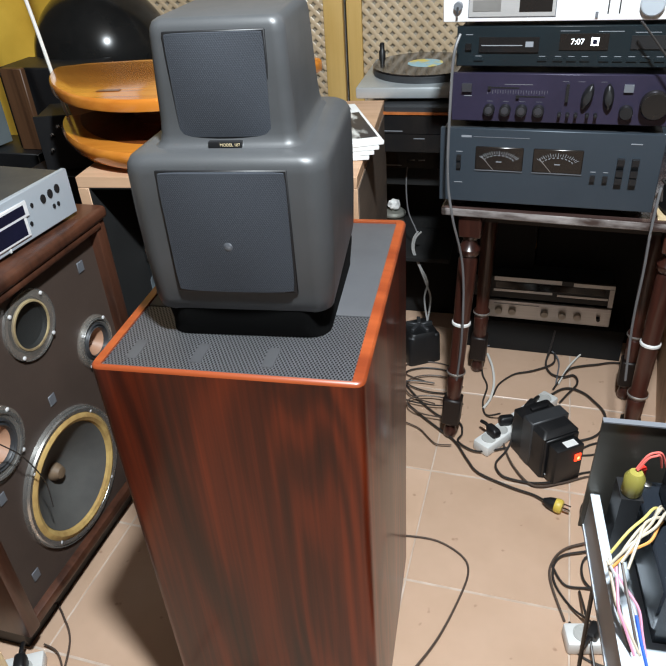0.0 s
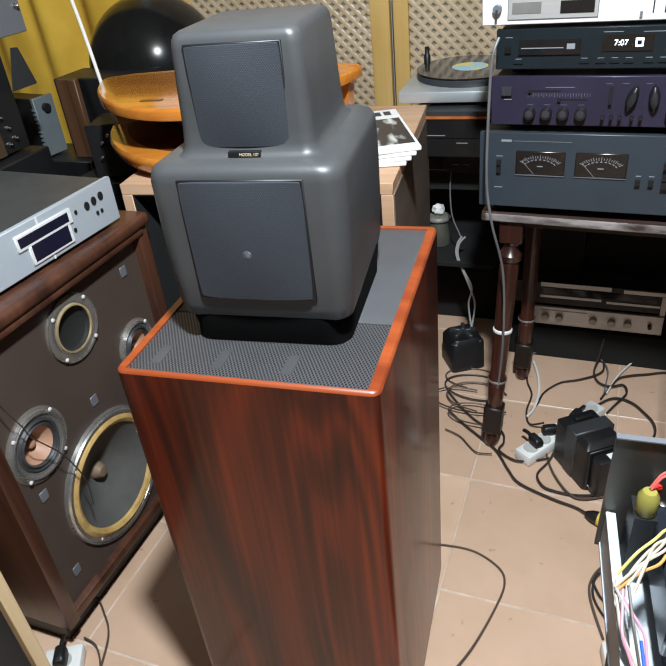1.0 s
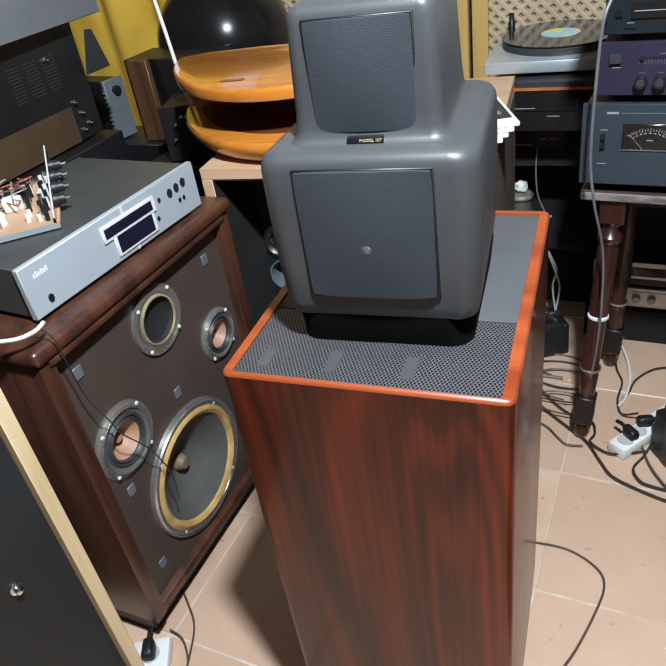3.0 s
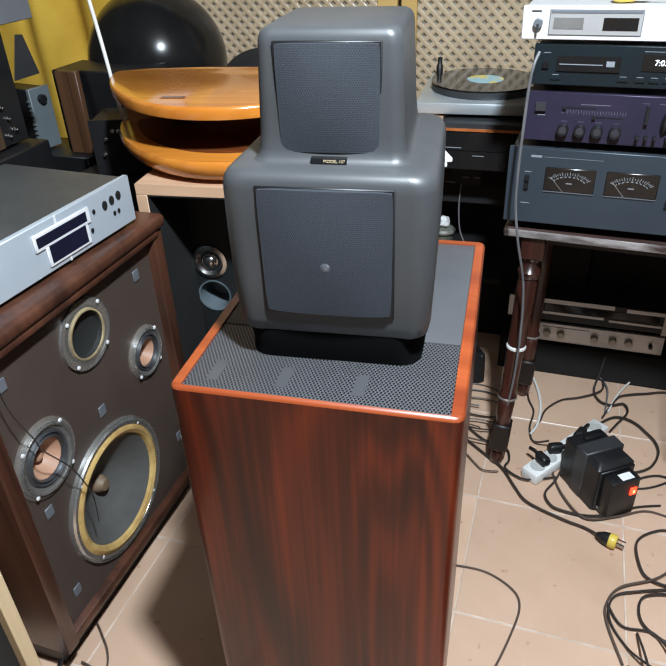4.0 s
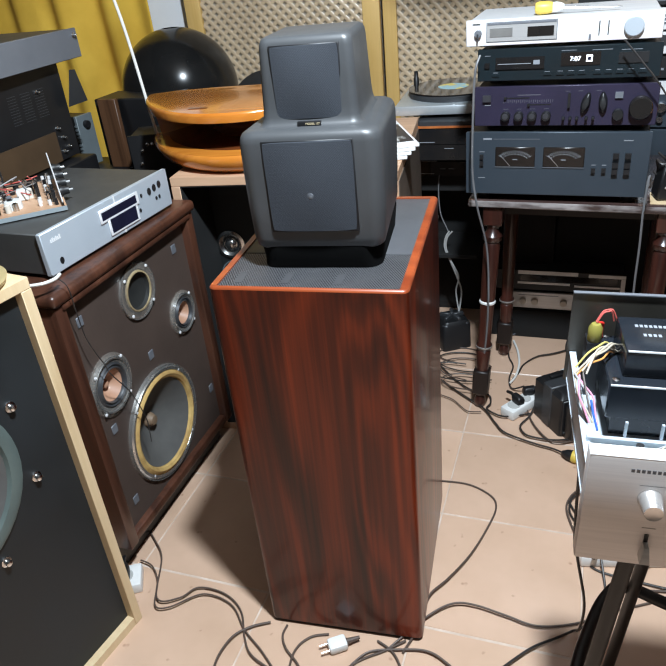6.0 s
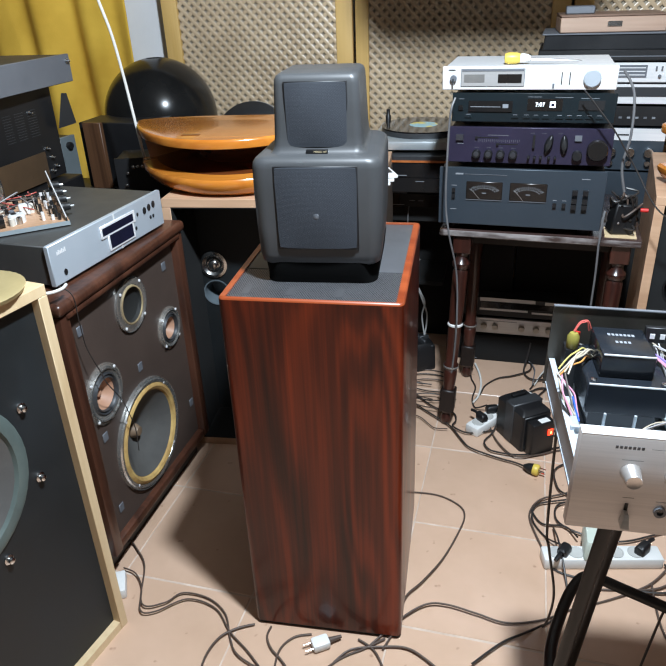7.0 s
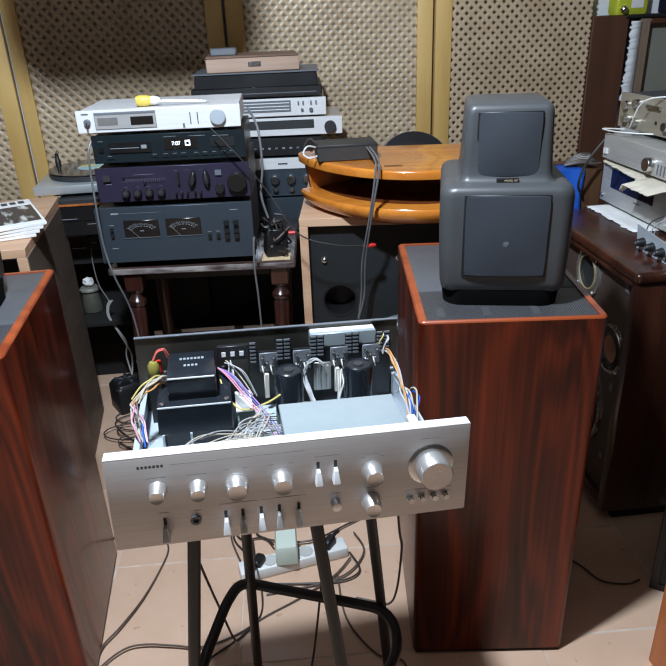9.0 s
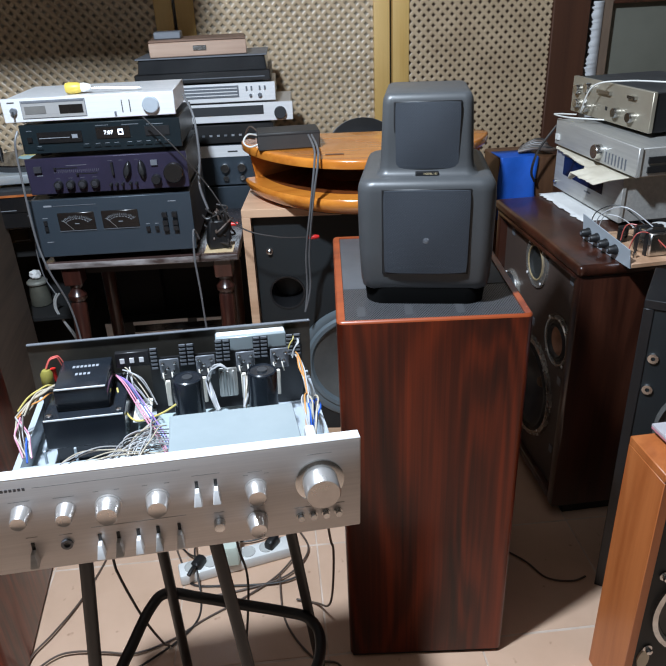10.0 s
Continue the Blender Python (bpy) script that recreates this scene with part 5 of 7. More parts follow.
LEGS = (((0.425, 0.37), (0.347, 0.33)), ((0.600, 0.37), (0.665, 0.33)), ((0.485, 0.52), (0.455, 0.66)), ((0.690, 0.52), (0.750, 0.62)))
for (tx, ty), (bx_, by_) in LEGS:
    part("leg", tube(bm_new(), [(tx, ty, 0.744), (tx, ty, 0.715), ((tx + bx_) / 2, (ty + by_) / 2, 0.37), (bx_, by_, 0.0)], 0.0100, 12, 4), BLACK, stool)
    part("rubber_foot", turned(bm_new(), [(0.0125, 0.0), (0.0135, 0.004), (0.0125, 0.022), (0.0105, 0.024)], (bx_, by_, 0), "z", 14), BLACK, stool)
part("seat_frame", tube(bm_new(), [(x, y, 0.744) for (x, y), _ in (LEGS[0], LEGS[1], LEGS[3], LEGS[2], LEGS[0])], 0.0098, 8, 2, False), BLACK, stool)
part("brace", tube(bm_new(), [(0.385, 0.35, 0.31), (0.383, 0.44, 0.31), (0.400, 0.52, 0.31), (0.425, 0.585, 0.325), (0.455, 0.61, 0.335), (0.52, 0.60, 0.325), (0.60, 0.59, 0.305), (0.68, 0.58, 0.285), (0.725, 0.565, 0.278), (0.745, 0.52, 0.28), (0.735, 0.45, 0.285), (0.69, 0.385, 0.29), (0.645, 0.345, 0.29)], 0.0105, 10, 8), BLACK, stool)

# ---- behind the table ----
rack = solid("low_rack", box(bm_new(), 0.27, 0.83, 2.13, 2.44, 0, 0.60, 0.004), VOID, "low black rack holding a second pile of units", "rack")


def pile(name, x0, x1, z0, z1, body_m, front_m, label, category, y=2.15, d=0.28):
    return device(name, pose(x0, y, z0, 0, 0, -3), x1 - x0, z1 - z0, d, body_m, front_m, label, category, 0.006)


pile("receiver", 0.30, 0.745, 0.601, 0.735, DARKGREY, STEELBLUE, "dark blue-grey receiver at the bottom of the pile", "receiver")
q2 = pile("preamplifier", 0.27, 0.72, 0.736, 0.885, DARKGREY, STEELBLUE, "dark preamplifier with chrome knobs and silver strip", "amplifier")
plate(q2, "silver_strip", 0.0, 0.449, 0.108, 0.148, WHITESILVER, 0, 0.002)
plate(q2, "maker_mark", 0.30, 0.335, 0.124, 0.129, INK, -0.002)
for x in (0.10, 0.17, 0.285, 0.345, 0.405):
    knob(q2, x, 0.070, 0.016, 0.020, CHROME)
    knob(q2, x, 0.033, 0.010, 0.016, CHROME)
q3 = pile("equaliser", 0.28, 0.74, 0.886, 0.955, BLACK, BLACK, "black equaliser with small sliders", "equaliser")
for k in range(14):
    plate(q3, "slider", 0.05 + 0.026 * k, 0.06 + 0.026 * k, 0.030, 0.036, PRINT if k % 3 else MIDGREY, 0, 0.004)
q4 = pile("cassette_deck", 0.36, 0.812, 0.956, 1.024, SILVER, WHITESILVER, "silver receiver with one dark knob", "receiver")
plate(q4, "dial_window", 0.02, 0.35, 0.030, 0.060, DARKGREY, 0, 0.002)
knob(q4, 0.408, 0.033, 0.021, 0.018, DARKGREY)
q5 = pile("tape_deck", 0.30, 0.756, 1.025, 1.092, SILVER, WHITESILVER, "pale silver tape deck with grey cassette bay", "tape deck")
plate(q5, "cassette_bay", 0.015, 0.330, 0.022, 0.060, MIDGREY, 0, 0.003)
for k in range(3):
    plate(q5, "bay_line", 0.02, 0.325, 0.028 + 0.011 * k, 0.031 + 0.011 * k, WHITESILVER, -0.003)
for x in (0.355, 0.372, 0.40, 0.418):
    plate(q5, "lever", x, x + 0.005, 0.044, 0.056, MIDGREY, 0, 0.006)
knob(q5, 0.402, 0.026, 0.007, 0.01, MIDGREY)
knob(q5, 0.37, 0.026, 0.005, 0.008, MIDGREY)
tt2 = thing("lidded_turntable", pose(0.283, 2.135, 1.093, 0, 0, -2), "black turntable with smoked dust cover", "turntable")
part("plinth", box(bm_new(), 0, 0.46, 0, 0.30, 0.006, 0.040, 0.003, 1), BLACK, tt2)
SMOKE = mat("smoked_acrylic", (0.02, 0.021, 0.023), (0.028, 0.029, 0.031), rough=0.08)
part("dust_cover", loft(bm_new(), [(0.041, 0.01, 0.45, 0.01, 0.29, 0.01), (0.085, 0.016, 0.444, 0.014, 0.29, 0.01)], 3), SMOKE, tt2, "smoked acrylic dust cover")
part("cover_rim", box(bm_new(), 0.008, 0.452, 0.008, 0.29, 0.085, 0.090, 0.001, 1), MIDGREY, tt2)
part("label_bar", box(bm_new(), 0.02, 0.44, -0.001, 0.001, 0.018, 0.021), MIDGREY, tt2)
for x in (0.05, 0.41):
    part("foot", turned(bm_new(), [(0.02, 0), (0.02, 0.006)], (x, 0.05, 0), "z", 12), BLACK, tt2)
    part("foot", turned(bm_new(), [(0.02, 0), (0.02, 0.006)], (x, 0.25, 0), "z", 12), BLACK, tt2)
wb = thing("wooden_case", pose(0.345, 2.135, 1.184, 0, 0, 3), "small pale wooden case with brown lid and metal clasp", "box")
part("case_body", box(bm_new(), 0, 0.325, 0, 0.20, 0, 0.046, 0.003, 1), BOXWOOD, wb)
part("lid", box(bm_new(), 0.0, 0.325, 0.0, 0.20, 0.046, 0.054, 0.003, 1), mat("brown_lid", (0.22, 0.13, 0.09), (0.16, 0.10, 0.07), rough=0.6), wb, "worn brown lid")
part("clasp", box(bm_new(), 0.145, 0.19, -0.004, 0, 0.018, 0.034, 0.001, 1), CHROME, wb)
solid("grey_block", box(bm_new(), 0.36, 0.45, 2.18, 2.25, 1.2385, 1.262, 0.003, 1), MIDGREY, "small grey block lying on the wooden case", "box")

# units on the floor under the table
un = device("old_amplifier", pose(0.135, 2.03, 0.112), 0.376, 0.070, 0.22, DARKGREY, SILVER, "old silver-fronted amplifier with small knobs under the table", "amplifier", 0.006, group="old units under the table")
for k, x in enumerate((0.036, 0.078, 0.178, 0.232, 0.278, 0.340)):
    knob(un, x, 0.036, 0.0115 if k < 5 else 0.006, 0.014, CERAMIC if k < 5 else BLACK)
plate(un, "scale_line", 0.02, 0.16, 0.058, 0.060, MIDGREY)
un2 = device("old_tuner", pose(0.045, 2.035, 0.186), 0.466, 0.080, 0.22, DARKGREY, BLACK, "old dark tuner with broken silver trim under the table", "tuner", 0.004, group="old units under the table")
plate(un2, "trim", 0.0, 0.030, 0.010, 0.080, SILVER, 0, 0.002)
plate(un2, "trim", 0.105, 0.310, 0.066, 0.080, SILVER, 0, 0.002)
plate(un2, "trim", 0.345, 0.466, 0.064, 0.076, SILVER, 0, 0.002)
plate(un2, "trim", 0.105, 0.285, 0.028, 0.036, SILVER, 0, 0.002)
plate(un2, "trim", 0.300, 0.450, 0.024, 0.031, SILVER, 0, 0.002)
plate(un2, "trim", 0.452, 0.466, 0.0, 0.062, SILVER, 0, 0.002)
plate(un2, "dial_glass", 0.11, 0.44, 0.040, 0.062, BLACKGLOSS, 0, 0.0015)
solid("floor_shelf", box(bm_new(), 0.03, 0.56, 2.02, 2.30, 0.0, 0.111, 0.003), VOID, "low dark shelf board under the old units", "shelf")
# added block: the dark of the gap behind the table, put into its colour
solid("dark_gap_fill", box(bm_new(), 0.10, 0.265, 2.10, 2.40, 0.0, 0.62, 0.003), VOID, "near-black box added for the shaded gap behind the table", "cabinet")

# turntable on the black rack
br = thing("black_rack", pose(-0.175, 1.885, 0, 0, 0, 2), "black stereo rack with an orange-edged top", "rack")
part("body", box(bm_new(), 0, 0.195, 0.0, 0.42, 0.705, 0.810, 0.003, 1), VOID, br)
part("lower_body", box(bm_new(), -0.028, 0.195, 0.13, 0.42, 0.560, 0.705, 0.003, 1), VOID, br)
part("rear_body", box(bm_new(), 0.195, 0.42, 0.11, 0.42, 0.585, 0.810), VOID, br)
# base drawn wider than the rack so its near-black fills the dark gap
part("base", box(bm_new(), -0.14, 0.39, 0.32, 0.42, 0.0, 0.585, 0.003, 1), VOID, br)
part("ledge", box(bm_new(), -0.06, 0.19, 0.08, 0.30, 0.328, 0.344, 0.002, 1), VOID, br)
part("top_edge", box(bm_new(), -0.004, 0.424, -0.006, 0.42, 0.810, 0.816), ORANGEWOOD, br, "orange edging strip")
part("top_cushion", loft(bm_new(), [(0.816, 0.0, 0.42, 0.0, 0.40, 0.02), (0.828, 0.0, 0.42, 0.0, 0.40, 0.02), (0.832, 0.01, 0.41, 0.01, 0.39, 0.02)], 4), DARKGREY, br)
for z, y in ((0.640, 0.13), (0.733, 0.0), (0.783, 0.0)):
    plate(br, "unit_front", 0.006 if y == 0 else -0.026, 0.19, z - 0.024, z + 0.024, BLACKGLOSS, y, 0.004)
for z, x0, x1, y in ((0.667, -0.022, 0.046, 0.13), (0.623, -0.014, 0.036, 0.13), (0.765, 0.0, 0.060, 0.0), (0.640, 0.055, 0.075, 0.13), (0.640, 0.085, 0.105, 0.13), (0.745, 0.09, 0.12, 0.0)):
    plate(br, "trim_line", x0, x1, z, z + 0.0018, PRINT, y - 0.004)
tt = thing("turntable", pose(-0.248, 1.905, 0.833, 0, 0, 4), "silver turntable with a record on the platter", "turntable")
part("plinth", box(bm_new(), 0, 0.45, 0, 0.36, 0.010, 0.040, 0.005, 2), mat("silver_grey_plinth", (0.52, 0.56, 0.58), (0.44, 0.48, 0.50), rough=0.35, metal=0.5), tt, "pale silver plinth")
for x in (0.07, 0.41):
    part("foot", turned(bm_new(), [(0.018, 0), (0.022, 0.010)], (x, 0.05, 0), "z", 14), BLACK, tt)
    part("foot", turned(bm_new(), [(0.018, 0), (0.022, 0.010)], (x, 0.32, 0), "z", 14), BLACK, tt)
plat = part("platter", turned(bm_new(), [(0.146, 0.040), (0.148, 0.043), (0.148, 0.056), (0.145, 0.059), (0, 0.059)], (0.170, 0.18, 0), "z", 48), DARKGREY, tt)
part("record", turned(bm_new(), [(0.149, 0.060), (0.149, 0.063), (0, 0.063)], (0.170, 0.18, 0), "z", 48), BLACKGLOSS, plat, "black vinyl record")
part("record_label", turned(bm_new(), [(0.05, 0.063), (0.05, 0.0636), (0, 0.0636)], (0.170, 0.18, 0), "z", 32), mat("record_label", (0.75, 0.60, 0.15), (0.35, 0.55, 0.60), rough=0.5, scale=25, mid=(0.45, 0.55)), plat, "yellow and blue record label")
part("arm_pillar", turned(bm_new(), [(0.010, 0.040), (0.010, 0.075), (0.007, 0.079), (0.007, 0.098), (0, 0.100)], (0.030, 0.29, 0), "z", 12), BLACK, tt)


# ---- the left corner ----
ORANGEDIM = wood("dull_brown_board", (0.060, 0.026, 0.012), (0.13, 0.060, 0.028), rough=0.5, coat=0.0)
cd = device("disc_player", pose(-0.692, 0.738, 0.787, 0, 0, 86.7) @ Matrix.Diagonal((0.935, 1, 1.22, 1)), 0.485, 0.082, 0.31, mat("dark_grey_lid", (0.060, 0.060, 0.058), (0.048, 0.048, 0.047), rough=0.45), SILVERPAINT, "silver disc player with dark display on the walnut speaker", "cd player", 0.006)
plate(cd, "display_frame", 0.190, 0.345, 0.044, 0.070, WHITESILVER, 0, 0.004, "", 0.0018)
plate(cd, "display_frame", 0.215, 0.335, 0.014, 0.046, WHITESILVER, 0, 0.004, "", 0.0018)
plate(cd, "disc_drawer", 0.196, 0.333, 0.050, 0.065, GLASSDARK, -0.0035, 0.001)
plate(cd, "display_window", 0.222, 0.325, 0.019, 0.046, GLASSDARK, -0.0035, 0.001, "dark blue display window")
plate(cd, "trim", 0.254, 0.258, 0.068, 0.082, WHITE)
plate(cd, "trim", 0.270, 0.274, 0.006, 0.016, WHITE)
for x, z, r in ((0.395, 0.056, 0.0075), (0.418, 0.058, 0.0075), (0.441, 0.060, 0.0075), (0.360, 0.056, 0.004), (0.345, 0.030, 0.004), (0.420, 0.036, 0.004), (0.434, 0.036, 0.004), (0.042, 0.024, 0.006)):
    part("button", turned(bm_new(), [(r, 0), (r, 0.0016), (0, 0.0016)], (x, 0, z), "-y", 14), BLACK, cd)
for k in range(6):
    plate(cd, "maker_mark", 0.025 + 0.0056 * k, 0.0292 + 0.0056 * k, 0.060, 0.066 + 0.002 * (k % 2), WHITESILVER, 0, 0.0004)

vb_ = thing("valve_circuit", pose(-0.914, 0.891, 0.888, 0, 0, 43) @ Matrix.Scale(1.12, 4), "bare circuit with valves in a clear-sided wooden tray", "circuit")
part("tray_board", box(bm_new(), -0.10, 0.115, -0.115, 0.115, 0.0, 0.008, 0.001, 1), CHIP, vb_)
CLEAR = bpy.data.materials.new("clear_acrylic")
_t, _p = nodes_of(CLEAR)
_p.inputs["Base Color"].default_value, _p.inputs["Roughness"].default_value, _p.inputs["Transmission Weight"].default_value = (0.9, 0.92, 0.92, 1), 0.05, 1.0
sb_ = box(bm_new(), 0.108, 0.111, -0.115, 0.115, 0.008, 0.064)
for v in sb_.verts:
    # the sheet slopes down to the front corner
    if v.co.z > 0.03 and v.co.y < 0:
        v.co.z = 0.016
part("clear_side", sb_, CLEAR, vb_, "clear acrylic side sheet")
part("side_edge", tube(bm_new(), [(0.1095, -0.115, 0.017), (0.1095, 0.0, 0.041), (0.1095, 0.115, 0.065)], 0.0014, 6, 2), WHITESILVER, vb_, "bright cut edge")
part("front_edge", box(bm_new(), -0.10, 0.115, -0.1165, -0.115, 0.0, 0.0085), COVER, vb_)
for k in range(4):
    kb = part("knob", turned(bm_new(), [(0.011, 0), (0.011, 0.004), (0.009, 0.008), (0.008, 0.018), (0, 0.018)], (0.111, -0.045 + 0.042 * k, 0.020 + 0.006 * k), "x", 14), BLACK, vb_, "black knob")
    part("knob_tip", turned(bm_new(), [(0.003, 0.018), (0.003, 0.026), (0, 0.026)], (0.111, -0.045 + 0.042 * k, 0.020 + 0.006 * k), "x", 8), CHROME, kb)
tb = part("transformer", box(bm_new(), -0.06, 0.010, 0.010, 0.070, 0.008, 0.070, 0.003, 1), CHROME, vb_, "chromed transformer with dark straps")
for y in (0.020, 0.050):
    part("strap", box(bm_new(), -0.0615, 0.0115, y, y + 0.008, 0.008, 0.0715), BLACK, tb)
part("white_block", box(bm_new(), 0.030, 0.052, -0.020, 0.004, 0.008, 0.030, 0.002, 1), WHITE, vb_)
part("white_reel", turned(bm_new(), [(0.017, 0.008), (0.017, 0.022), (0.014, 0.025), (0, 0.025)], (0.020, -0.062, 0), "z", 20), WHITE, vb_)
part("black_canister", turned(bm_new(), [(0.013, 0), (0.013, 0.070), (0, 0.070)], (-0.075, -0.085, 0.021), "x", 16), BLACKGLOSS, vb_)
for k in range(28):
    x, y = (0.098, 0.088, 0.070)[k % 3] + rng.uniform(-0.002, 0.002), -0.095 + 0.0075 * k
    hgt = rng.uniform(0.010, 0.024)
    part("terminal", turned(bm_new(), [(0.0035, 0), (0.0035, hgt), (0, hgt)], (x, y, 0.008), "z", 8), rng.choice((CHROME, CHROME, WHITESILVER, BLACK)), vb_)
for k in range(24):
    x, y = rng.uniform(-0.085, 0.060), rng.uniform(-0.095, 0.100)
    hgt = rng.uniform(0.006, 0.022)
    part("component", turned(bm_new(), [(0.006, 0), (0.006, hgt), (0.003, hgt + 0.002), (0, hgt + 0.002)], (x, y, 0.008), "z", 10), rng.choice((CHROME, BLACK, BLACK, MIDGREY, CERAMIC)), vb_)
for k in range(8):
    p = [(rng.uniform(-0.08, 0.08), rng.uniform(-0.06, 0.09), rng.uniform(0.018, 0.045)) for _ in range(3)]
    part("wire", tube(bm_new(), p, 0.0013, 6, 5), (WIRES[4], WIRES[4], WIRES[3], WIRES[8])[k % 4], vb_)

disc = thing("brass_dish", BL_M @ pose(0.50, 0.085, 0.891), "round brass-coloured dish with silver centre on the cabinet", "dish")
part("dish", turned(bm_new(), [(0.075, 0.0), (0.098, 0.004), (0.102, 0.012), (0.098, 0.014), (0.05, 0.010), (0, 0.010)], (0, 0, 0), "z", 40), mat("aged_brass", (0.62, 0.50, 0.26), (0.50, 0.40, 0.20), rough=0.4, metal=0.4), disc)
part("centre", turned(bm_new(), [(0.042, 0.010), (0.042, 0.0125), (0, 0.013)], (0, 0, 0), "z", 32), CHROME, disc, "bright silver centre")

solid("equipment_stand", box(bm_new(), -1.65, -1.13, 1.08, 1.53, 0, 0.832, 0.004, 1), BLACK, "black stand in shade carrying a pile of units", "stand")
lt = device("rack_amplifier", pose(-1.175, 1.09, 0.833, 0, 0, 90), 0.42, 0.276, 0.36, BLACK, BLACK, "tall black rack amplifier with small screws", "amplifier", 0.006)
for x, z in ((0.30, 0.215), (0.36, 0.07), (0.345, 0.10), (0.375, 0.04), (0.35, 0.03)):
    bolt(lt, x, z, 0, 0.004, "screw")
# brown rectangle across the lower front
plate(lt, "brown_panel", 0.02, 0.332, 0.006, 0.094, mat("plain_brown", (0.085, 0.050, 0.026), (0.060, 0.035, 0.018), rough=0.5, scale=5), 0, 0.002, "flat brown panel low on the front")
for x0, x1 in ((0.180, 0.215), (0.232, 0.272), (0.288, 0.330)):
    for k in range(11):
        plate(lt, "vent_slat", x0, x1, 0.145 + 0.0075 * k, 0.1468 + 0.0075 * k, DARKGREY, 0, 0.0015)
lt2 = device("grey_amplifier", pose(-1.120, 1.145, 1.110, 0, 0, 92), 0.44, 0.085, 0.40, DARKGREY, MIDGREY, "grey-fronted amplifier on top of the black pile", "amplifier", 0.004)
bolt(lt2, 0.42, 0.066, 0, 0.005, "screw")
UPRIGHT = mat("grey_green_metal", (0.17, 0.20, 0.21), (0.14, 0.165, 0.175), rough=0.5, metal=0.2)
up_ = device("upright_unit", pose(-1.355, 1.750, 0.716, 0, 0, 80) @ Matrix.Scale(1.1, 4), 0.068, 0.165, 0.20, BLACK, UPRIGHT, "narrow upright unit with a toothed silver-blue front", "equipment", 0.004)
for k in range(11):
    part("tooth", box(bm_new(), -0.005, 0.0, 0.001, 0.010, 0.012 + 0.012 * k, 0.018 + 0.012 * k), UPRIGHT, up_)
knob(up_, 0.034, 0.135, 0.012, 0.012, BLACK)
solid("low_stand", box(bm_new(), -1.60, -1.185, 1.730, 1.90, 0, 0.715, 0.003, 1), BLACK, "low black stand under the upright unit", "stand")
solid("wooden_side_board", box(bm_new(), -1.262, -1.190, 1.765, 1.785, 0.7155, 0.950, 0.002, 1), ORANGEDIM, "brown wooden side board beside the upright unit", "board")
flap = bm_new()
for sx in (-0.004, 0.0):
    for yz in ((0.0, 0.0), (0.090, 0.0), (0.040, 0.100), (0.018, 0.103)):
        flap.verts.new((sx + 0.02 * yz[1] / 0.1, *yz))
flap.verts.ensure_lookup_table()
fv = list(flap.verts)
flap.faces.new(fv[:4][::-1])
flap.faces.new(fv[4:])
for k in range(4):
    j_ = (k + 1) % 4
    flap.faces.new((fv[k], fv[j_], fv[4 + j_], fv[4 + k]))
solid("folded_flap", flap, DARKGREY, "dark tapered metal flap on the side of the pile", "flap", at=pose(-1.152, 1.4905, 0.985))

# added black block that keeps the area below the curtain dark
solid("dark_filler", box(bm_new(), -1.30, -1.00, 1.80, 1.95, 0, 0.945, 0.004, 1), BLACK, "black box added to fill the dark area behind the upright unit", "case")
ORBBLACK = mat("satin_black_shell", (0.007, 0.007, 0.007), (0.010, 0.010, 0.010), rough=0.2, rvar=0.03)
ORBBLACK.node_tree.nodes["Principled BSDF"].inputs["Specular IOR Level"].default_value = 0.3
orb = thing("sphere_speaker", pose(-1.135, 2.12, 0.913), "large glossy black sphere with a hole on top", "sphere")
part("shell", turned(bm_new(), [(0.218 * math.sin(radians(a)), -0.218 * math.cos(radians(a))) for a in range(0, 171, 5)] + [(0.030, 0.2158), (0.028, 0.200), (0, 0.200)], (0, 0, 0), "z", 64), ORBBLACK, orb)
part("base", turned(bm_new(), [(0.15, -0.26), (0.15, -0.20), (0.10, -0.20)], (0, 0, 0), "z", 32), BLACK, orb)
solid("sphere_stand", box(bm_new(), -1.32, -0.95, 1.98, 2.24, 0, 0.653, 0.004, 1), BLACK, "black stand under the sphere", "stand")
bb = device("black_module", pose(-1.04, 1.58, 0.72, 0, 0, 20), 0.19, 0.15, 0.14, BLACK, BLACK, "small black module behind the wooden horn", "equipment", 0.004)
for x, z in ((0.03, 0.06), (0.04, 0.10), (0.06, 0.12), (0.075, 0.12), (0.09, 0.12)):
    bolt(bb, x, z, 0, 0.004, "socket")
solid("module_stand", box(bm_new(), -1.12, -0.84, 1.565, 1.76, 0, 0.719, 0.003, 1), BLACK, "dark box under the small module", "box", at=pose(0, 0, 0))

cur = bm_new()
cols = []
for i in range(90):
    u = i / 89
    x = -1.85 + 0.80 * u
    y = 0.02 + 0.017 * math.sin(i * 0.24) + 0.014 * math.sin(i * 0.11 + 1) + 0.004 * math.sin(i * 0.55)
    cols.append([cur.verts.new((x + 0.035 * (1 - z / 2.4) * u, y + 0.012 * math.sin(3 * z + i * 0.3), z)) for z in (0.03, 0.4, 0.8, 1.0, 1.2, 1.4, 1.7, 2.1, 2.5)])
for p, q in zip(cols, cols[1:]):
    for k in range(8):
        cur.faces.new((p[k], q[k], q[k + 1], p[k + 1]))
curtain = solid("curtain", cur, CURTAIN, "yellow cloth curtain hanging in loose folds", "curtain", at=WALL_M)
sol = curtain.modifiers.new("thickness", "SOLIDIFY")
sol.thickness = 0.003
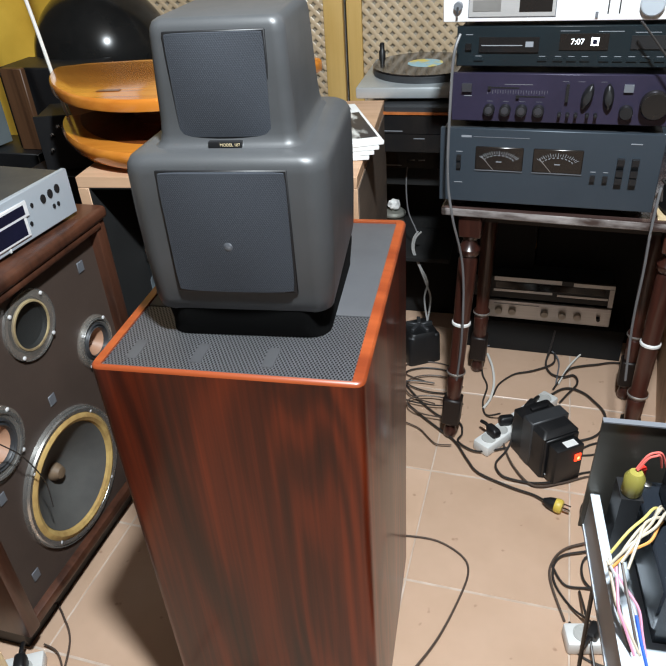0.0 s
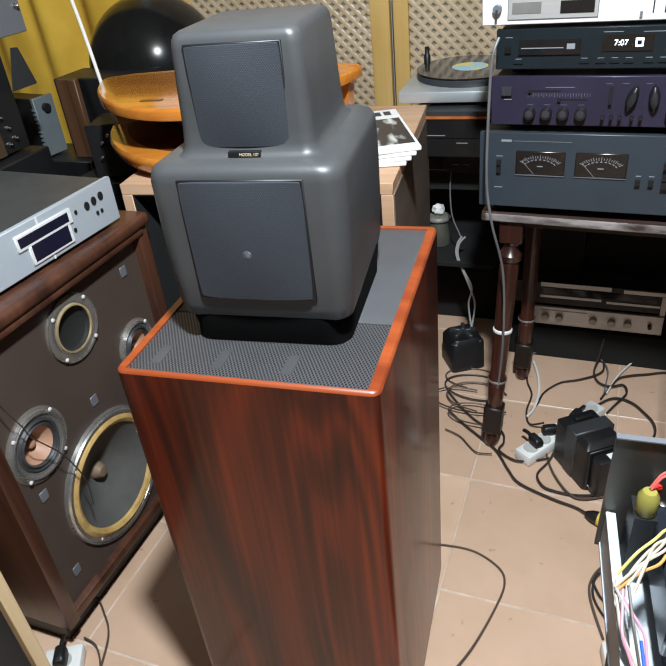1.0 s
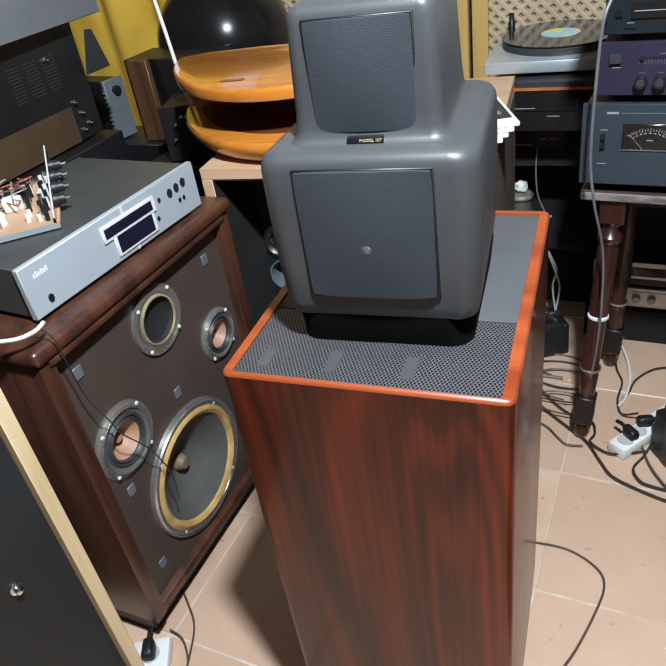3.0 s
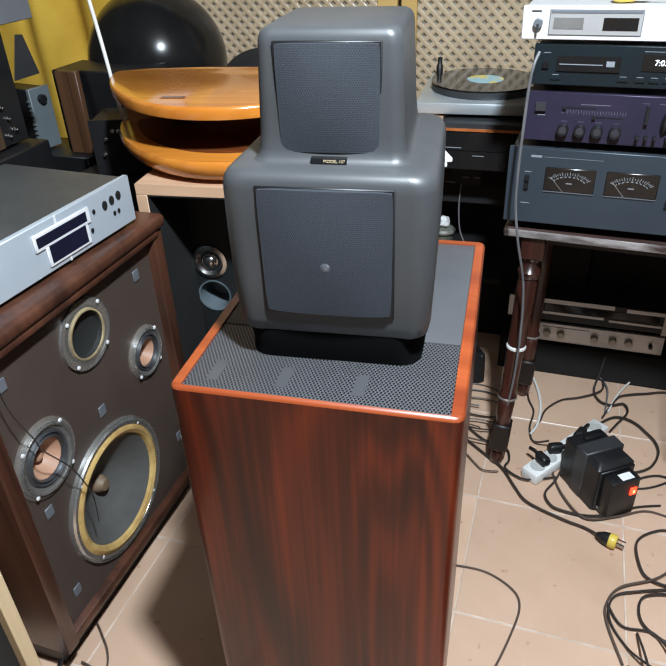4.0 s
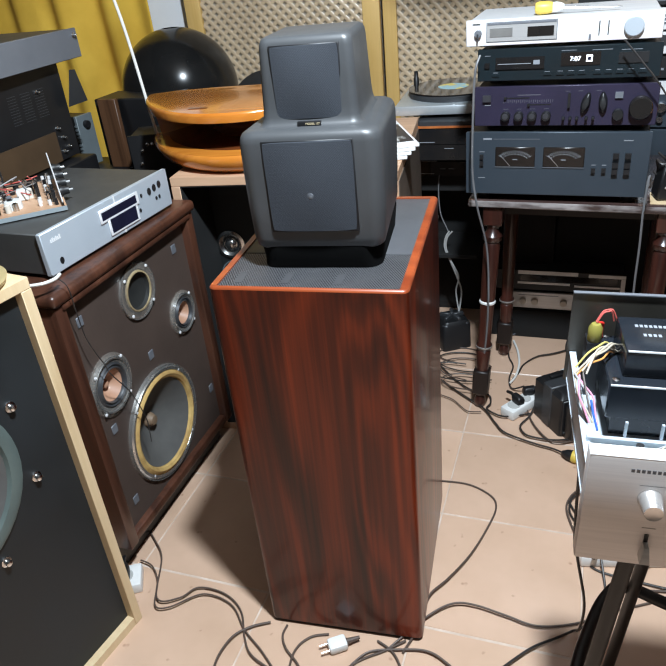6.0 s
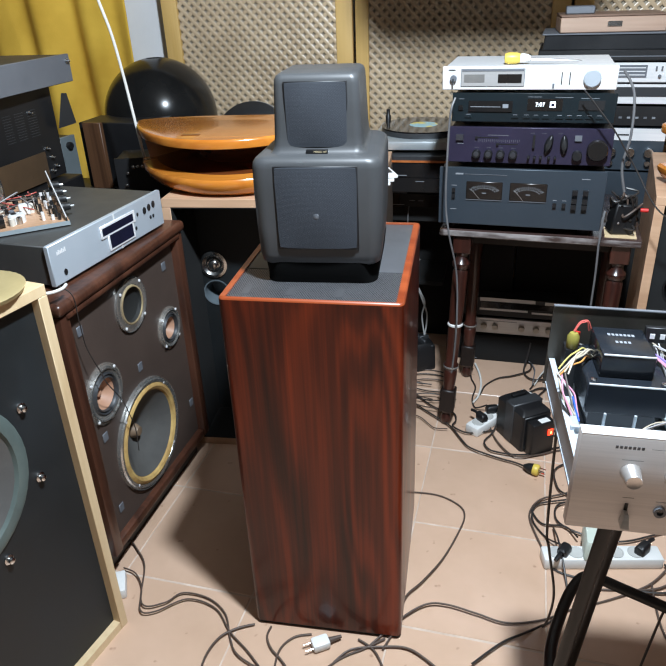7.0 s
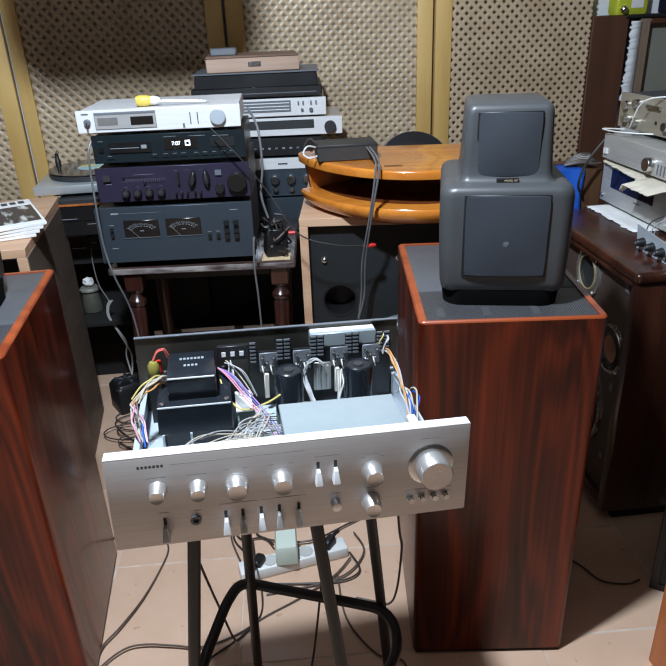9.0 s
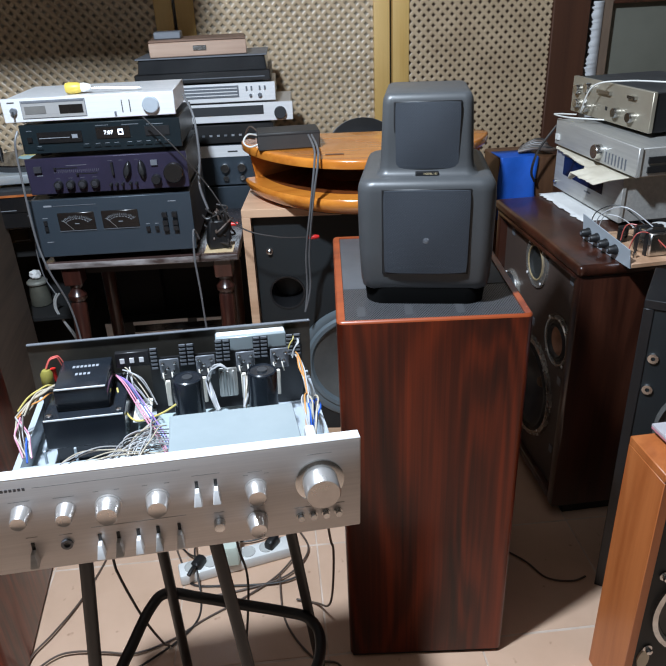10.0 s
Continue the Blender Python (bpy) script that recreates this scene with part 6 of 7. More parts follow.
solid("hanging_cable", tube(bm_new(), [(-1.06, 1.50, 2.79), (-1.02, 1.50, 1.9), (-0.985, 1.52, 1.457), (-0.962, 1.53, 1.339), (-0.943, 1.54, 1.241), (-0.930, 1.55, 1.101), (-0.912, 1.55, 0.926), (-0.912, 1.56, 0.885)], 0.0045, 8, 8), CABLEWHITE, "white cable hanging down from the ceiling", "cable")

mg = thing("magazine_pile", pose(-0.235, 1.562, C1_H + 0.001, 0, 0, 24), "white magazines with dark cover print on the cabinet", "magazine")
for k in range(4):
    topm = part("magazine", box(bm_new(), -0.095, 0.095, -0.155, 0.155, 0.0095 * k, 0.0095 * k + 0.009, 0.0012, 1, m=pose(0.003 * k, -0.003 * k, 0, 0, 0, 3 * k - 7)), PAPER, mg)
CM = pose(0.009, -0.009, 0, 0, 0, 2)
ZC = 0.0376
part("cover_picture", box(bm_new(), -0.092, 0.088, -0.125, 0.075, ZC, ZC + 0.0004, m=CM), mat("cover_print", (0.03, 0.03, 0.035), (0.60, 0.60, 0.57), rough=0.35, scale=30, stretch=(1, 0.3, 1), mid=(0.5, 0.62)), topm, "dark cover picture")
part("cover_dot", turned(bm_new(), [(0.012, ZC + 0.0005), (0.012, ZC + 0.0007), (0, ZC + 0.0007)], (-0.02, 0.03, 0), "z", 14, m=CM), RED, topm)
for k in range(7):
    part("title_bar", box(bm_new(), -0.085 + 0.024 * k, -0.068 + 0.024 * k, 0.105, 0.138, ZC, ZC + 0.0004, m=CM), INK, topm)

# ---- between the cabinets ----
can = thing("metal_can", pose(-0.185, 2.093, 0.3445) @ Matrix.Scale(0.88, 4), "olive metal can with a crumpled cloth in its mouth", "can")
part("body", turned(bm_new(), [(0.036, 0), (0.042, 0.004), (0.041, 0.050), (0.034, 0.088), (0.032, 0.098)], (0, 0, 0), "z", 28), OLIVE, can)
part("lid", turned(bm_new(), [(0.040, 0.097), (0.043, 0.100), (0.043, 0.106), (0.036, 0.113), (0.010, 0.115), (0.009, 0.122)], (0, 0, 0), "z", 28), mat("grey_tin_lid", (0.30, 0.30, 0.27), (0.22, 0.22, 0.19), rough=0.45, metal=0.4, scale=30), can, "grey tin lid with a spout")
rag = bm_new()
bmesh.ops.create_icosphere(rag, subdivisions=3, radius=0.021, matrix=Matrix.Translation((0, 0, 0.136)))
for v in rag.verts:
    v.co += (v.co - Vector((0, 0, 0.136))) * 0.5 * noise.noise(v.co * 90)
part("rag", rag, PAPER, can, "crumpled white cloth")
bt = thing("small_transformer", pose(-0.072, 1.935, 0.0, 0, 0, 32), "squat black transformer with open ribbed top", "transformer")
part("body", loft(bm_new(), [(0, -0.056, 0.056, -0.056, 0.056, 0.012), (0.095, -0.054, 0.054, -0.054, 0.054, 0.014), (0.112, -0.044, 0.044, -0.044, 0.044, 0.016)], 3), BLACK, bt)
for k in range(4):
    part("corner_lug", box(bm_new(), 0.040, 0.066, -0.012, 0.012, 0.0, 0.104, 0.004, 1, m=pose(0, 0, 0, 0, 0, 45 + 90 * k)), DARKGREY, bt)
for k in range(5):
    part("lid_rib", box(bm_new(), 0.004, 0.044, -0.006, 0.006, 0.110, 0.124, 0.002, 1, m=pose(0, 0, 0, 0, 0, 72 * k)), DARKGREY, bt)

# the plug-in transformer, its strip and the yellow plug
tr_ = thing("step_down_transformer", pose(0.337, 1.522, 0, 0, 0, 37) @ Matrix.Scale(0.86, 4), "black boxed transformer with lit red rocker switch", "transformer")
part("body", loft(bm_new(), [(0.0, -0.062, 0.062, -0.075, 0.085, 0.008), (0.150, -0.062, 0.062, -0.075, 0.085, 0.008), (0.165, -0.048, 0.048, -0.060, 0.07, 0.008)], 3), BLACK, tr_)
part("end_plate", box(bm_new(), -0.058, 0.058, -0.082, -0.074, 0.006, 0.148, 0.003, 1), BLACK, tr_)
part("core_band", box(bm_new(), -0.066, 0.066, -0.020, 0.030, 0.002, 0.170, 0.004, 1), DARKGREY, tr_, "dark laminated core band")
part("handle_strap", box(bm_new(), -0.030, 0.030, 0.034, 0.052, 0.164, 0.176, 0.005, 2), BLACK, tr_)
fr = part("front_box", box(bm_new(), -0.050, 0.046, -0.125, -0.082, 0.004, 0.140, 0.006, 2), BLACK, tr_)
part("rating_label", box(bm_new(), -0.012, 0.028, -0.118, -0.093, 0.140, 0.1406), PAPER, fr, "white rating label")
SW = glow("red_neon", (1.0, 0.05, 0.015), 2.4)
part("rocker_switch", box(bm_new(), 0.012, 0.034, -0.131, -0.125, 0.085, 0.112, 0.002, 1), SW, fr, "glowing red rocker switch")
part("switch_core", box(bm_new(), 0.020, 0.026, -0.1325, -0.1308, 0.094, 0.103, 0.0005, 1), glow("orange_neon", (1.0, 0.35, 0.12), 4.0), fr)
for x in (-0.046, 0.046):
    part("bracket_screw", turned(bm_new(), [(0.006, 0), (0.006, 0.004), (0, 0.005)], (x, -0.082, 0.014), "-y", 8), CHROME, tr_)


SOCKETGREY = mat("grey_white_socket", (0.50, 0.50, 0.48), (0.40, 0.40, 0.38), rough=0.45)


def power_strip(m, ln, label):
    s = thing("power_strip", m, label, "power strip", "white power strips")
    part("body", box(bm_new(), -ln / 2, ln / 2, -0.026, 0.026, 0.0, 0.034, 0.006, 2), WHITE, s)
    n = int(ln / 0.05)
    for k in range(n):
        part("socket", turned(bm_new(), [(0.020, 0.0335), (0.020, 0.0362), (0.0175, 0.0362), (0.0165, 0.0350), (0, 0.0347)], (-ln / 2 + 0.035 + 0.05 * k, 0, 0), "z", 20, caps=False), SOCKETGREY, s)
    return s


def flat_plug(m, label="flat black angled mains plug in a socket"):
    s = thing("mains_plug", m, label, "plug", "black mains plugs")
    part("body", loft(bm_new(), [(0, -0.017, 0.017, -0.013, 0.013, 0.006), (0.012, -0.018, 0.020, -0.014, 0.014, 0.007), (0.021, -0.015, 0.024, -0.011, 0.011, 0.006), (0.025, -0.008, 0.020, -0.007, 0.007, 0.004)], 4), BLACK, s)
    part("cord_boot", tube(bm_new(), [(0.018, 0, 0.014), (0.034, 0, 0.016), (0.052, 0, 0.012)], 0.0052, 8, 4), BLACK, s)
    return s


PS1 = pose(0.264, 1.632, 0, 0, 0, 55.7)
power_strip(PS1, 0.32, "white multi-socket power strip among tangled cables")
flat_plug(PS1 @ pose(-0.105, 0.0, 0.0345, 0, 0, 80))
flat_plug(PS1 @ pose(-0.045, 0.01, 0.0345, 0, 0, -35))
flat_plug(PS1 @ pose(0.055, 0.0, 0.0345, 0, 0, 10))
PS2 = pose(0.545, 1.005, 0, 0, 0, 13)
power_strip(PS2, 0.30, "white multi-socket power strip under the stool")
flat_plug(PS2 @ pose(-0.095, 0.0, 0.0345, 0, 0, 230))
flat_plug(PS2 @ pose(0.10, 0.0, 0.0345, 0, 0, 40))
adp = thing("power_adapter", PS2 @ pose(-0.015, 0.012, 0.0345, 0, 0, -12), "pale grey-green boxed power adapter plugged into the strip", "adapter")
part("body", loft(bm_new(), [(0, -0.03, 0.03, -0.045, 0.045, 0.006), (0.045, -0.03, 0.03, -0.045, 0.045, 0.006), (0.055, -0.026, 0.026, -0.041, 0.041, 0.006)], 3), mat("pale_sage_plastic", (0.60, 0.66, 0.58), (0.52, 0.58, 0.50), rough=0.45), adp)

yp = thing("yellow_plug", pose(0.374, 1.336, 0.018, 0, 0, -18), "yellow and black three-pin mains plug on the floor", "plug")
part("boot", turned(bm_new(), [(0.006, -0.03), (0.014, -0.015), (0.017, 0.0)], (0, 0, 0), "x", 14), BLACK, yp)
part("face", turned(bm_new(), [(0.017, 0.0), (0.018, 0.004), (0.018, 0.014), (0.015, 0.018), (0, 0.018)], (0, 0, 0), "x", 16), YELLOW, yp, "yellow plug face")
for y, z in ((-0.007, 0.005), (0.007, 0.005), (0, -0.007)):
    part("pin", box(bm_new(), 0.018, 0.036, y - 0.002, y + 0.002, z - 0.001, z + 0.001), CHROME, yp)
wp = thing("white_plug", pose(-0.09, 0.595, 0.012, 0, 0, 35), "white two-pin plug lying on the tiles", "plug")
part("body", box(bm_new(), -0.022, 0.02, -0.016, 0.016, -0.011, 0.011, 0.006, 2), WHITE, wp)
part("boot", turned(bm_new(), [(0.008, 0.018), (0.006, 0.03), (0.004, 0.05)], (0, 0, 0), "x", 10), CABLEGREY, wp)
for y in (-0.009, 0.009):
    part("pin", turned(bm_new(), [(0.002, 0.022), (0.002, 0.040), (0, 0.041)], (0, y, 0), "-x", 8), CHROME, wp)


def cable(pts, r, material, label, lift=0.0):
    r *= 0.64
    z = r + 0.001 + lift
    path = [(p[0], p[1], z + (0.004 * (1 + math.sin(7 * p[0] + 9 * p[1])) if len(p) < 3 else p[2])) for p in pts]
    return solid("floor_cable", tube(bm_new(), path, r, 7, 7), material, label, "cable", "cables on the floor")


G, K = CABLEGREY, CABLE
LBL = "thin dark cable snaking over the floor tiles"
LBG = "grey-brown cable lying in a loop on the tiles"
cable([(0.62, 1.50), (0.56, 1.43), (0.49, 1.41), (0.44, 1.36), (0.44, 1.29), (0.46, 1.25), (0.52, 1.24), (0.62, 1.25), (0.70, 1.2)], 0.0045, K, LBL)
cable([(0.37, 1.16), (0.4, 1.11), (0.46, 1.11), (0.49, 1.06, 0.02)], 0.004, K, LBL)
cable([(0.52, 1.24), (0.44, 1.21), (0.385, 1.18), (0.375, 1.12), (0.41, 1.06), (0.45, 1.01, 0.03)], 0.004, K, LBL)
cable([(-0.03, 1.155), (0.04, 1.17), (0.11, 1.17), (0.17, 1.14), (0.19, 1.1), (0.18, 1.03), (0.15, 0.92), (0.11, 0.83), (0.08, 0.78), (0.073, 0.74), (0.066, 0.67), (0.05, 0.615)], 0.004, G, LBG)
cable([(0.02, 0.62), (0.08, 0.71), (0.13, 0.76), (0.18, 0.77), (0.25, 0.76), (0.32, 0.75), (0.4, 0.78), (0.47, 0.83), (0.56, 0.88), (0.65, 0.94), (0.70, 1.0)], 0.004, G, LBG)
cable([(-0.70, 0.80), (-0.66, 0.77), (-0.61, 0.72), (-0.555, 0.605), (-0.5, 0.62), (-0.47, 0.66), (-0.4, 0.66), (-0.34, 0.625), (-0.30, 0.56), (-0.26, 0.52), (-0.16, 0.49)], 0.0034, G, LBL)
cable([(-0.66, 0.70), (-0.62, 0.69), (-0.58, 0.65), (-0.548, 0.585), (-0.51, 0.59), (-0.45, 0.645), (-0.37, 0.635), (-0.31, 0.58), (-0.25, 0.54), (-0.20, 0.50)], 0.0032, G, LBL)
for pts in ([(-0.26, 0.615), (-0.3, 0.59), (-0.33, 0.55), (-0.335, 0.48), (-0.30, 0.40)], [(-0.22, 0.618), (-0.22, 0.59), (-0.2, 0.56), (-0.16, 0.53), (-0.10, 0.47)], [(-0.12, 0.62), (-0.16, 0.6), (-0.18, 0.55), (-0.16, 0.45)],
            [(-0.01, 0.63), (0.03, 0.61), (0.06, 0.57), (0.10, 0.5)], [(0.05, 0.645), (0.01, 0.61), (-0.04, 0.57), (-0.09, 0.5)], [(-0.05, 0.56), (-0.02, 0.6), (0.04, 0.62), (0.1, 0.63), (0.15, 0.61), (0.24, 0.55)]):
    cable(pts, 0.004, G, LBG)
cable([(0.36, 0.63, 0.74), (0.367, 0.62, 0.44), (0.375, 0.61, 0.385), (0.397, 0.62, 0.26), (0.401, 0.70, 0.09), (0.395, 0.76), (0.36, 0.73), (0.31, 0.69), (0.25, 0.62)], 0.0042, K, "black cable hanging from the open amplifier to the floor")
cable([(0.59, 0.63, 0.74), (0.60, 0.63, 0.44), (0.612, 0.63, 0.34), (0.602, 0.64, 0.22), (0.58, 0.62, 0.08), (0.55, 0.56), (0.50, 0.50)], 0.004, K, "black cable hanging from the open amplifier to the floor")
cable([(0.66, 0.95), (0.67, 0.8), (0.73, 0.69), (0.79, 0.66), (0.80, 0.55)], 0.004, G, LBG)
cable([(0.76, 0.66, 0.72), (0.782, 0.69, 0.38), (0.790, 0.70, 0.31), (0.785, 0.73, 0.16), (0.775, 0.78, 0.06), (0.75, 0.84), (0.70, 0.86)], 0.0042, G, "grey cable hanging from the open amplifier to the floor")
cable([(0.43, 1.1), (0.44, 1.0, 0.04), (0.46, 0.89), (0.45, 0.82), (0.40, 0.76)], 0.0042, K, LBL)
cable([(0.70, 1.02), (0.72, 0.95), (0.66, 0.92), (0.52, 0.93), (0.43, 0.95), (0.41, 1.02)], 0.0042, K, LBL)
cable([(0.72, 1.10), (0.74, 1.02), (0.68, 0.94), (0.56, 0.91), (0.47, 0.90)], 0.004, G, LBG)
cable([(0.78, 1.18), (0.71, 1.14), (0.60, 1.08), (0.50, 1.09), (0.44, 1.13), (0.45, 1.2), (0.55, 1.22), (0.70, 1.18)], 0.0042, K, LBL)
cable([(-0.06, 1.66), (-0.004, 1.609), (0.05, 1.565), (0.103, 1.521), (0.145, 1.455), (0.18, 1.412), (0.264, 1.379), (0.32, 1.365), (0.352, 1.345, 0.012)], 0.0045, K, "black cable running to the yellow plug")
cable([(-0.08, 1.75), (-0.012, 1.669), (0.046, 1.621), (0.104, 1.605), (0.118, 1.56), (0.111, 1.523), (0.158, 1.494), (0.20, 1.505), (0.243, 1.528)], 0.0045, K, LBL)
cable([(0.30, 1.62, 0.05), (0.262, 1.56, 0.03), (0.243, 1.515), (0.22, 1.458), (0.235, 1.42), (0.263, 1.408), (0.32, 1.407), (0.38, 1.43), (0.44, 1.475), (0.50, 1.50)], 0.0045, K, LBL)
cable([(0.22, 1.62, 0.03), (0.235, 1.54), (0.268, 1.455), (0.32, 1.398), (0.39, 1.425), (0.457, 1.467), (0.50, 1.468), (0.533, 1.451), (0.55, 1.388), (0.54, 1.34), (0.48, 1.26), (0.4, 1.21), (0.37, 1.16), (0.37, 1.11), (0.40, 1.02)], 0.0042, G, LBG)
cable([(0.128, 1.93), (0.133, 1.999), (0.165, 2.03), (0.215, 2.047), (0.27, 2.055), (0.32, 2.051), (0.36, 2.01), (0.375, 1.96), (0.372, 1.90), (0.367, 1.837)], 0.0036, MIDGREY, "thin grey cable looping behind the power strip")
cable([(0.17, 1.70), (0.175, 1.73), (0.187, 1.763), (0.20, 1.82), (0.241, 1.876), (0.29, 1.90), (0.34, 1.934), (0.361, 1.965), (0.361, 2.012)], 0.0045, K, LBL)
cable([(0.36, 1.82), (0.388, 1.892), (0.41, 1.935), (0.448, 1.958), (0.49, 1.975), (0.538, 1.997), (0.60, 2.0)], 0.0045, K, LBL)
cable([(0.33, 1.76), (0.38, 1.82), (0.414, 1.832), (0.45, 1.815), (0.476, 1.783), (0.50, 1.745), (0.506, 1.70), (0.49, 1.65), (0.466, 1.621), (0.43, 1.60)], 0.0055, K, "thick black cable behind the transformer")
cable([(0.43, 1.56), (0.465, 1.594), (0.507, 1.611), (0.56, 1.60), (0.64, 1.63)], 0.005, K, LBL)
cable([(0.42, 1.54), (0.47, 1.555), (0.52, 1.59), (0.58, 1.65), (0.66, 1.66)], 0.0045, K, LBL)
cable([(0.352, 2.0, 0.10), (0.345, 1.985, 0.05), (0.335, 1.95), (0.35, 1.90), (0.385, 1.885), (0.42, 1.90), (0.43, 1.86), (0.40, 1.80), (0.38, 1.76)], 0.005, K, LBL)
cable([(0.46, 2.06), (0.43, 2.00), (0.405, 1.945), (0.39, 1.90), (0.375, 1.85)], 0.0045, CABLEWHITE, "pale lead lying under the table")
cable([(0.150, 1.97), (0.172, 1.90), (0.184, 1.82), (0.180, 1.74), (0.165, 1.69)], 0.006, CABLEWHITE, "white cable looping beside the table leg")
cable([(0.135, 1.93), (0.145, 1.86), (0.165, 1.80), (0.160, 1.72), (0.175, 1.66), (0.215, 1.64, 0.03)], 0.0045, K, LBL)
for k, (cx, cy, rx_, ry_, a0) in enumerate(((-0.01, 1.845, 0.075, 0.045, 0.2), (0.005, 1.80, 0.085, 0.055, 0.9), (0.02, 1.75, 0.080, 0.060, 0.4), (-0.01, 1.72, 0.095, 0.050, 1.4), (0.03, 1.655, 0.070, 0.040, 0.6))):
    pts = [(cx + rx_ * (1 + 0.06 * j) * math.cos(a0 + 0.62 * j), cy + ry_ * (1 + 0.05 * j) * math.sin(a0 + 0.62 * j)) for j in range(8)]
    cable(pts, 0.0036, K if k % 2 else G, "thin cable looped beside the table leg", 0.003 * k)
cable([(-0.05, 1.575), (-0.004, 1.555), (0.03, 1.52), (0.055, 1.50), (0.095, 1.505)], 0.003, G, LBG)
cable([(1.20, 1.02), (1.3, 0.92), (1.34, 0.85), (1.40, 0.83), (1.44, 0.84)], 0.004, G, LBG)


LEADGREY = mat("pale_grey_lead", (0.42, 0.42, 0.41), (0.34, 0.34, 0.33), rough=0.5)
CORDGREY = mat("mid_grey_cord", (0.15, 0.15, 0.155), (0.11, 0.11, 0.115), rough=0.45)


def hanging(pts, r, material, label):
    return solid("loose_cable", tube(bm_new(), pts, r, 7, 8), material, label, "cable", "cables hanging from the units")


hanging([(0.075, 1.51, 1.075), (0.066, 1.495, 1.04), (0.062, 1.494, 0.95), (0.062, 1.490, 0.80), (0.075, 1.490, 0.70), (0.100, 1.53, 0.55), (0.105, 1.54, 0.35), (0.09, 1.56, 0.15), (0.06, 1.62, 0.02)], 0.0030, CORDGREY, "grey cable hanging down past the unit fronts")
hanging([(-0.125, 2.018, 0.625), (-0.128, 2.008, 0.60), (-0.128, 2.005, 0.54), (-0.120, 2.00, 0.48), (-0.098, 1.99, 0.435), (-0.090, 1.985, 0.42)], 0.0022, CORDGREY, "grey lead hanging from the black rack")
for dx in (0.0, 0.010):
    hanging([(-0.088 + dx, 1.985, 0.425), (-0.102 + dx * 0.6, 1.985, 0.40), (-0.105 + dx * 0.5, 1.985, 0.36), (-0.085 + dx * 0.3, 1.985, 0.31), (-0.062 + dx * 0.6, 1.985, 0.25), (-0.045 - dx * 2, 1.985, 0.19), (-0.050, 1.96, 0.118)], 0.0030, LEADGREY, "pale grey lead hanging from the black rack")
hanging([(0.50, 1.60, 1.13), (0.525, 1.55, 1.08), (0.53, 1.53, 0.98), (0.52, 1.53, 0.90), (0.535, 1.53, 0.83)], 0.0035, CORDGREY, "grey cable draped beside the unit tower")
hanging([(0.40, 1.50, 1.095), (0.44, 1.495, 1.05), (0.49, 1.49, 0.99), (0.55, 1.49, 0.90), (0.62, 1.45, 0.80), (0.72, 1.44, 0.765), (0.81, 1.455, 0.752)], 0.0021, K, "thin black lead with a red clip at its end")
solid("red_clip", turned(bm_new(), [(0.004, 0), (0.007, 0.006), (0.007, 0.022), (0.004, 0.032), (0, 0.034)], (0.808, 1.455, 0.752), "x", 12, m=None), RED, "red crocodile clip hanging on a lead", "clip")
hanging([(0.500, 1.53, 0.745), (0.49, 1.50, 0.78), (0.485, 1.485, 0.70), (0.488, 1.49, 0.60), (0.49, 1.50, 0.46), (0.50, 1.50, 0.30)], 0.0030, CORDGREY, "grey cable hanging over the table edge")
for dx in (0.0, 0.009):
    hanging([(0.832 + dx, 1.57, 1.01), (0.838 + dx, 1.44, 1.0), (0.835 + dx, 1.405, 0.97), (0.82 + dx * 0.6, 1.41, 0.86), (0.802 + dx, 1.47, 0.70), (0.80 + dx, 1.50, 0.58), (0.79, 1.505, 0.50)], 0.0030, CORDGREY, "grey cord hanging from the small black box")

sb = thing("small_black_box", pose(0.690, 1.570, C2_H + 0.162, 0, 0, 2), "small matt black box lying on the wooden horn", "box")
part("body", box(bm_new(), 0, 0.175, 0, 0.10, 0, 0.048, 0.003, 1), mat("matt_black_case", (0.035, 0.033, 0.032), (0.028, 0.026, 0.025), rough=0.6), sb)
part("lid_line", box(bm_new(), -0.0005, 0.1755, -0.0005, 0.1005, 0.040, 0.042), BLACK, sb)
hanging([(0.70, 1.64, 1.0), (0.665, 1.62, 1.012), (0.65, 1.60, 0.995), (0.668, 1.58, 0.985), (0.70, 1.60, 0.99)], 0.0025, CABLEWHITE, "white wire loop on the wooden horn")
hanging([(0.70, 1.63, 1.005), (0.672, 1.64, 1.03), (0.655, 1.66, 1.0), (0.68, 1.69, 0.985)], 0.0025, G, "wire loop on the wooden horn")

# loose wires and plugs beside the tower of units
ad = thing("cable_tangle", TAB_M @ pose(0.545, 1.575, TAB_Z + 0.001), "tangle of black plugs and adapters on the table corner", "cable tangle")
part("paper_scrap", box(bm_new(), -0.04, 0.045, -0.05, 0.04, 0.0, 0.0015), PINE, ad)
part("adapter", box(bm_new(), -0.034, 0.030, -0.026, 0.03, 0.002, 0.088, 0.004, 1, m=pose(0, 0, 0, 0, 6, 15)), BLACK, ad)
part("adapter", box(bm_new(), 0.0, 0.04, 0.0, 0.04, 0.04, 0.10, 0.004, 1, m=pose(0, 0, 0, 0, -8, -10)), BLACK, ad)
for k in range(6):
    p = [(rng.uniform(-0.045, 0.05), rng.uniform(-0.045, 0.05), rng.uniform(0.01, 0.13)) for _ in range(5)]
    part("wire", tube(bm_new(), p, 0.003, 6, 6), rng.choice((K, K, G)), ad)
part("red_plug", turned(bm_new(), [(0.006, 0), (0.006, 0.02), (0, 0.022)], (0.045, -0.02, 0.075), "x", 10), RED, ad)


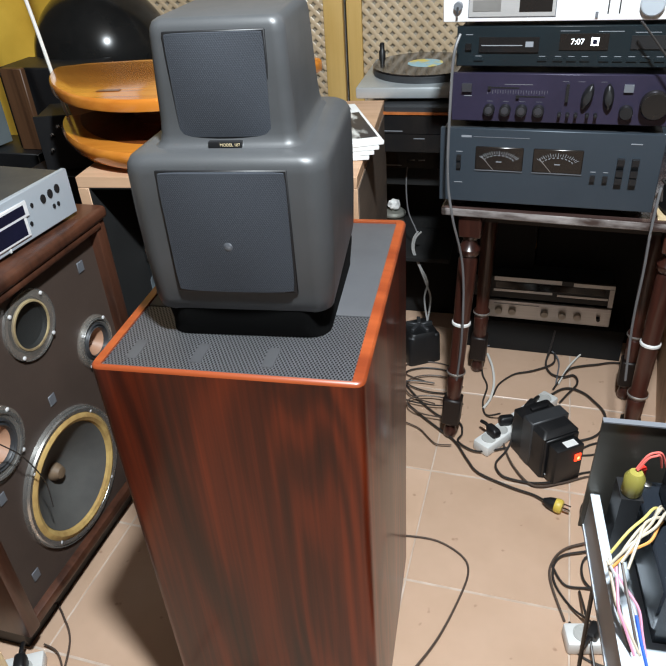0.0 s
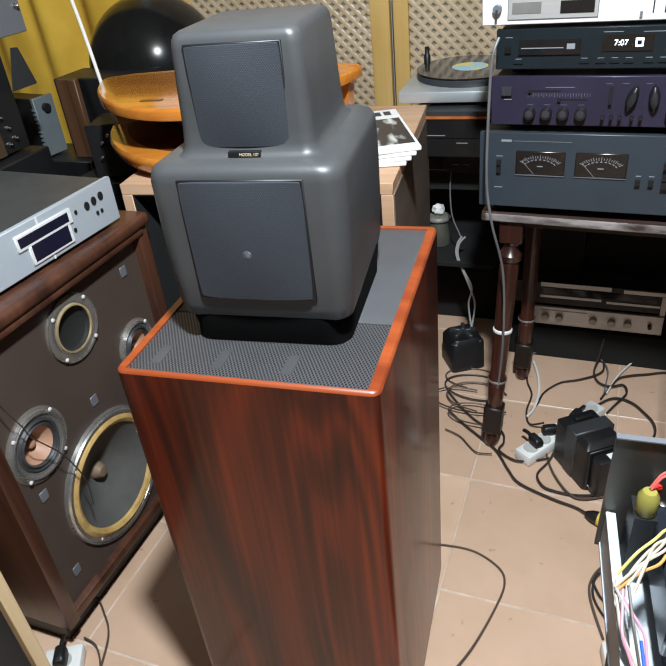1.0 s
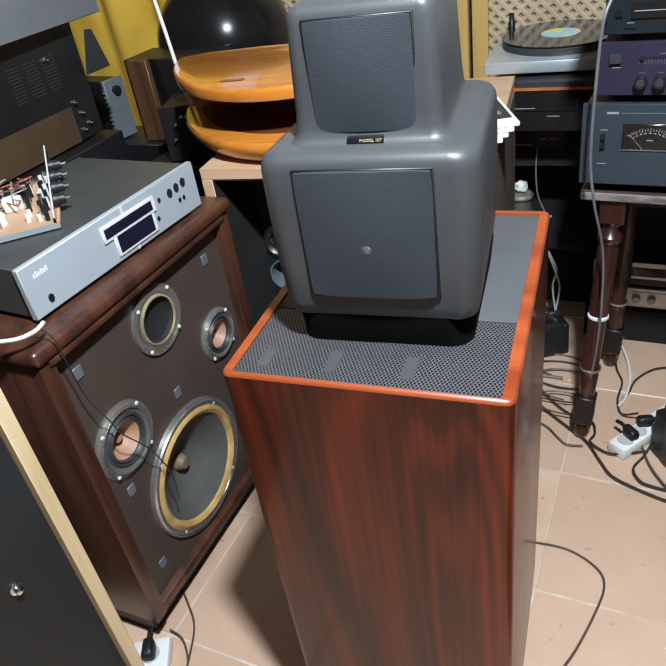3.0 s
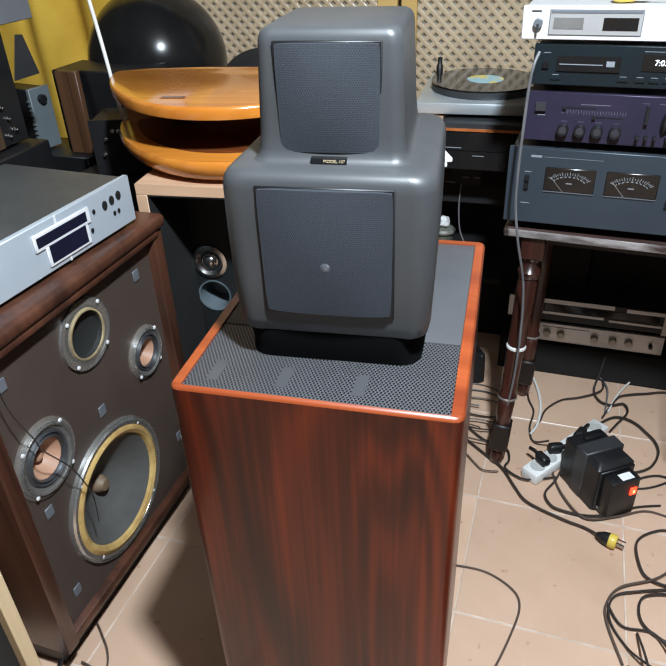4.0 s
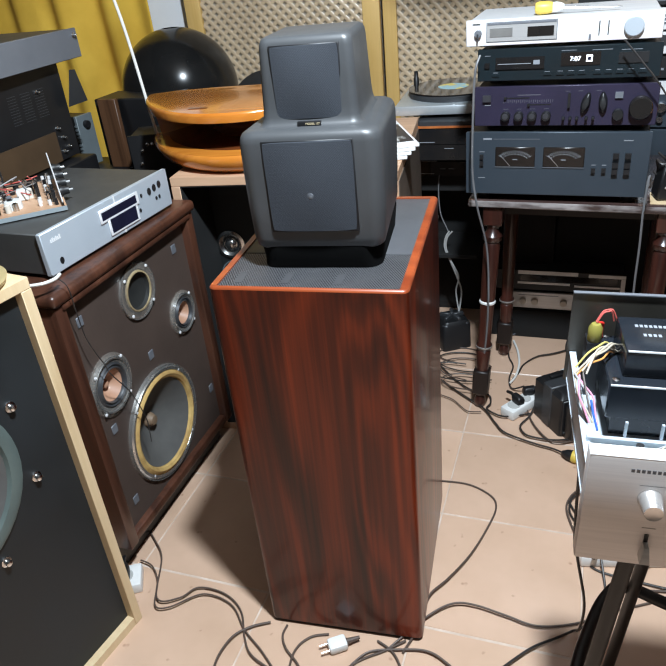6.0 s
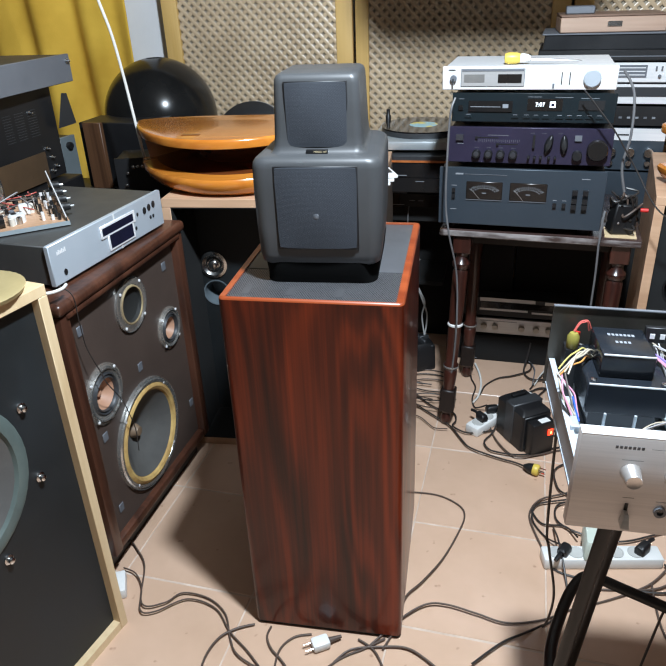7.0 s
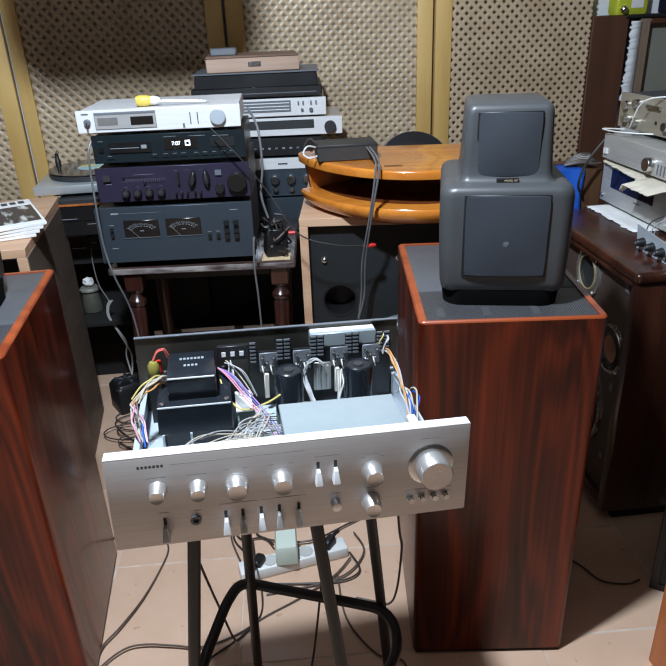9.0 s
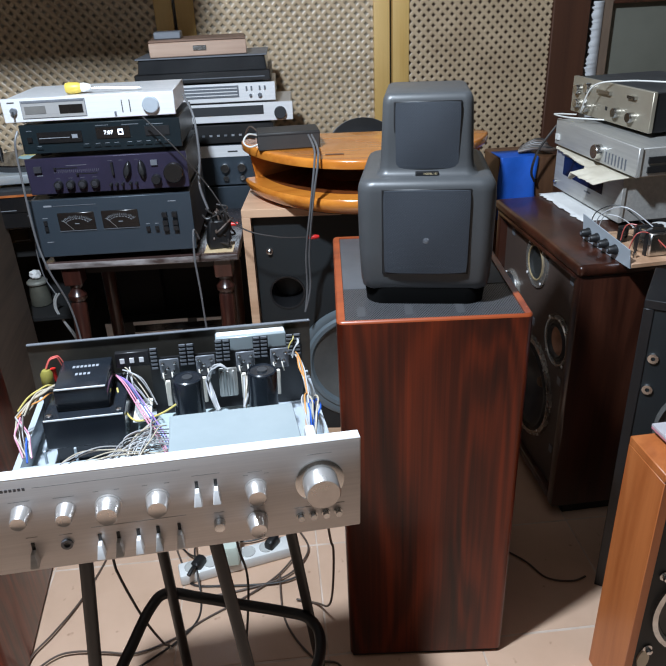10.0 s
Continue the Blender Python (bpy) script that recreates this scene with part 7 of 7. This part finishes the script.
# ---- the right corner ----
RT = 0.770
CASE = mat("satin_silver_case", (0.50, 0.49, 0.46), (0.42, 0.41, 0.39), rough=0.42, metal=0.35, stretch=(0.3, 5, 5), scale=20)
ra = device("receiver", pose(1.610, 1.705, RT + 0.001, 0, 0, -87), 0.40, 0.137, 0.30, CASE, CASE, "silver receiver with a wide dark display window", "receiver", 0.010)
plate(ra, "display_window", 0.06, 0.30, 0.062, 0.118, GLASSDARK, 0, 0.002, "dark blue display window")
knob(ra, 0.018, 0.030, 0.005, 0.008, CHROME)
plate(ra, "caption", 0.20, 0.235, 0.045, 0.049, MIDGREY)
card = bm_new()
cg = []
for i in range(81):
    x = 0.010 + 0.41 * i / 80
    # narrow along the first stretch, then a torn piece juts out
    jut = min(1, max(0, (x - 0.262) / 0.012))
    out = -0.010 - 0.030 * min(1, x / 0.26) * (1 - jut) - 0.085 * jut + 0.004 * noise.noise(Vector((x * 45, 0.3, 0))) + 0.004 * noise.noise(Vector((x * 170, 0.7, 0)))
    droop = 0.026 * max(0, 1 - abs(x - 0.272) / 0.014) + 0.006 * jut
    cg.append([card.verts.new((x, out, -0.004 - droop)), card.verts.new((x, out * 0.55, -0.001 - droop * 0.3)), card.verts.new((x, 0.0, 0.0)), card.verts.new((x, 0.26, 0.0))])
for p, q in zip(cg, cg[1:]):
    for i in range(3):
        card.faces.new((p[i], q[i], q[i + 1], p[i + 1]))
cardboard = solid("torn_cardboard", card, mat("cream_cardboard", (0.70, 0.64, 0.52), (0.58, 0.52, 0.41), rough=0.85, scale=12), "torn sheet of cream cardboard between two units", "cardboard", at=pose(1.610, 1.705, RT + 0.1395, 0, 0, -87))
cardboard.modifiers.new("thickness", "SOLIDIFY").thickness = 0.003
ub = device("silver_amplifier", pose(1.594, 1.690, RT + 0.1445, 0, 0, -86), 0.45, 0.078, 0.30, CASE, CASE, "slim silver amplifier with one round knob", "amplifier", 0.004)
knob(ub, 0.268, 0.034, 0.020, 0.020, CHROME, 0, "volume_knob", "round chrome volume knob", 32)
for k in range(7):
    plate(ub, "slot", 0.300 + 0.016 * k, 0.304 + 0.016 * k, 0.012, 0.040, MIDGREY, 0, 0.002)
plate(ub, "white_button", 0.012, 0.03, 0.02, 0.036, WHITE, 0, 0.006)
for k in range(2):
    part("side_vent", box(bm_new(), 0.446, 0.4515, 0.03, 0.26, 0.014 + 0.024 * k, 0.030 + 0.024 * k), BLACK, ub)
uc = device("beige_amplifier", pose(1.655, 1.742, RT + 0.228, 0, 0, -84), 0.40, 0.108, 0.28, BLACK, mat("champagne_metal", (0.42, 0.38, 0.30), (0.36, 0.32, 0.25), rough=0.4, metal=0.5), "champagne-fronted amplifier with small round knobs", "amplifier", 0.006)
for x, z in ((0.045, 0.075), (0.05, 0.035), (0.10, 0.030), (0.10, 0.085), (0.255, 0.038), (0.325, 0.036)):
    knob(uc, x, z, 0.0135, 0.018, CHROME)
plate(uc, "handle_bar", 0.15, 0.215, 0.078, 0.088, CHROME, 0, 0.010)
plate(uc, "handle_bar", 0.30, 0.335, 0.082, 0.090, CHROME, 0, 0.010)
plate(uc, "caption", 0.19, 0.20, 0.035, 0.045, BLACK)
hanging([(1.69, 1.69, RT + 0.30), (1.625, 1.60, RT + 0.25), (1.63, 1.55, RT + 0.33), (1.70, 1.50, RT + 0.346), (1.78, 1.42, RT + 0.348), (1.86, 1.40, RT + 0.348)], 0.0022, CABLEWHITE, "white cable thrown over the amplifiers")
hanging([(1.64, 1.66, RT + 0.236), (1.58, 1.68, RT + 0.238), (1.60, 1.62, RT + 0.236), (1.68, 1.55, RT + 0.236)], 0.0022, CABLEWHITE, "white cable thrown over the amplifiers")
hanging([(1.60, 1.70, RT + 0.20), (1.55, 1.70, RT + 0.13), (1.54, 1.72, RT + 0.06), (1.56, 1.74, RT + 0.02)], 0.004, K, "black cable behind the receiver")
paper = bm_new()
pg = [[paper.verts.new((0.29 * i / 28, 0.12 * k / 5 + (0.010 * noise.noise(Vector((i * 0.7, 0.2, 0))) + 0.006 * noise.noise(Vector((i * 2.3, 0.9, 0)))) * (k == 0), 0.0006 * math.sin(i * 0.5 + k))) for i in range(29)] for k in range(6)]
for p, q in zip(pg, pg[1:]):
    for i in range(28):
        paper.faces.new((p[i], p[i + 1], q[i + 1], q[i]))
sheet = solid("paper_sheet", paper, PAPER, "torn white paper under the receiver", "paper", at=pose(1.545, 1.655, RT + 0.002, 0, 0, -87))
sheet.modifiers.new("thickness", "SOLIDIFY").thickness = 0.001
ch = thing("open_chassis", pose(1.508, 1.240, RT + 0.001, 0, 0, -86), "open chassis with pale front and four black knobs", "circuit")
sheet_bm = box(bm_new(), 0, 0.222, 0, 0.002, 0.0, 0.066, m=pose(0, 0, 0, 6, 0, 0))
for v in sheet_bm.verts:
    # the plate is cut lower towards the far end of its run
    if v.co.z > 0.03 and v.co.x > 0.1:
        v.co.z -= 0.020
part("front_plate", sheet_bm, SILVERPAINT, ch, "pale blue-grey sloping front plate")
part("base_board", box(bm_new(), 0, 0.222, 0.004, 0.19, 0.0, 0.011, 0.001, 1), CHIP, ch, "pale wooden base board")
for k in range(4):
    kb = part("knob", turned(bm_new(), [(0.0125, 0), (0.0125, 0.004), (0.0105, 0.008), (0.0090, 0.020), (0.007, 0.022), (0, 0.022)], (0.032 + 0.043 * k, -0.003, 0.026), "-y", 16), BLACK, ch, "ribbed black knob")
    part("pointer_cap", turned(bm_new(), [(0.004, 0), (0.004, 0.001), (0, 0.001)], (0.032 + 0.043 * k, -0.025, 0.026), "-y", 10), MIDGREY, kb)
tb = part("output_transformer", box(bm_new(), 0.120, 0.195, 0.060, 0.120, 0.012, 0.068, 0.003, 1), CHROME, ch, "chromed transformer block with dark straps")
for x in (0.134, 0.172):
    part("strap", box(bm_new(), x, x + 0.012, 0.0585, 0.1215, 0.011, 0.0695), BLACK, tb)
part("white_reel", turned(bm_new(), [(0.024, 0.044), (0.026, 0.050), (0.024, 0.058), (0, 0.058)], (0.112, 0.140, 0), "z", 24), WHITE, ch)
part("reel_stand", turned(bm_new(), [(0.014, 0.011), (0.014, 0.044)], (0.112, 0.140, 0), "z", 16), BLACK, ch)
part("black_canister", turned(bm_new(), [(0.013, 0.011), (0.013, 0.046), (0.011, 0.048), (0, 0.048)], (0.072, 0.065, 0), "z", 18), BLACKGLOSS, ch)
for k in range(22):
    x, y, hgt = 0.020 + 0.0165 * (k % 11) + rng.uniform(-0.003, 0.003), (0.030, 0.165)[k // 11], rng.uniform(0.008, 0.018)
    part("terminal", turned(bm_new(), [(0.004, 0), (0.004, hgt), (0, hgt)], (x, y, 0.011), "z", 8), rng.choice((CHROME, CHROME, BLACK, MIDGREY)), ch)
for a, b, mt_ in (((0.020, 0.004, 0.035), (0.125, 0.085, 0.068), BLACK), ((0.042, 0.004, 0.035), (0.150, 0.090, 0.070), WIRES[3]), ((0.015, 0.03, 0.02), (0.105, 0.10, 0.03), WIRES[3]), ((0.09, 0.05, 0.02), (0.20, 0.14, 0.02), WIRES[4]), ((0.16, 0.03, 0.02), (0.21, 0.10, 0.03), WIRES[4])):
    part("wire", tube(bm_new(), [a, (a[0] + 0.015, a[1] + 0.005, a[2] + 0.045), ((a[0] + b[0]) / 2, (a[1] + b[1]) / 2, max(a[2], b[2]) + 0.035), b], 0.0014, 6, 6), mt_, ch)

solid("side_box", box(bm_new(), 1.450, 1.640, 1.770, 1.93, 0, 0.862, 0.003, 1), ORANGEDIM, "brown wooden box behind the walnut speaker", "box")
cl = bm_new()
cg = []
for k in range(14):
    row = []
    for i in range(14):
        u, v = i / 13, k / 13
        y = 1.764 - 0.0035 * math.sin(u * 7 + v * 2) - 0.004 * v * u
        z = 0.866 - 0.205 * (v - 0.15) / 0.85
        if v < 0.15:
            y, z = 1.766 + 0.09 * (0.15 - v) / 0.15, 0.8665
        row.append(cl.verts.new((1.448 + 0.124 * u + 0.003 * math.sin(v * 9), y, z)))
    cg.append(row)
for p, q in zip(cg, cg[1:]):
    for i in range(13):
        cl.faces.new((p[i], p[i + 1], q[i + 1], q[i]))
cloth = solid("blue_cloth", cl, BLUE, "bright blue cloth hung over the front of a wooden box", "cloth")
cloth.modifiers.new("thickness", "SOLIDIFY").thickness = 0.002
for k in range(6):
    o = 0.012 * k
    solid("cable_coil", tube(bm_new(), [(1.52 + 0.5 * o, 1.80 + o, 0.874), (1.57 + o * 0.4, 1.785 + o, 0.884 + 0.003 * k), (1.615, 1.778 + o * 0.7, 0.878 + 0.004 * k), (1.640 - 0.004 * k, 1.80 + o, 0.875), (1.61, 1.87 + 0.3 * o, 0.874)], 0.0055, 7, 6), K if k % 2 else CABLEGREY, "dark cable looped on the wooden box", "cable", "cable loops on the wooden box")

solid("pillar", box(bm_new(), 2.322, 2.486, -0.004, 0.09, 0, 1.300, 0.003, 1), wood("brown_pillar", (0.062, 0.022, 0.010), (0.085, 0.031, 0.014), rough=0.6, coat=0.0, rings=3), "brown wooden upright board beside the lattice door", "pillar", kind="structure", at=WALL_M)
rg = bm_new()
left_e, right_e = [], []
for k in range(60):
    z = 0.95 + 0.325 * k / 59
    left_e.append(rg.verts.new((2.499 + 0.012 * noise.noise(Vector((0, 0, z * 34))) + 0.014 * noise.noise(Vector((3, 0, z * 110))) - 0.06 * max(0, 1.10 - z), -0.008, z)))
    right_e.append(rg.verts.new((2.543, -0.008, z)))
for k in range(59):
    rg.faces.new((left_e[k], right_e[k], right_e[k + 1], left_e[k + 1]))
ragged = solid("plaster_edge", rg, PLASTER, "ragged white plaster edge beside the window", "plaster", kind="structure", at=WALL_M)
ragged.modifiers.new("thickness", "SOLIDIFY").thickness = 0.008
wn = thing("window_1", WALL_M, "brown-framed window with a dull grey-green blind", "window", kind="structure")
part("window_frame", box(bm_new(), 2.544, 2.59, 0.0, 0.08, 0.9, 1.285, 0.003, 1), wood("grey_brown_frame", (0.16, 0.11, 0.08), (0.24, 0.17, 0.12), rough=0.6, coat=0.0), wn)
part("window_frame", box(bm_new(), 2.59, 3.2, 0.0, 0.08, 1.262, 1.285, 0.003, 1), WALNUT, wn)
part("blind", box(bm_new(), 2.592, 3.2, 0.05, 0.06, 0.9, 1.262), mat("grey_green_blind", (0.22, 0.22, 0.18), (0.18, 0.18, 0.145), rough=0.7, scale=2), wn)

solid("top_shelf", box(bm_new(), 2.468, 3.2, -0.01, 0.09, 1.2865, 1.300, 0.002, 1), BLACK, "thin black shelf above the window frame", "shelf", at=WALL_M)
pk = thing("yellow_pack", WALL_M @ pose(2.50, 0.045, 1.301, 0, 0, 8), "yellow-green plastic pack with a pale label on the shelf", "pack")
part("body", loft(bm_new(), [(0, -0.075, 0.075, -0.03, 0.03, 0.012), (0.012, -0.08, 0.08, -0.034, 0.034, 0.014), (0.10, -0.08, 0.08, -0.034, 0.034, 0.014), (0.112, -0.07, 0.07, -0.028, 0.028, 0.012)], 4), mat("yellow_green_plastic", (0.52, 0.56, 0.04), (0.42, 0.46, 0.03), rough=0.35), pk)
part("label_patch", box(bm_new(), -0.01, 0.05, -0.0355, -0.0342, 0.025, 0.085), PAPER, pk, "pale label")
part("cap", turned(bm_new(), [(0.013, 0), (0.013, 0.02), (0.009, 0.024), (0, 0.024)], (-0.055, -0.036, 0.022), "-y", 16), CHROME, pk)
solid("dark_box", box(bm_new(), 2.66, 2.90, 0.0, 0.08, 1.301, 1.42, 0.004, 1), GLASSDARK, "dark blue box on the shelf", "box", at=WALL_M)

bc = carcass_speaker("bass_cabinet", pose(1.452, 0.815, 0, 0, 0, -34), 0.36, 0.19, 0.79, BLACK, "black bass cabinet with chrome bolts in shade", "", 0.02, 0.004, [(0.195, 0.50, 0.122)])
for z in (0.66, 0.585, 0.37):
    part("bolt_washer", turned(bm_new(), [(0.0045, 0.0), (0.0045, 0.005), (0.011, 0.005), (0.012, 0.0)], (0.035, 0.004, z), "-y", 14, caps=False), CHROME, bc)
part("woofer", turned(bm_new(), [(0.135, 0.0), (0.135, 0.008), (0.128, 0.012), (0.121, 0.004), (0.04, -0.04), (0, -0.04)], (0.195, 0.004, 0.50), "-y", 36, caps=False), CONE, bc, "large grey woofer")
OR_H = 0.612
ob_ = carcass_speaker("bookshelf_speaker", pose(1.352, 0.49, 0, 0, 0, 2), 0.34, 0.12, OR_H, ORANGEWOOD, "orange teak speaker with bare black front and woofer", "", 0.018, 0.012, [(0.17, 0.26, 0.110)])
part("woofer_ring", turned(bm_new(), [(0.128, 0.0), (0.128, 0.008), (0.118, 0.010), (0.112, 0.002)], (0.17, 0.012, 0.26), "-y", 40, caps=False), CHROME, ob_, "pale woofer ring")
part("woofer_cone", turned(bm_new(), [(0, -0.04), (0.04, -0.038), (0.112, 0.0)], (0.17, 0.012, 0.26), "-y", 36, caps=False), CONE, ob_)
part("cream_tab", turned(bm_new(), [(0.018, 0), (0.018, 0.004), (0, 0.005)], (0.045, 0.012, 0.13), "-y", 16, sx=0.7, sy=1.5), mat("cream_tab", (0.7, 0.64, 0.5), rough=0.6), ob_)
for x, z in ((0.05, 0.36), (0.29, 0.36), (0.05, 0.16), (0.29, 0.16)):
    bolt(ob_, x, z, 0.012)
rs = thing("record_pile", pose(1.405, 0.495, OR_H + 0.001, 0, 0, 3), "small pile of colourful record sleeves on the speaker", "record sleeve")
for k, c in enumerate(((0.05, 0.40, 0.52), (0.5, 0.5, 0.52), (0.65, 0.65, 0.68), (0.60, 0.24, 0.30), (0.55, 0.52, 0.54))):
    part("sleeve", box(bm_new(), -0.004 * k, 0.28, 0.004 * (k % 3), 0.112, 0.005 * k, 0.005 * k + 0.0045, m=pose(0, 0, 0, 0, 0, 2 * (k % 2))), mat("sleeve_card", c, tuple(v * 0.8 for v in c), rough=0.4, scale=9), rs)

# ---- overhead, out of the camera's sight ----
lampf = thing("ceiling_lamp", pose(LAMP[0], LAMP[1], 2.8), "bare bulb lamp holder on the ceiling", "lamp")
part("rose", turned(bm_new(), [(0.05, -0.03), (0.05, 0.0)], (0, 0, 0), "z", 24), WHITE, lampf)
part("cord", tube(bm_new(), [(0, 0, -0.02), (0, 0, -0.40)], 0.004, 8, 2), CABLEWHITE, lampf)
part("holder", turned(bm_new(), [(0.02, -0.44), (0.022, -0.42), (0.012, -0.37)], (0, 0, 0), "z", 16), WHITE, lampf)
# invented block between bulb and doors, sized to cast their soft-edged shadow
hb = thing("shadow_blocker", pose(0.20, 1.375, 1.735, 0, 0, 2), "unseen block added to cast the shadow on the doors", "box")
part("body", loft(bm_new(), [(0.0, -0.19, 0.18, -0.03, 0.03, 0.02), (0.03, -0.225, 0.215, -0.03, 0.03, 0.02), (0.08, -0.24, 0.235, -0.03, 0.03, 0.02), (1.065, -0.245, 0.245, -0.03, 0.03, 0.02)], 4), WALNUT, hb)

# fine black wire over the walnut speaker's drivers, white lead on its top, socket box on the floor
solid("loose_wire", tube(bm_new(), [(-0.655, 0.700, 0.818), (-0.630, 0.705, 0.795), (-0.636, 0.715, 0.735), (-0.640, 0.723, 0.670), (-0.637, 0.731, 0.631), (-0.634, 0.748, 0.581), (-0.630, 0.755, 0.550), (-0.630, 0.797, 0.478), (-0.634, 0.821, 0.421), (-0.636, 0.837, 0.36), (-0.634, 0.83, 0.30)], 0.0013, 6, 6), CABLE, "thin black wire hanging over the speaker baffle", "cable")
solid("loose_wire", tube(bm_new(), [(-0.73, 0.625, 0.8165), (-0.68, 0.650, 0.8165), (-0.651, 0.666, 0.8165), (-0.640, 0.690, 0.8165), (-0.645, 0.712, 0.8165)], 0.0035, 8, 6), CABLEWHITE, "white lead lying on the walnut speaker", "cable")
sb = thing("socket_box", pose(-0.657, 0.630, 0, 0, 0, 30), "small white socket box on the tiled floor", "socket")
part("body", box(bm_new(), -0.040, 0.040, -0.036, 0.036, 0.0, 0.030, 0.005, 2), WHITE, sb)
part("face", turned(bm_new(), [(0.021, 0.0295), (0.021, 0.0318), (0.018, 0.0318), (0.017, 0.0310), (0, 0.0308)], (0, 0, 0), "z", 20, caps=False), SOCKETGREY, sb)
flat_plug(pose(-0.657, 0.630, 0.0315, 0, 0, 120))

# ---- floor tiles ----
TILE = 0.355


def tile_material():
    m = mat("terracotta_tile", (0.65, 0.44, 0.315), (0.56, 0.37, 0.255), rough=0.30, scale=3.5, bump=0.05, bump_scale=30, rvar=0.08)
    t = m.node_tree
    p = t.nodes["Principled BSDF"]
    src = p.inputs["Base Color"].links[0].from_socket
    oi = t.nodes.new("ShaderNodeObjectInfo")
    mr = t.nodes.new("ShaderNodeMapRange")
    mr.inputs["To Min"].default_value, mr.inputs["To Max"].default_value = 0.9, 1.06
    t.links.new(oi.outputs["Random"], mr.inputs[0])
    hs_ = t.nodes.new("ShaderNodeHueSaturation")
    t.links.new(mr.outputs[0], hs_.inputs["Value"])
    t.links.new(src, hs_.inputs["Color"])
    sp = t.nodes.new("ShaderNodeTexNoise")
    sp.inputs["Scale"].default_value, sp.inputs["Detail"].default_value = 26, 2
    co = t.nodes.new("ShaderNodeTexCoord")
    t.links.new(co.outputs["Object"], sp.inputs["Vector"])
    rp = t.nodes.new("ShaderNodeValToRGB")
    rp.color_ramp.elements[0].position, rp.color_ramp.elements[1].position = 0.22, 0.30
    rp.color_ramp.elements[0].color, rp.color_ramp.elements[1].color = (0.55, 0.45, 0.4, 1), (1, 1, 1, 1)
    t.links.new(sp.outputs["Fac"], rp.inputs[0])
    mu = t.nodes.new("ShaderNodeMix")
    mu.data_type, mu.blend_type = "RGBA", "MULTIPLY"
    mu.inputs["Factor"].default_value = 1.0
    t.links.new(hs_.outputs[0], mu.inputs["A"])
    t.links.new(rp.outputs[0], mu.inputs["B"])
    t.links.new(mu.outputs["Result"], p.inputs["Base Color"])
    return m


tile_me = bpy.data.meshes.new("tile")
tb = box(bm_new(), 0.0018, TILE - 0.0018, 0.0028, TILE - 0.0028, -0.009, 0.0, 0.0012, 1)
bmesh.ops.recalc_face_normals(tb, faces=tb.faces)
tb.to_mesh(tile_me)
tb.free()
tile_me.materials.append(tile_material())
for i in range(-7, 9):
    for j in range(-9, 8):
        x, y = 0.055 + TILE * i, 1.050 + TILE * j
        if x < -2.3 or x + TILE > 3.0 or y < -2.2 or y + TILE > 3.7:
            continue
        ob = new("tile", tile_me)
        ob.parent = floor_bed
        ob.location = (x, y, -0.0002 * ((i * 7 + j * 3) % 4))
